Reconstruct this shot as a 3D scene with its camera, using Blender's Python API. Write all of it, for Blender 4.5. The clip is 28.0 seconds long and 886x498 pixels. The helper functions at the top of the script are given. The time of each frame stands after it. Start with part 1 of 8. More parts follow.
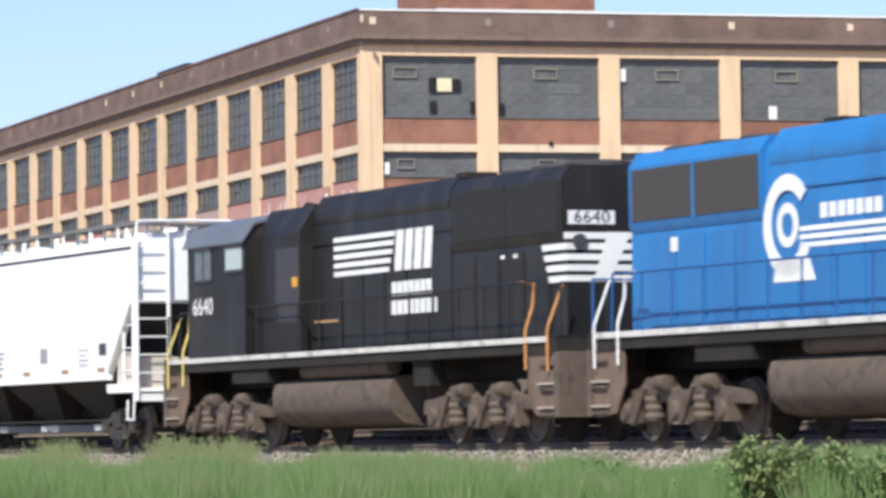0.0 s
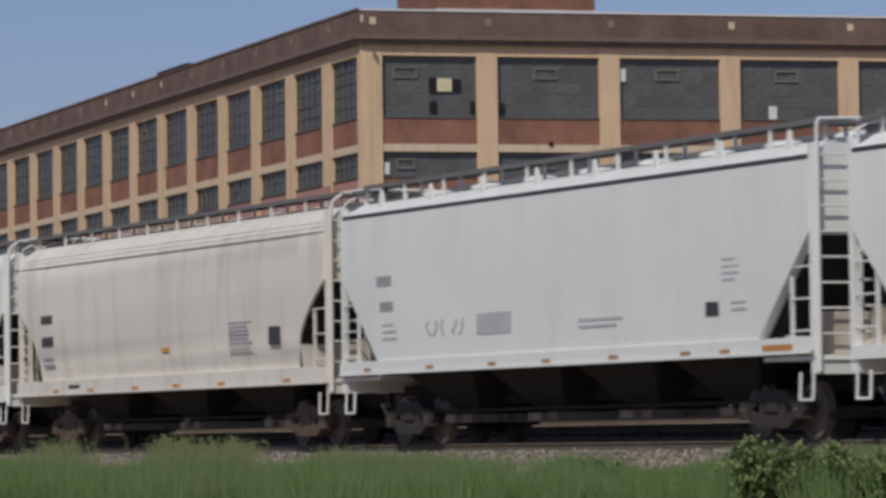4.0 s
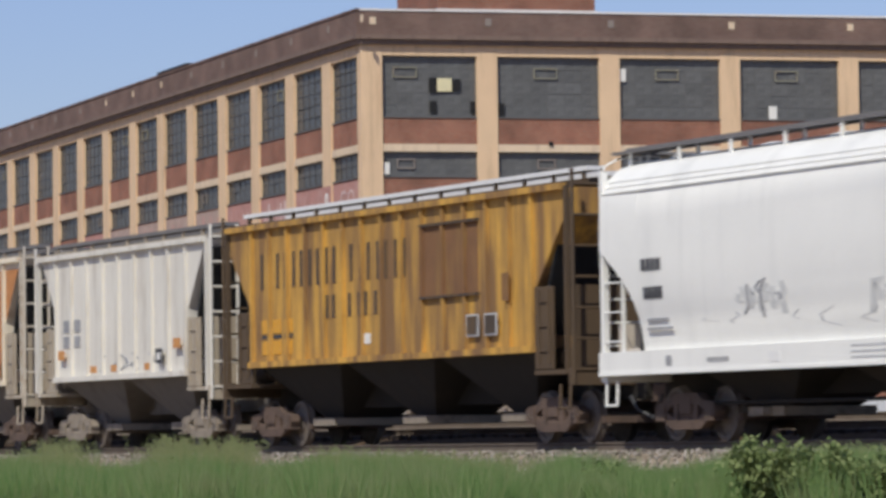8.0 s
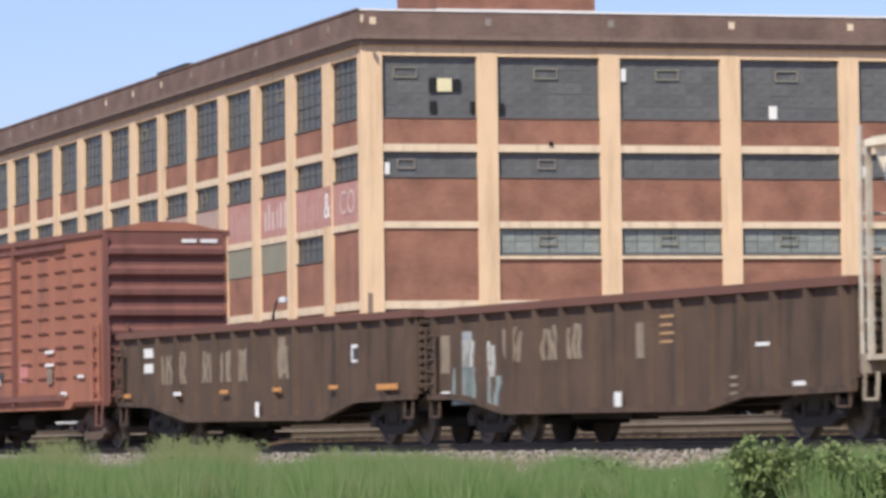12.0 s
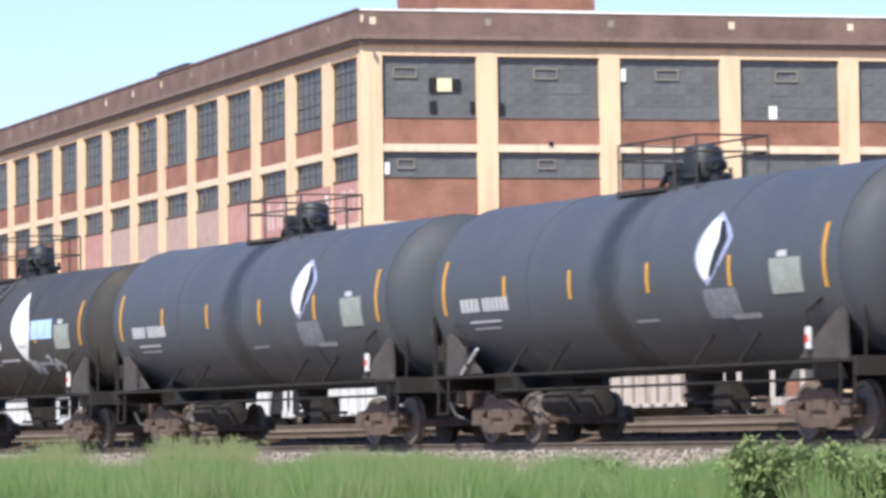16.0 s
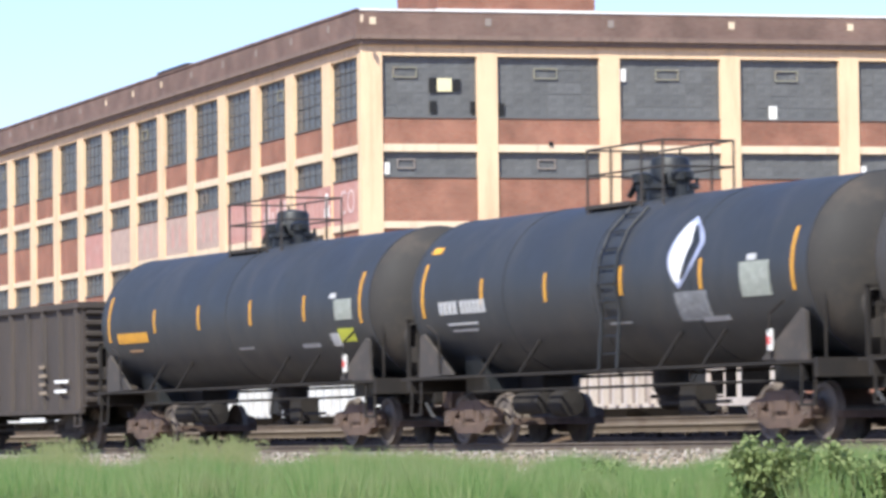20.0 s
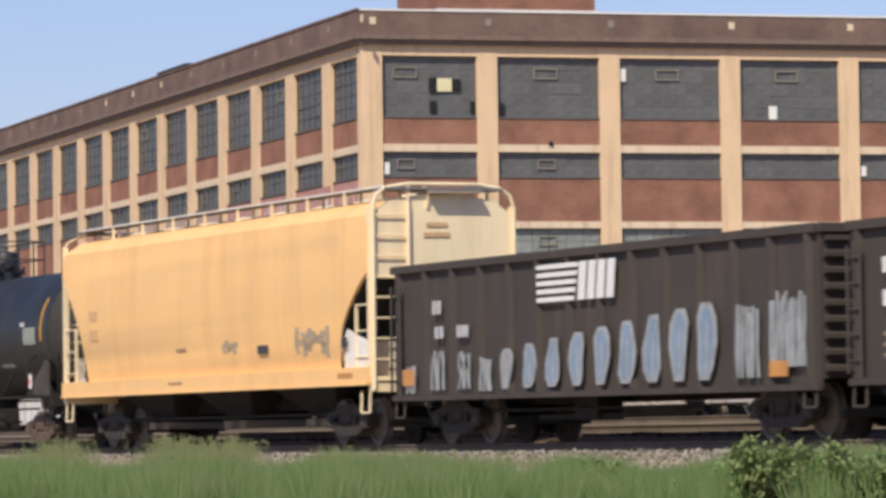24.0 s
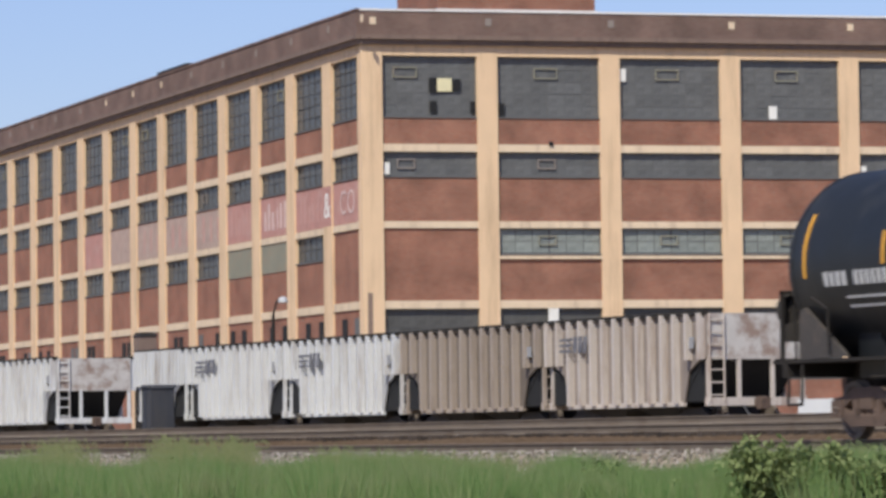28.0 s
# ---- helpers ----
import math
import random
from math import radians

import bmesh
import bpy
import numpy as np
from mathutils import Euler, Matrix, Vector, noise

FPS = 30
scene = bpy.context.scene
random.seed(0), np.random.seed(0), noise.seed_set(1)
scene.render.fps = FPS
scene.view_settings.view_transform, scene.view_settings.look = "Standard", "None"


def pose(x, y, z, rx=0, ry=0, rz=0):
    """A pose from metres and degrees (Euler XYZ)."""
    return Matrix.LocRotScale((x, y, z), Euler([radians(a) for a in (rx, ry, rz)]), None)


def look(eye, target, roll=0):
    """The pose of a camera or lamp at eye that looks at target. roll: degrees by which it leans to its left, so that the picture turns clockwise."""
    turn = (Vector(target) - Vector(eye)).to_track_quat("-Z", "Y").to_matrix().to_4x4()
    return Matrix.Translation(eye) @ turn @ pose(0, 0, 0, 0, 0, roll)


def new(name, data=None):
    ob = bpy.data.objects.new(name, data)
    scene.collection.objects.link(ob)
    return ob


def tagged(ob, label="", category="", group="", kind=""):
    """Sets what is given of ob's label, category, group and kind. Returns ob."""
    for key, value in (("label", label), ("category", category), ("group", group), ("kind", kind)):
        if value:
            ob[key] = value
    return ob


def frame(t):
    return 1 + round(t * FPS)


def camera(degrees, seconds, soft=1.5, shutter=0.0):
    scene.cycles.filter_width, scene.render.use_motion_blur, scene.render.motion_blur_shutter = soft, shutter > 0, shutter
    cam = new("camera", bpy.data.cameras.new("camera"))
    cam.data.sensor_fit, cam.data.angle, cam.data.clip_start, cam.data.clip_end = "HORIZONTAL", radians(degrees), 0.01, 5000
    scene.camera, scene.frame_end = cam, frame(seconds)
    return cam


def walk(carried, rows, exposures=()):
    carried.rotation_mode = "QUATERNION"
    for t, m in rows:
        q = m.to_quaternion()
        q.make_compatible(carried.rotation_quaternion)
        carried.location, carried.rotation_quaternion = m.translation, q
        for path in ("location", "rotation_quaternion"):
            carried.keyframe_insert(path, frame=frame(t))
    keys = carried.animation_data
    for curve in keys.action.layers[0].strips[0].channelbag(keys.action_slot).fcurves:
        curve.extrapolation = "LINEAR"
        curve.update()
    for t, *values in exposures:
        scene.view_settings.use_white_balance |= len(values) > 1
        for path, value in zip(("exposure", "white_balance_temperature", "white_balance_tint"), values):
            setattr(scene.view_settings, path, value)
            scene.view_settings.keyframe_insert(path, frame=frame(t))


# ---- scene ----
# The view: a fixed long lens at rail height, looking across a railway at a factory.
EYE = (0.0, 0.0, 0.0435)
PITCH = math.tan(0.04366)
cam = camera(11.46, 28.0, soft=3.3, shutter=0.25)
walk(cam, [(0, look(EYE, (0, 100, EYE[2] + 100 * PITCH), -0.738)), (28, look(EYE, (0, 100, EYE[2] + 100 * PITCH), -0.738))],
     exposures=[(0, 0.53, 6150, 4), (1, 0.22, 6400, 7), (2, -0.7, 6300, 7), (3, -0.84, 6300, 6), (6, -0.74, 6350, 6), (7, -0.82, 6350, 3), (8, -0.25, 6350, 6), (9, 0.05, 6350, 6), (10, -0.35, 6400, 7), (11, -0.12, 6500, 7), (12, 0.25, 6350, 7), (15, 0.72, 6200, 7), (17, 0.8, 6000, 6), (18, 0.75, 6000, 6), (19, 0.75, 6050, 6), (20, 0.87, 6100, 5), (21, 0.95, 6150, 3), (24, 0.06, 6750, 8), (25, -0.44, 6850, 9), (26, -0.15, 6500, 8), (27, 0.33, 6450, 7), (28, 0.02, 6350, 6)])

# The line: s runs along the track in the way the train goes, n away from the camera.
TURN = radians(23.668)
ORIGIN = (0.0, 81.349)
SPEED = 13.01
GAUGE_HALF = 0.755
MAIN, SECOND, THIRD, REAR = 1.55, 6.2, 10.8, 21.65   # n of the track centres


def at(s, n, z=0.0):
    return Vector((ORIGIN[0] + math.sin(TURN) * s + math.cos(TURN) * n, ORIGIN[1] - math.cos(TURN) * s + math.sin(TURN) * n, z))


def on_track(s, n=MAIN, z=0.0):
    p = at(s, n, z)
    return pose(p.x, p.y, p.z, 0, 0, math.degrees(TURN) - 90)


# ---- light ----
SUN_EL, SUN_AZ = radians(48), (-0.41, -0.912)
world = bpy.data.worlds.new("sky")
scene.world = world
world.use_nodes = True
wt = world.node_tree
sky = wt.nodes.new("ShaderNodeTexSky")
sky.sky_type, sky.sun_disc = "NISHITA", False
sky.sun_elevation, sky.sun_rotation = SUN_EL, math.atan2(SUN_AZ[0], SUN_AZ[1])
sky.air_density, sky.dust_density, sky.ozone_density = 1.0, 0.6, 0.9
wt.nodes["Background"].inputs["Strength"].default_value = 0.1
haze = wt.nodes.new("ShaderNodeMix")
haze.data_type, haze.blend_type = "RGBA", "MULTIPLY"
haze.inputs[0].default_value = 1.0
haze.inputs[7].default_value = (0.87, 0.88, 1.22, 1)
wt.links.new(sky.outputs[0], haze.inputs[6])
wt.links.new(haze.outputs[2], wt.nodes["Background"].inputs["Color"])
sun_data = bpy.data.lights.new("sun", "SUN")
sun_data.energy, sun_data.angle, sun_data.color = 4.25, radians(0.55), (1.0, 0.925, 0.81)
sun = new("sun", sun_data)
k = math.cos(SUN_EL) / math.hypot(*SUN_AZ)
sun.matrix_world = look((SUN_AZ[0] * k * 100, SUN_AZ[1] * k * 100, math.sin(SUN_EL) * 100), (0, 0, 0))


# ---- materials ----
def material(name, color, rough=0.7, metal=0.0, vary=0.15, size=1.0, dirt=None, dirt_amount=0.0, streak=False, bump=0.0, fine=40.0, random_tone=0.0, spec=0.5, dirt_size=0.6, dirt_low=0.5, spill=None):
    """A painted, rusted or mineral surface: base colour, broad and fine variation, dirt in patches or upright streaks, fine relief."""
    m = bpy.data.materials.new(name)
    m.use_nodes = True
    t, b = m.node_tree, m.node_tree.nodes["Principled BSDF"]
    def node(kind, **inputs):
        nd = t.nodes.new(kind)
        for key, value in inputs.items():
            nd.inputs[key.replace("_", " ")].default_value = value
        return nd
    b.inputs["Metallic"].default_value = metal
    b.inputs["Specular IOR Level"].default_value = spec
    co = t.nodes.new("ShaderNodeTexCoord")
    broad = node("ShaderNodeTexNoise", Scale=1.0 / size, Detail=5.0, Roughness=0.6)
    t.links.new(co.outputs["Object"], broad.inputs["Vector"])
    small = node("ShaderNodeTexNoise", Scale=fine, Detail=3.0, Roughness=0.6)
    t.links.new(co.outputs["Object"], small.inputs["Vector"])
    add = node("ShaderNodeMath"); add.operation = "ADD"
    t.links.new(broad.outputs[0], add.inputs[0]); t.links.new(small.outputs[0], add.inputs[1])
    span = node("ShaderNodeMapRange", From_Min=0.6, From_Max=1.4, To_Min=1 - vary, To_Max=1 + vary)
    t.links.new(add.outputs[0], span.inputs["Value"])
    scale = t.nodes.new("ShaderNodeVectorMath"); scale.operation = "SCALE"
    scale.inputs[0].default_value = color[:3]
    t.links.new(span.outputs[0], scale.inputs["Scale"])
    out = scale.outputs[0]
    if random_tone:
        info = t.nodes.new("ShaderNodeObjectInfo")
        tone = node("ShaderNodeMapRange", To_Min=1 - random_tone, To_Max=1 + random_tone)
        t.links.new(info.outputs["Random"], tone.inputs["Value"])
        again = t.nodes.new("ShaderNodeVectorMath"); again.operation = "SCALE"
        t.links.new(out, again.inputs[0]); t.links.new(tone.outputs[0], again.inputs["Scale"])
        out = again.outputs[0]
    if dirt:
        mp = t.nodes.new("ShaderNodeMapping")
        mp.inputs["Scale"].default_value = (1 / dirt_size, 1 / dirt_size, (0.12 if streak else 1.0) / dirt_size)
        t.links.new(co.outputs["Object"], mp.inputs["Vector"])
        stain = node("ShaderNodeTexNoise", Scale=1.0, Detail=6.0, Roughness=0.65)
        t.links.new(mp.outputs[0], stain.inputs["Vector"])
        ramp = node("ShaderNodeMapRange", From_Min=dirt_low, From_Max=dirt_low + 0.2, To_Min=0.0, To_Max=dirt_amount)
        t.links.new(stain.outputs[0], ramp.inputs["Value"])
        mix = t.nodes.new("ShaderNodeMix"); mix.data_type = "RGBA"
        mix.inputs[7].default_value = (*dirt[:3], 1)
        t.links.new(ramp.outputs[0], mix.inputs[0]); t.links.new(out, mix.inputs[6])
        out = mix.outputs[2]
    if spill:
        # a dark spill run down the shell: (middle, half width, colour) along the thing's x
        sx = t.nodes.new("ShaderNodeSeparateXYZ"); t.links.new(co.outputs["Object"], sx.inputs[0])
        rag = node("ShaderNodeTexNoise", Scale=1.3, Detail=5.0, Roughness=0.6)
        t.links.new(co.outputs["Object"], rag.inputs["Vector"])
        off = node("ShaderNodeMath"); off.operation = "ADD"
        t.links.new(sx.outputs[0], off.inputs[0]); t.links.new(rag.outputs[0], off.inputs[1])
        dist = node("ShaderNodeMath"); dist.operation = "SUBTRACT"; dist.inputs[1].default_value = spill[0] + 0.5
        t.links.new(off.outputs[0], dist.inputs[0])
        gap = node("ShaderNodeMath"); gap.operation = "ABSOLUTE"; t.links.new(dist.outputs[0], gap.inputs[0])
        fall = node("ShaderNodeMapRange", From_Min=spill[1] * 0.35, From_Max=spill[1], To_Min=0.9, To_Max=0.0)
        t.links.new(gap.outputs[0], fall.inputs["Value"])
        sm = t.nodes.new("ShaderNodeMix"); sm.data_type = "RGBA"
        sm.inputs[7].default_value = (*spill[2], 1)
        t.links.new(fall.outputs[0], sm.inputs[0]); t.links.new(out, sm.inputs[6])
        out = sm.outputs[2]
    t.links.new(out, b.inputs["Base Color"])
    gloss = node("ShaderNodeMapRange", From_Min=0.3, From_Max=0.7, To_Min=max(0.02, rough - 0.1), To_Max=min(1, rough + 0.1))
    t.links.new(broad.outputs[0], gloss.inputs["Value"])
    t.links.new(gloss.outputs[0], b.inputs["Roughness"])
    if bump:
        bp = node("ShaderNodeBump", Strength=0.6, Distance=bump)
        t.links.new(small.outputs[0], bp.inputs["Height"]); t.links.new(bp.outputs[0], b.inputs["Normal"])
    return m


def brick_material(name, one, two, mortar):
    m = bpy.data.materials.new(name)
    m.use_nodes = True
    t, b = m.node_tree, m.node_tree.nodes["Principled BSDF"]
    co = t.nodes.new("ShaderNodeTexCoord")
    sep = t.nodes.new("ShaderNodeSeparateXYZ"); t.links.new(co.outputs["Object"], sep.inputs[0])
    add = t.nodes.new("ShaderNodeMath"); add.operation = "ADD"
    t.links.new(sep.outputs[0], add.inputs[0]); t.links.new(sep.outputs[1], add.inputs[1])
    com = t.nodes.new("ShaderNodeCombineXYZ"); t.links.new(add.outputs[0], com.inputs[0]); t.links.new(sep.outputs[2], com.inputs[1])
    br = t.nodes.new("ShaderNodeTexBrick")
    br.inputs["Color1"].default_value, br.inputs["Color2"].default_value, br.inputs["Mortar"].default_value = (*one, 1), (*two, 1), (*mortar, 1)
    for key, value in (("Scale", 1.0), ("Brick Width", 0.21), ("Row Height", 0.075), ("Mortar Size", 0.009), ("Bias", -0.1)):
        br.inputs[key].default_value = value
    t.links.new(com.outputs[0], br.inputs["Vector"])
    nz = t.nodes.new("ShaderNodeTexNoise"); nz.inputs["Scale"].default_value = 0.55; nz.inputs["Detail"].default_value = 8
    t.links.new(co.outputs["Object"], nz.inputs["Vector"])
    mr = t.nodes.new("ShaderNodeMapRange")
    for key, value in (("From Min", 0.3), ("From Max", 0.7), ("To Min", 0.72), ("To Max", 1.22)):
        mr.inputs[key].default_value = value
    t.links.new(nz.outputs[0], mr.inputs["Value"])
    sc = t.nodes.new("ShaderNodeVectorMath"); sc.operation = "SCALE"
    t.links.new(br.outputs["Color"], sc.inputs[0]); t.links.new(mr.outputs[0], sc.inputs["Scale"])
    t.links.new(sc.outputs[0], b.inputs["Base Color"])
    b.inputs["Roughness"].default_value = 0.88
    bp = t.nodes.new("ShaderNodeBump"); bp.inputs["Distance"].default_value = 0.008; bp.inputs["Strength"].default_value = 0.5; bp.invert = True
    t.links.new(br.outputs["Fac"], bp.inputs["Height"]); t.links.new(bp.outputs[0], b.inputs["Normal"])
    return m


def leaf_material(name, color, dry, amount, patch=None):
    m = bpy.data.materials.new(name)
    m.use_nodes = True
    t, b = m.node_tree, m.node_tree.nodes["Principled BSDF"]
    geo = t.nodes.new("ShaderNodeNewGeometry")
    mix = t.nodes.new("ShaderNodeMix"); mix.data_type = "RGBA"
    mix.inputs[6].default_value, mix.inputs[7].default_value = (*color, 1), (*dry, 1)
    mr = t.nodes.new("ShaderNodeMapRange"); mr.inputs["To Max"].default_value = amount
    t.links.new(geo.outputs["Random Per Island"], mr.inputs["Value"])
    t.links.new(mr.outputs[0], mix.inputs[0])
    tone = mix.outputs[2]
    if patch:
        # sun-bleached patches across the verge
        co = t.nodes.new("ShaderNodeTexCoord")
        nz = t.nodes.new("ShaderNodeTexNoise"); nz.inputs["Scale"].default_value = 2.1; nz.inputs["Detail"].default_value = 5
        t.links.new(co.outputs["Object"], nz.inputs["Vector"])
        pr = t.nodes.new("ShaderNodeMapRange")
        for key, value in (("From Min", 0.45), ("From Max", 0.68), ("To Max", 0.75)):
            pr.inputs[key].default_value = value
        t.links.new(nz.outputs[0], pr.inputs["Value"])
        pm = t.nodes.new("ShaderNodeMix"); pm.data_type = "RGBA"
        pm.inputs[7].default_value = (*patch, 1)
        t.links.new(pr.outputs[0], pm.inputs[0]); t.links.new(tone, pm.inputs[6])
        tone = pm.outputs[2]
    t.links.new(tone, b.inputs["Base Color"])
    b.inputs["Roughness"].default_value = 0.6
    b.inputs["Specular IOR Level"].default_value = 0.2
    thin = t.nodes.new("ShaderNodeBsdfTranslucent"); t.links.new(tone, thin.inputs["Color"])
    ms = t.nodes.new("ShaderNodeMixShader"); ms.inputs[0].default_value = 0.3
    t.links.new(b.outputs[0], ms.inputs[1]); t.links.new(thin.outputs[0], ms.inputs[2])
    t.links.new(ms.outputs[0], t.nodes["Material Output"].inputs[0])
    return m


def glass_material(name, color, rough=0.12):
    """Old factory glazing, dusty and nearly opaque: a dark pane with a sheen."""
    m = material(name, color, rough, 0, 0.3, 0.7, dirt=(0.15, 0.152, 0.15), dirt_amount=0.5, fine=6, random_tone=0.11, dirt_size=0.8, streak=True, spec=0.35)
    return m


BRICK = brick_material("factory_brick", (0.325, 0.126, 0.076), (0.255, 0.093, 0.057), (0.265, 0.185, 0.138))
BRICK_DARK = brick_material("parapet_brick", (0.2, 0.118, 0.092), (0.16, 0.09, 0.07), (0.19, 0.15, 0.125))
CREAM = material("cream_painted_concrete", (0.75, 0.535, 0.335), 0.8, vary=0.12, size=2.0, dirt=(0.36, 0.24, 0.14), dirt_amount=0.5, streak=True, bump=0.004, dirt_size=0.8)
CREAM_PALE = material("pale_concrete_beam", (0.72, 0.57, 0.4), 0.8, vary=0.14, size=1.5, dirt=(0.34, 0.24, 0.17), dirt_amount=0.5, streak=True, bump=0.004)
STONE = material("stone_coping", (0.78, 0.74, 0.7), 0.8, vary=0.15, size=2.0, bump=0.004)
STONE_DULL = material("dull_painted_frame", (0.26, 0.22, 0.19), 0.8, vary=0.2)
SOFFIT = material("weathered_cornice", (0.2, 0.14, 0.11), 0.85, vary=0.2, size=2.0, dirt=(0.1, 0.07, 0.06), dirt_amount=0.6, streak=True)
SASH = material("grey_steel_sash", (0.122, 0.121, 0.116), 0.6, vary=0.15)
SASH_DARK = material("dark_steel_sash", (0.085, 0.083, 0.078), 0.6, vary=0.15)
GLASS = glass_material("dusty_dark_glass", (0.088, 0.086, 0.08), 0.36)
# Lighter glass tone for the right wall's upper windows.
GLASS_GREY = glass_material("right_wall_grey_glass", (0.125, 0.125, 0.121), 0.38)
GLASS_PALE = glass_material("pale_wired_glass", (0.24, 0.26, 0.235), 0.4)
WHITE = material("white_board", (0.8, 0.78, 0.72), 0.7, vary=0.08)
M_YELLOWPANE = material("pale_yellow_pane", (0.75, 0.68, 0.42), 0.7, vary=0.1)
# Near-black of dark fittings; on openings and hopper ends it holds their shade.
DARK = material("near_black_and_shade", (0.012, 0.012, 0.013), 0.9, vary=0.3)
SIGN_PINK = material("faded_painted_brick", (0.46, 0.235, 0.2), 0.9, vary=0.25, size=0.8, dirt=(0.5, 0.34, 0.29), dirt_amount=0.6, bump=0.004)
SIGN_GREY = material("faded_whitewashed_brick", (0.42, 0.3, 0.25), 0.9, vary=0.25, size=0.8, dirt=(0.5, 0.42, 0.36), dirt_amount=0.6, bump=0.004)
SIGN_FAINT = material("nearly_gone_lettering", (0.5, 0.29, 0.25), 0.9, vary=0.3, size=0.4, dirt=(0.46, 0.25, 0.21), dirt_amount=0.8, dirt_size=0.4)
SIGN_WHITE = material("faded_white_lettering", (0.6, 0.44, 0.4), 0.9, vary=0.25, size=0.4)
PANEL_GREEN = material("weathered_green_panel", (0.25, 0.24, 0.18), 0.85, vary=0.25, size=1.2, dirt=(0.3, 0.19, 0.13), dirt_amount=0.6)
ROOF = material("tar_roof", (0.06, 0.06, 0.06), 0.9, vary=0.25, size=3)
RUST_RAIL = material("rail_steel", (0.165, 0.134, 0.107), 0.8, 0.0, spec=0.1, vary=0.2, dirt=(0.12, 0.088, 0.066), dirt_amount=0.7)
RAIL_TOP = material("worn_rail_head", (0.26, 0.21, 0.175), 0.6, 0.2, vary=0.1)
TIE = material("creosoted_timber", (0.075, 0.06, 0.05), 0.9, spec=0.05, vary=0.3, size=0.5, random_tone=0.3, bump=0.004)
GRASS = leaf_material("tall_grass", (0.115, 0.215, 0.062), (0.245, 0.305, 0.115), 0.5, (0.275, 0.285, 0.145))
LEAF = leaf_material("shrub_leaf", (0.15, 0.205, 0.07), (0.33, 0.37, 0.16), 0.75)
DRY = leaf_material("dry_stalks", (0.2, 0.23, 0.09), (0.3, 0.3, 0.15), 0.8)
STEM = material("green_stem", (0.12, 0.12, 0.05), 0.8)


def ground_material(name, dark, light, dusty):
    """Crushed stone in two tones, with dusty patches."""
    m = bpy.data.materials.new(name)
    m.use_nodes = True
    t, b = m.node_tree, m.node_tree.nodes["Principled BSDF"]
    co = t.nodes.new("ShaderNodeTexCoord")
    vo = t.nodes.new("ShaderNodeTexVoronoi"); vo.inputs["Scale"].default_value = 14
    t.links.new(co.outputs["Object"], vo.inputs["Vector"])
    nz = t.nodes.new("ShaderNodeTexNoise"); nz.inputs["Scale"].default_value = 0.35; nz.inputs["Detail"].default_value = 7
    t.links.new(co.outputs["Object"], nz.inputs["Vector"])
    stone = t.nodes.new("ShaderNodeMix"); stone.data_type = "RGBA"
    stone.inputs[6].default_value, stone.inputs[7].default_value = (*dark, 1), (*light, 1)
    sp = t.nodes.new("ShaderNodeSeparateColor"); t.links.new(vo.outputs["Color"], sp.inputs[0])
    t.links.new(sp.outputs[0], stone.inputs[0])
    dust = t.nodes.new("ShaderNodeMix"); dust.data_type = "RGBA"
    dust.inputs[7].default_value = (*dusty, 1)
    mr = t.nodes.new("ShaderNodeMapRange")
    for key, value in (("From Min", 0.4), ("From Max", 0.65), ("To Max", 0.7)):
        mr.inputs[key].default_value = value
    t.links.new(nz.outputs[0], mr.inputs["Value"]); t.links.new(mr.outputs[0], dust.inputs[0])
    t.links.new(stone.outputs[2], dust.inputs[6]); t.links.new(dust.outputs[2], b.inputs["Base Color"])
    b.inputs["Roughness"].default_value = 0.95
    b.inputs["Specular IOR Level"].default_value = 0.0
    bp = t.nodes.new("ShaderNodeBump"); bp.inputs["Distance"].default_value = 0.04; bp.invert = True
    t.links.new(vo.outputs["Distance"], bp.inputs["Height"]); t.links.new(bp.outputs[0], b.inputs["Normal"])
    return m


GROUND = ground_material("ballast_and_soil", (0.2, 0.158, 0.115), (0.47, 0.4, 0.315), (0.23, 0.178, 0.125))
# Rust brown, darkened further to hold the tone of the train's shadow.
TRACKBED = ground_material("rust_and_shade_trackbed", (0.085, 0.056, 0.036), (0.19, 0.135, 0.09), (0.12, 0.08, 0.05))


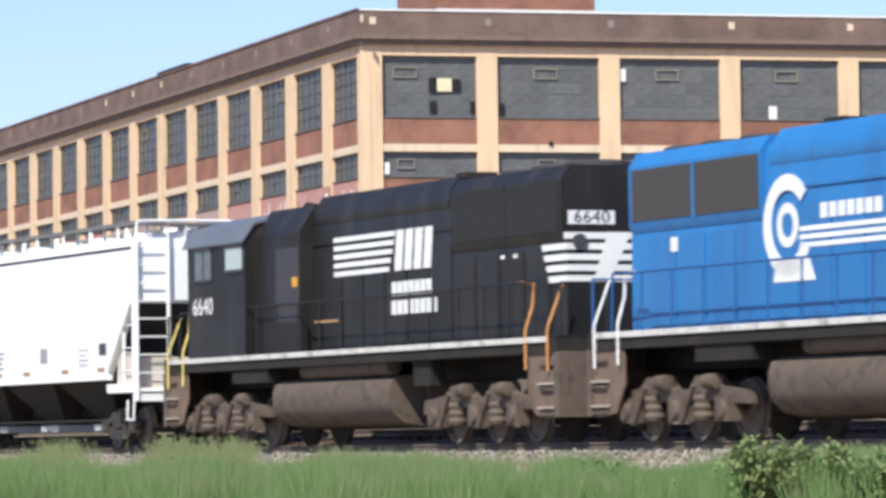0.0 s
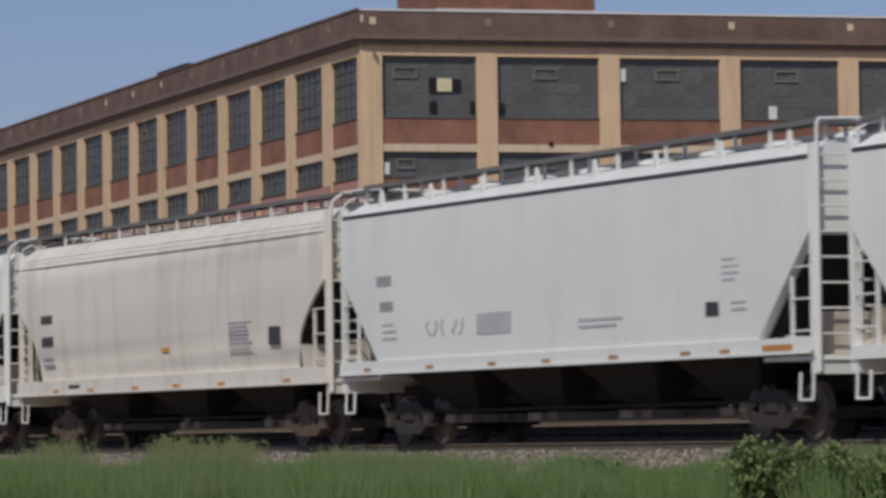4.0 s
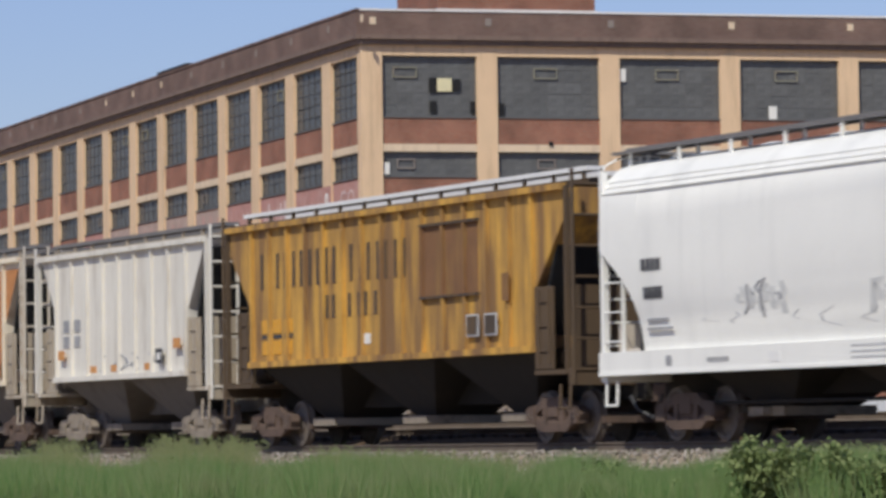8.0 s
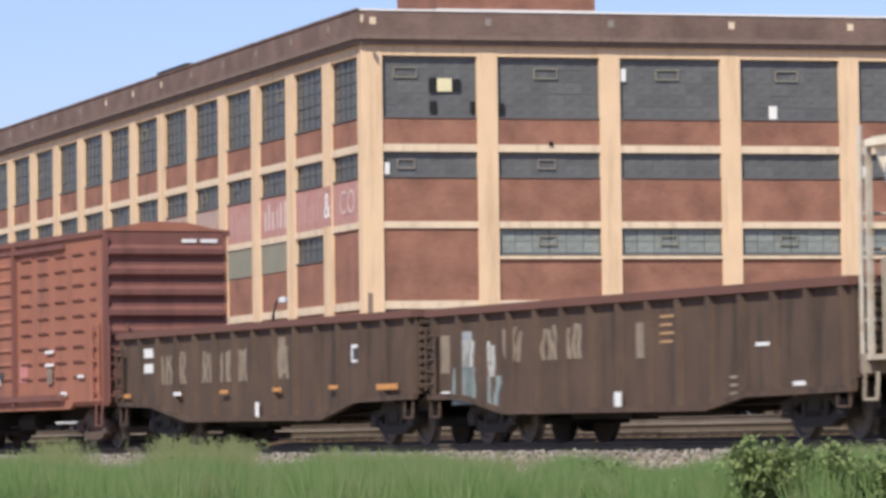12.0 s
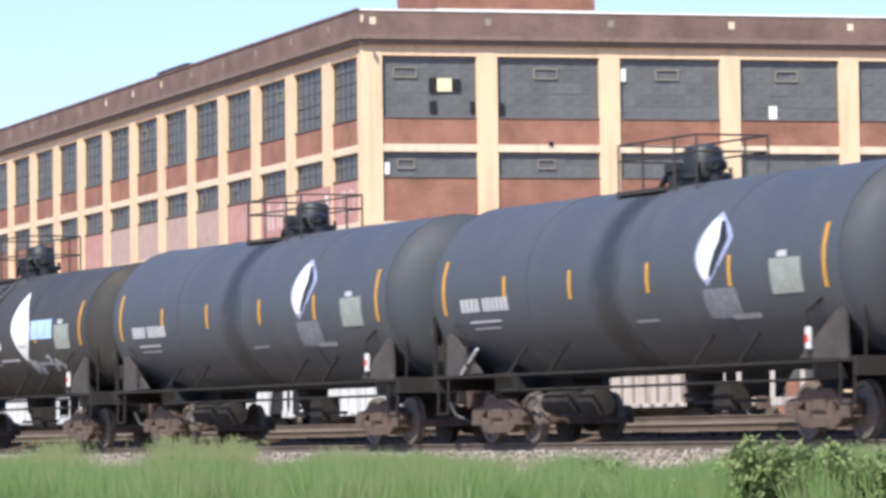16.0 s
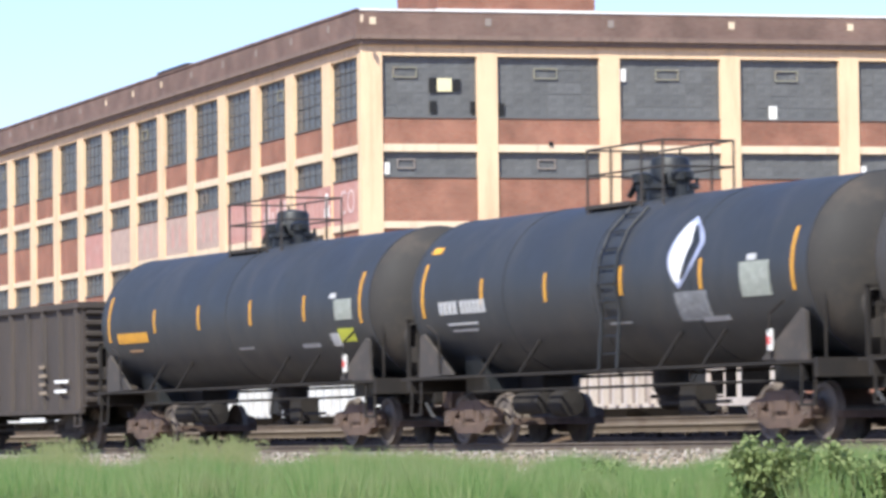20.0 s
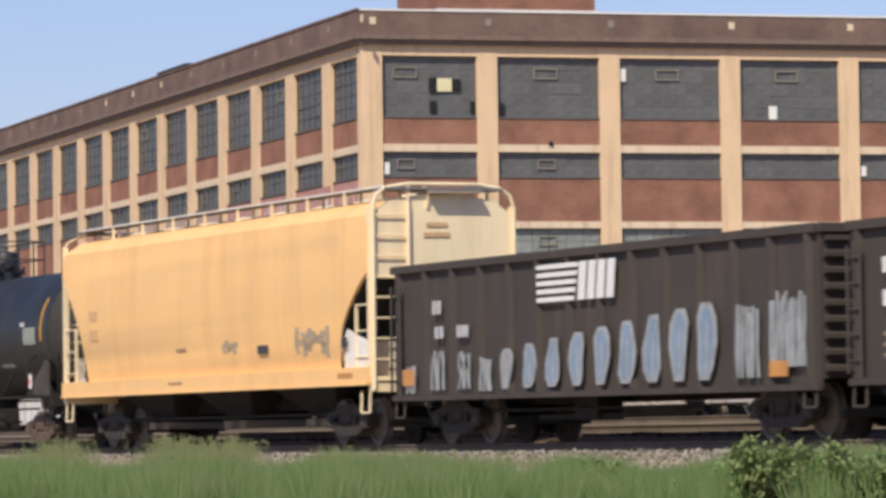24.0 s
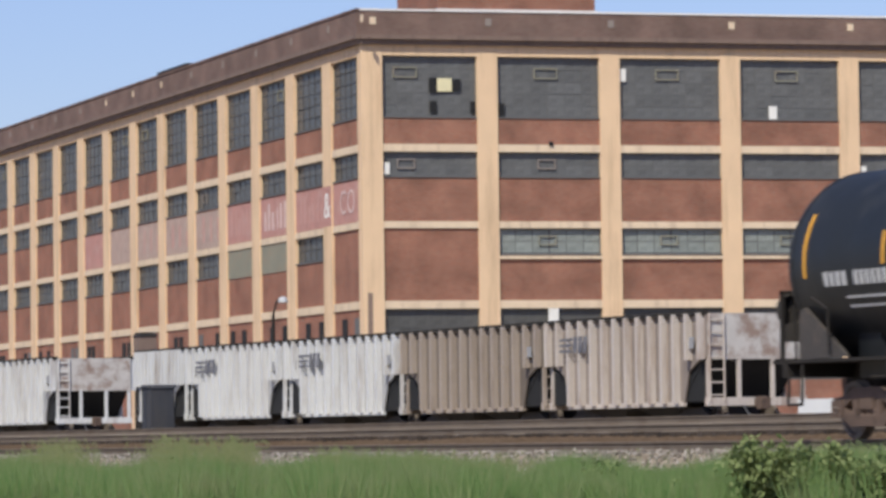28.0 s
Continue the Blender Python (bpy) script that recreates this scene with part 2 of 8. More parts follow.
# ---- mesh tools ----
class Form:
    """Gathers the faces of one mesh."""
    def __init__(self):
        self.v, self.f = [], []

    def add(self, verts, faces):
        o = len(self.v)
        self.v += [tuple(p) for p in verts]
        self.f += [tuple(i + o for i in f) for f in faces]
        return self

    def box(self, x0, x1, y0, y1, z0, z1):
        return self.add([(x, y, z) for z in (z0, z1) for x, y in ((x0, y0), (x1, y0), (x1, y1), (x0, y1))],
                        [(0, 3, 2, 1), (4, 5, 6, 7), (0, 1, 5, 4), (1, 2, 6, 5), (2, 3, 7, 6), (3, 0, 4, 7)])

    def loft(self, rings, caps=True, closed=True):
        """Skin over rings of equally many points."""
        n = len(rings[0])
        faces = []
        for i in range(len(rings) - 1):
            for j in range(n if closed else n - 1):
                k = (j + 1) % n
                faces.append((i * n + j, i * n + k, (i + 1) * n + k, (i + 1) * n + j))
        if caps:
            faces += [tuple(reversed(range(n))), tuple(range((len(rings) - 1) * n, len(rings) * n))]
        return self.add([p for r in rings for p in r], faces)

    def prism(self, profile, x0, x1):
        """A yz outline drawn out along x."""
        return self.loft([[(x, y, z) for y, z in profile] for x in (x0, x1)])

    def plate(self, outline, y0, y1):
        """An xz outline with a thickness in y."""
        return self.loft([[(x, y, z) for x, z in outline] for y in (y0, y1)])

    def tube(self, a, b, r, n=6, r2=None):
        a, b = Vector(a), Vector(b)
        q = (b - a).to_track_quat("Z", "Y")
        rings = []
        for p, rr in ((a, r), (b, r if r2 is None else r2)):
            rings.append([p + q @ Vector((rr * math.cos(2 * math.pi * i / n), rr * math.sin(2 * math.pi * i / n), 0)) for i in range(n)])
        return self.loft(rings)

    def path(self, points, r, n=6):
        for a, b in zip(points, points[1:]):
            self.tube(a, b, r, n)
        return self

    def lathe(self, profile, axis="x", n=24, centre=(0, 0, 0)):
        """Rings (along, radius) round an axis."""
        rings = []
        for along, r in profile:
            ring = []
            for i in range(n):
                c, s = r * math.cos(2 * math.pi * i / n), r * math.sin(2 * math.pi * i / n)
                p = {"x": (along, c, s), "y": (s, along, c), "z": (c, s, along)}[axis]
                ring.append((p[0] + centre[0], p[1] + centre[1], p[2] + centre[2]))
            rings.append(ring)
        return self.loft(rings)

    def mesh(self, name, mat, smooth=True):
        me = bpy.data.meshes.new(name)
        me.from_pydata(self.v, [], self.f)
        if mat:
            me.materials.append(mat)
        bm = bmesh.new(); bm.from_mesh(me)
        bmesh.ops.recalc_face_normals(bm, faces=bm.faces[:])
        bm.to_mesh(me); bm.free()
        if smooth:
            me.polygons.foreach_set("use_smooth", [True] * len(me.polygons))
            me.set_sharp_from_angle(angle=radians(32))
        return me


def part(name, form, mat, parent, label="", m=None):
    """One mesh under a thing or a part."""
    me = form if isinstance(form, bpy.types.Mesh) else form.mesh(name, mat)
    ob = new(name, me)
    ob.parent = parent
    if m is not None:
        ob.matrix_basis = m
    if label:
        ob["label"] = label
    return ob


def thing(name, label, category, m=None, group="", kind=""):
    ob = tagged(new(name), label, category, group, kind)
    if m is not None:
        ob.matrix_basis = m
    return ob


def lettering(name, text, size, mat, parent, x, y, z, label="", stretch=1.0):
    """Flat raised letters on a car's near side, reading along +x."""
    cu = bpy.data.curves.new(name, "FONT")
    cu.body, cu.size, cu.extrude, cu.space_character = text, size, 0.004, 1.05
    cu.align_y = "CENTER"
    cu.align_x = "CENTER"
    tmp = bpy.data.objects.new("tmp", cu)
    scene.collection.objects.link(tmp)
    me = bpy.data.meshes.new_from_object(tmp.evaluated_get(bpy.context.evaluated_depsgraph_get()))
    bpy.data.objects.remove(tmp)
    me.materials.clear(); me.materials.append(mat)
    ob = new(name, me)
    ob.parent = parent
    ob.matrix_basis = pose(x, y, z, 90, 0, 0) @ Matrix.Diagonal((stretch, 1, 1, 1))
    if label:
        ob["label"] = label
    return ob


# ---- ground and tracks ----
def ground_height(n):
    table = ((-4000, -1.3), (-34, -1.3), (-12, -1.15), (-5, -0.95), (-2.6, -0.62), (-0.9, -0.2), (0.3, -0.18), (2.9, -0.17), (4.0, -0.05), (4.9, 0.12),
             (7.6, 0.14), (8.8, 0.24), (9.5, 0.36), (12.2, 0.37), (14.5, 0.1), (19.5, -0.08), (24, -0.08), (30, 0.0), (4000, 0.0))
    for (a, za), (b, zb) in zip(table, table[1:]):
        if a <= n <= b:
            return za + (zb - za) * (n - a) / (b - a)


def build_ground():
    ns = [-4000, -800, -200, -80, -50] + [-34 + 2 * i for i in range(13)] + [-8 + 0.5 * i for i in range(76)] + [31, 34, 38, 44, 50, 60, 80, 150, 400, 1000, 4000]
    ss = [-4000, -1200, -500, -250] + [-150 + 2.5 * i for i in range(100)] + [104, 120, 160, 300, 800, 4000]
    verts, faces = [], []
    for s in ss:
        for n in ns:
            near = abs(s) < 150 and -34 < n < 32
            z = ground_height(n) + (0.05 * (noise.noise((s * 0.4, n * 0.7, 3.1))) if near else 0)
            p = at(s, n, z)
            verts.append(p)
    w = len(ns)
    for i in range(len(ss) - 1):
        for j in range(w - 1):
            faces.append((i * w + j, (i + 1) * w + j, (i + 1) * w + j + 1, i * w + j + 1))
    me = Form().add(verts, faces).mesh("ground", GROUND)
    me.materials.append(TRACKBED)
    for poly in me.polygons:
        c = poly.center
        n = (c.x - ORIGIN[0]) * math.cos(TURN) + (c.y - ORIGIN[1]) * math.sin(TURN)
        # darker bed out to the second track, where the train's shadow lies
        poly.material_index = 1 if 0.3 < n < 5.1 else 0
    return tagged(new("ground", me), "grey-brown stone ballast and dusty soil of a railway yard", "ground", kind="structure")


def build_track(n, z, s0, s1, label, ties=True):
    rails = thing("railway_track", label, "railway track", on_track(0, n, z), kind="structure")
    prof = [(-0.07, -0.17), (0.07, -0.17), (0.07, -0.155), (0.012, -0.13), (0.012, -0.045), (0.036, -0.03), (0.036, -0.003), (-0.036, -0.003), (-0.036, -0.03), (-0.012, -0.045), (-0.012, -0.13), (-0.07, -0.155)]
    for y in (-GAUGE_HALF, GAUGE_HALF):
        r = part("rail", Form().prism([(a + y, b) for a, b in prof], s0, s1), RUST_RAIL, rails)
        part("rail_head", Form().box(s0, s1, y - 0.03, y + 0.03, -0.003, 0.0), RAIL_TOP, r, "worn shiny rail head")
    if ties:
        f = Form().box(-0.11, 0.11, -1.3, 1.3, -0.32, -0.15)
        me = f.mesh("tie", TIE)
        rng = random.Random(5)
        for i in range(int((min(s1, 30) - max(s0, -95)) / 0.55)):
            part("tie", me, None, rails, m=pose(max(s0, -95) + i * 0.55, rng.uniform(-0.04, 0.04), rng.uniform(-0.012, 0.012), 0, 0, rng.uniform(-1.5, 1.5)))
    return rails


build_ground()
build_track(MAIN, 0.0, -300, 200, "main railway track with rusty rails on dark timber ties")
build_track(SECOND, 0.33, -300, 200, "second railway track on slightly raised stone ballast")
build_track(THIRD, 0.53, -300, 200, "third railway track on raised stone ballast", False)
build_track(REAR, 0.12, -300, 200, "siding track under the parked coal hoppers", False)


# ---- factory ----
FX, FY = -3.987, 220.0
LEFT_TURN, RIGHT_TURN = 0.31133, 1.29144


def sash_window(parent, mesh_of, x0, x1, z0, z1, cols, rows, glass, y, turn):
    """A steel sash with its panes; mesh data is shared between alike windows."""
    key = (round(x1 - x0, 2), round(z1 - z0, 2), cols, rows, glass is GLASS)
    if key not in mesh_of:
        w, h = x1 - x0, z1 - z0
        f = Form()
        for a, b, c, d in ((0, w, 0, 0.07), (0, w, h - 0.07, h), (0, 0.07, 0.07, h - 0.07), (w - 0.07, w, 0.07, h - 0.07)):
            f.box(a, b, -0.05, 0.07, c, d)
        for i in range(1, cols):
            t = 0.05 if i % 3 == 0 else 0.022
            f.box(w * i / cols - t, w * i / cols + t, -0.008, 0.05, 0.07, h - 0.07)
        for j in range(1, rows):
            f.box(0.07, w - 0.07, -0.006, 0.048, h * j / rows - 0.022, h * j / rows + 0.022)
        pw, ph = w / cols - 0.02, h / rows - 0.02
        pane = Form().box(0, pw, 0.0, 0.015, 0, ph).mesh("pane", None)
        mesh_of[key] = (f.mesh("window", SASH_DARK if glass is GLASS else SASH), pane, {})
    frame_me, pane, by_glass = mesh_of[key]
    win = part("window", frame_me, None, parent, m=turn @ pose(x0, y, z0))
    if glass.name not in by_glass:
        by_glass[glass.name] = pane.copy()
        by_glass[glass.name].materials.clear(); by_glass[glass.name].materials.append(glass)
    rng = random.Random(int(abs(x0) * 97 + z0 * 13))
    for i in range(cols):
        for j in range(rows):
            ob = part("pane", by_glass[glass.name], None, win, m=pose((x1 - x0) * i / cols + 0.01, 0.0, (z1 - z0) * j / rows + 0.01, rng.uniform(-1.2, 1.2), 0, rng.uniform(-1, 1)))
    return win


def build_factory():
    fac = thing("factory_building", "old four-storey brick factory with cream concrete piers and steel sash windows", "building", kind="structure")
    fac.matrix_basis = pose(FX, FY, 0)
    TOP, PAR, BEAM, HEAD = 21.72, 20.0, 19.75, 19.42
    levels = [(16.3, HEAD), (13.3, 14.6), (9.4, 10.75), (3.0, 6.72)]
    beams = [(14.6, 14.98), (10.76, 11.1), (6.72, 7.12)]
    meshes = {}
    left_piers = [0.35] + [6.25 + 6.94 * i for i in range(15)]
    right_piers = [0.55] + [6.58 + 6.49 * i for i in range(9)]
    for side, piers, ang, sx in (("left", left_piers, math.pi / 2 + LEFT_TURN, -1), ("right", right_piers, math.pi / 2 - RIGHT_TURN, 1)):
        # x runs along the wall from the corner; y is inward on the right wall, outward on the left one
        turn = Matrix.Rotation(ang, 4, "Z")
        g = sx   # +1: inward is +y
        def yb(a, b):
            return (min(a * g, b * g), max(a * g, b * g))
        def slab(name, x0, x1, a, b, z0, z1, mat, label=""):
            y0, y1 = yb(a, b)
            return part(name, Form().box(x0, x1, y0, y1, z0, z1), mat, fac, label, turn)
        end = piers[-1]
        # parapet with its mouldings
        slab("parapet", -0.28 if g < 0 else -0.1, end + 6, -0.3, 0.5, PAR + 0.42, TOP - 0.1, BRICK_DARK, "dark brown brick parapet")
        slab("cornice", -0.34 if g < 0 else -0.1, end + 6, -0.42, 0.5, PAR + 0.2, PAR + 0.42, SOFFIT, "weathered brown cornice moulding")
        slab("cornice", -0.2 if g < 0 else -0.06, end + 6, -0.24, 0.5, PAR - 0.05, PAR + 0.2, SOFFIT)
        slab("coping", -0.34 if g < 0 else -0.12, end + 6, -0.36, 0.56, TOP - 0.1, TOP, STONE if g > 0 else BRICK_DARK, "pale stone coping" if g > 0 else "")
        slab("lintel_beam", 0.9, end + 6, 0.02, 0.5, HEAD, PAR - 0.05, CREAM, "cream painted top beam")
        for z0, z1 in beams:
            slab("floor_beam", 0.9, end + 6, 0.04, 0.5, z0, z1, CREAM_PALE)
        rng = random.Random(3 if g > 0 else 4)
        for i, x in enumerate(piers):
            hw = 0.55 if i == 0 else (0.54 if g > 0 else 0.78)
            if i == 0:
                slab("corner_pier", -0.02 if g > 0 else 0.02, 1.1 if g > 0 else 0.72, 0.0, 0.5, 0, PAR - 0.05, CREAM)
            else:
                slab("pier", x - hw, x + hw, 0.0, 0.5, 0, PAR - 0.05, CREAM)
            xa = x if g > 0 else x - 1.6
            slab("anchor_plate", xa - 0.16, xa + 0.16, -0.33, -0.28, TOP - 0.78, TOP - 0.42, STONE_DULL if (rng.random() < 0.6 and i) else CREAM_PALE, "small square anchor plate")
        for i in range(len(piers) - 1):
            x0 = piers[i] + ((0.55 if g > 0 else 0.37) if i == 0 else (0.54 if g > 0 else 0.78))
            x1 = piers[i + 1] - (0.54 if g > 0 else 0.78)
            wy = 0.28 * g
            for lv, (z0, z1) in enumerate(levels):
                below = (beams[lv][1] if lv < 3 else 0.0)
                blind = (g > 0 and lv == 2 and i == 0) or (g < 0 and lv == 2 and i in (0, 2, 3))
                if lv == 3:
                    slab("spandrel", x0, x1, 0.12, 0.5, 0, 3.0, BRICK)
                    if g > 0:
                        sash_window(fac, meshes, x0, x1, 3.0, z1, 6, 4, GLASS, wy, turn)
                    else:
                        slab("spandrel", x0, x1, 0.12, 0.5, 3.0, z1, BRICK)
                        for q in rng.sample((0.16, 0.4, 0.62, 0.84), 2 if i % 2 else 3)[:2]:
                            xm = x0 + (x1 - x0) * q
                            # flat plate; the shade inside the opening is its colour
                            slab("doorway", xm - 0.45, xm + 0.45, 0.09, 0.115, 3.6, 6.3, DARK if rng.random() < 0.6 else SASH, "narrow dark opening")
                    continue
                if blind:
                    slab("spandrel", x0, x1, 0.14, 0.5, below, z1, BRICK if not (g < 0 and i in (2, 3)) else BRICK)
                    if g < 0 and i in (2, 3):
                        slab("infill_panel", x0, x1, 0.1, 0.138, z0 - 0.2, z1, PANEL_GREEN, "weathered greenish infill panel")
                    continue
                slab("spandrel", x0, x1, 0.12, 0.5, below, z0, BRICK)
                slab("sill", x0, x1, 0.06, 0.5, z0 - 0.0, z0 + 0.07, SASH)
                rows = 5 if lv == 0 else 2
                sash_window(fac, meshes, x0, x1, z0 + 0.07, z1, 6 if g > 0 else 5, rows, GLASS_PALE if (lv == 2 and g > 0) else (GLASS_GREY if g > 0 else GLASS), wy, turn)
                # hinged vent in the sash
                if (g > 0 and (lv != 1 or i < 2)) or rng.random() < 0.25:
                    w, h = (1.25, 0.55) if lv == 0 else (0.95, 0.5)
                    xm = x0 + (x1 - x0) * ((0.25 if i == 0 else 0.48) if g > 0 else rng.choice((0.3, 0.7)))
                    zm = z1 - (1.1 if lv == 0 else 0.85)
                    ya, yb2 = sorted((wy - g * 0.1, wy - g * 0.05))
                    vf = Form()
                    for a, b, c2, d2 in ((-w / 2, w / 2, 0, 0.06), (-w / 2, w / 2, h - 0.06, h), (-w / 2, -w / 2 + 0.06, 0.06, h - 0.06), (w / 2 - 0.06, w / 2, 0.06, h - 0.06)):
                        vf.box(xm + a, xm + b, ya, yb2, zm + c2, zm + d2)
                    part("vent_frame", vf, STONE_DULL if lv == 1 else PANEL_GREEN, fac, "pale hinged vent frame", turn)
        # painted sign band on the left wall
        if g < 0:
            for i in range(len(piers) - 1):
                x0, x1 = piers[i] + (0.37 if i == 0 else 0.78), piers[i + 1] - 0.78
                if i < 9:
                    slab("sign_band", x0, x1, 0.09, 0.118, 11.12, 13.2, SIGN_PINK if i < 4 or i > 7 else SIGN_GREY, "faded painted sign on the brick")
                # what is left of the sign's letters
                if i in (1, 2, 3, 4, 5, 6):
                    for q in range(6 if i < 4 else 3):
                        xm = x0 + 0.35 + q * (x1 - x0 - 0.7) / (6 if i < 4 else 3)
                        h = rng.uniform(0.8, 1.5)
                        slab("sign_letter", xm, xm + rng.uniform(0.25, 0.5), 0.078, 0.088, 11.5, 11.5 + h, SIGN_WHITE if i == 2 else SIGN_FAINT, "faded letter of the wall sign")
            slab("sign_band", 6.25 - 0.74, 6.25 + 0.74, -0.012, -0.002, 11.15, 13.2, SIGN_PINK, "faded painted sign on the pier")
            for text, xx, yy, size, mat in (("&", 6.25, 0.016, 1.9, WHITE), ("CO", 2.9, -0.07, 1.75, SIGN_WHITE)):
                ob = lettering("sign_letter", text, size, mat, fac, 0, 0, 0, "white painted sign letter")
                ob.matrix_basis = turn @ pose(xx, yy, 12.15, 90, 0, 180)
        else:
            # panes boarded, broken or pale yellow, and small fittings
            for x, z, w, h, mat, lab, nm in ((4.38, 17.97, 0.38, 0.33, M_YELLOWPANE, "pale yellow pane", "odd_pane"), (3.78, 17.97, 0.2, 0.36, DARK, "broken dark pane", "odd_pane"), (5.02, 17.97, 0.2, 0.3, DARK, "broken dark pane", "odd_pane"), (3.78, 16.85, 0.18, 0.3, DARK, "broken dark pane", "odd_pane"), (5.85, 16.85, 0.13, 0.3, DARK, "broken dark pane", "odd_pane"), (7.35, 16.75, 0.16, 0.32, DARK, "broken dark pane", "odd_pane"),
                                             (21.92, 16.7, 0.22, 0.34, WHITE, "white board over a pane", "odd_pane"), (1.32, 13.75, 0.15, 0.3, WHITE, "white board over a pane", "odd_pane"), (26.83, 13.72, 0.16, 0.26, WHITE, "white board over a pane", "odd_pane"), (13.82, 18.56, 0.17, 0.33, WHITE, "white board over a pane", "odd_pane")):
                slab(nm, x - w, x + w, 0.16, 0.2, z - h, z + h, mat, lab)
            slab("wall_fitting", 9.8, 10.0, -0.05, 0.04, 14.93, 15.12, DARK, "small dark wall fitting")
            slab("wall_vent", 9.65, 10.15, -0.12, 0.1, 6.0, 6.7, WHITE, "small white wall vent")
            for i in range(1, len(piers) - 1):
                slab("window_sill", piers[i] + 0.54, piers[i + 1] - 0.54, -0.02, 0.115, 9.2, 9.36, CREAM_PALE, "pale window sill")
    # body behind the walls, roof, penthouse
    lx, ly = -math.sin(LEFT_TURN), math.cos(LEFT_TURN)
    rx, ry = math.sin(RIGHT_TURN), math.cos(RIGHT_TURN)
    def plan(l, r):
        return (lx * l + rx * r, ly * l + ry * r)
    ll, rl = left_piers[-1] + 6, right_piers[-1] + 6
    ring = [plan(0.42, 0.42), plan(0.42, rl), plan(ll, rl), plan(ll, 0.42)]
    part("building_body", Form().loft([[(x, y, z) for x, y in ring] for z in (0, 20.6)]), BRICK, fac, "brick walls of the rear sides")
    part("roof", Form().loft([[(x, y, z) for x, y in ring] for z in (20.6, 20.8)]), ROOF, fac, "flat tar roof")
    ring = [plan(3.0, 5.0), plan(3.0, 13.4), plan(10, 13.4), plan(10, 5.0)]
    pent = part("penthouse", Form().loft([[(x, y, z) for x, y in ring] for z in (20.8, 24.5)]), BRICK, fac, "brick rooftop penthouse")
    ring = [plan(2.9, 4.9), plan(2.9, 13.5), plan(3.1, 13.5), plan(3.1, 4.9)]
    part("band_course", Form().loft([[(x, y, z) for x, y in ring] for z in (21.95, 22.1)]), STONE, pent, "pale stone band")
    ring = [plan(41.0, 1.6), plan(41.0, 3.2), plan(48, 3.2), plan(48, 1.6)]
    part("roof_vent", Form().loft([[(x, y, z) for x, y in ring] for z in (20.8, 22.55)]), DARK, fac, "low dark roof ventilator")
    return fac


build_factory()




# ---- paints of the rolling stock ----
P_WHITE = material("white_car_paint", (0.87, 0.86, 0.82), 0.5, vary=0.05, size=2, dirt=(0.58, 0.56, 0.53), dirt_amount=0.25, streak=True, dirt_size=0.9, dirt_low=0.53)
P_WHITE_B = material("off_white_car_paint", (0.83, 0.825, 0.78), 0.55, vary=0.06, size=2, dirt=(0.55, 0.53, 0.5), dirt_amount=0.28, streak=True, dirt_size=0.9, dirt_low=0.52)
P_BEIGE = material("dirty_beige_car_paint", (0.8, 0.745, 0.655), 0.6, vary=0.08, size=2, dirt=(0.5, 0.43, 0.36), dirt_amount=0.42, streak=True, dirt_size=0.65, dirt_low=0.49)
P_GREY = material("light_grey_car_paint", (0.85, 0.84, 0.79), 0.55, vary=0.06, size=2, dirt=(0.52, 0.52, 0.5), dirt_amount=0.3, streak=True, dirt_size=0.8, dirt_low=0.52)
P_YELLOW = material("rusty_yellow_car_paint", (0.6, 0.34, 0.065), 0.75, vary=0.25, size=0.9, dirt=(0.19, 0.105, 0.05), dirt_amount=0.92, streak=True, dirt_size=0.5, dirt_low=0.39)
P_YELLOW_END = material("dark_brown_end_paint", (0.095, 0.062, 0.034), 0.8, vary=0.25, size=0.8, dirt=(0.07, 0.05, 0.035), dirt_amount=0.7, streak=True)
P_OLDGREY = material("weathered_grey_car_paint", (0.71, 0.675, 0.6), 0.7, vary=0.1, size=1.5, dirt=(0.38, 0.32, 0.25), dirt_amount=0.6, streak=True, dirt_size=0.35, dirt_low=0.5)
P_RUSTY = material("peeling_rust_and_white_paint", (0.78, 0.69, 0.54), 0.75, vary=0.12, size=1.0, dirt=(0.42, 0.2, 0.08), dirt_amount=0.85, streak=True, dirt_size=0.3, dirt_low=0.52)
P_ENDPALE = material("chipped_cream_and_rust_paint", (0.56, 0.5, 0.41), 0.75, vary=0.2, size=0.5, dirt=(0.34, 0.2, 0.1), dirt_amount=0.7, dirt_size=0.3)
M_OUTLINE = material("blue_grey_outline", (0.33, 0.36, 0.5), 0.6, vary=0.15)
M_RUSTPALE = material("thin_tan_rust_bloom", (0.57, 0.42, 0.26), 0.85, vary=0.25, size=0.35, dirt=(0.42, 0.24, 0.11), dirt_amount=0.7, streak=True, dirt_size=0.25)
M_RUST = material("bare_orange_rust", (0.48, 0.21, 0.075), 0.85, vary=0.3, size=0.35, dirt=(0.24, 0.1, 0.04), dirt_amount=0.8, dirt_size=0.25)
P_SHIELD = material("dusty_pale_shield_paint", (0.6, 0.53, 0.45), 0.8, vary=0.15, size=0.5, dirt=(0.4, 0.33, 0.26), dirt_amount=0.6, streak=True, dirt_size=0.3)
P_TAN = material("tan_dusty_steel", (0.4, 0.34, 0.26), 0.8, vary=0.2, size=0.8, dirt=(0.2, 0.15, 0.1), dirt_amount=0.7, streak=True)
P_GON = material("brown_rusted_gondola_steel", (0.102, 0.067, 0.048), 0.85, vary=0.38, size=0.8, spec=0.3, dirt=(0.042, 0.033, 0.028), dirt_amount=0.85, streak=True, dirt_size=0.35)
P_GON_TOP = material("red_rust_rim", (0.15, 0.068, 0.05), 0.8, vary=0.2, size=0.8)
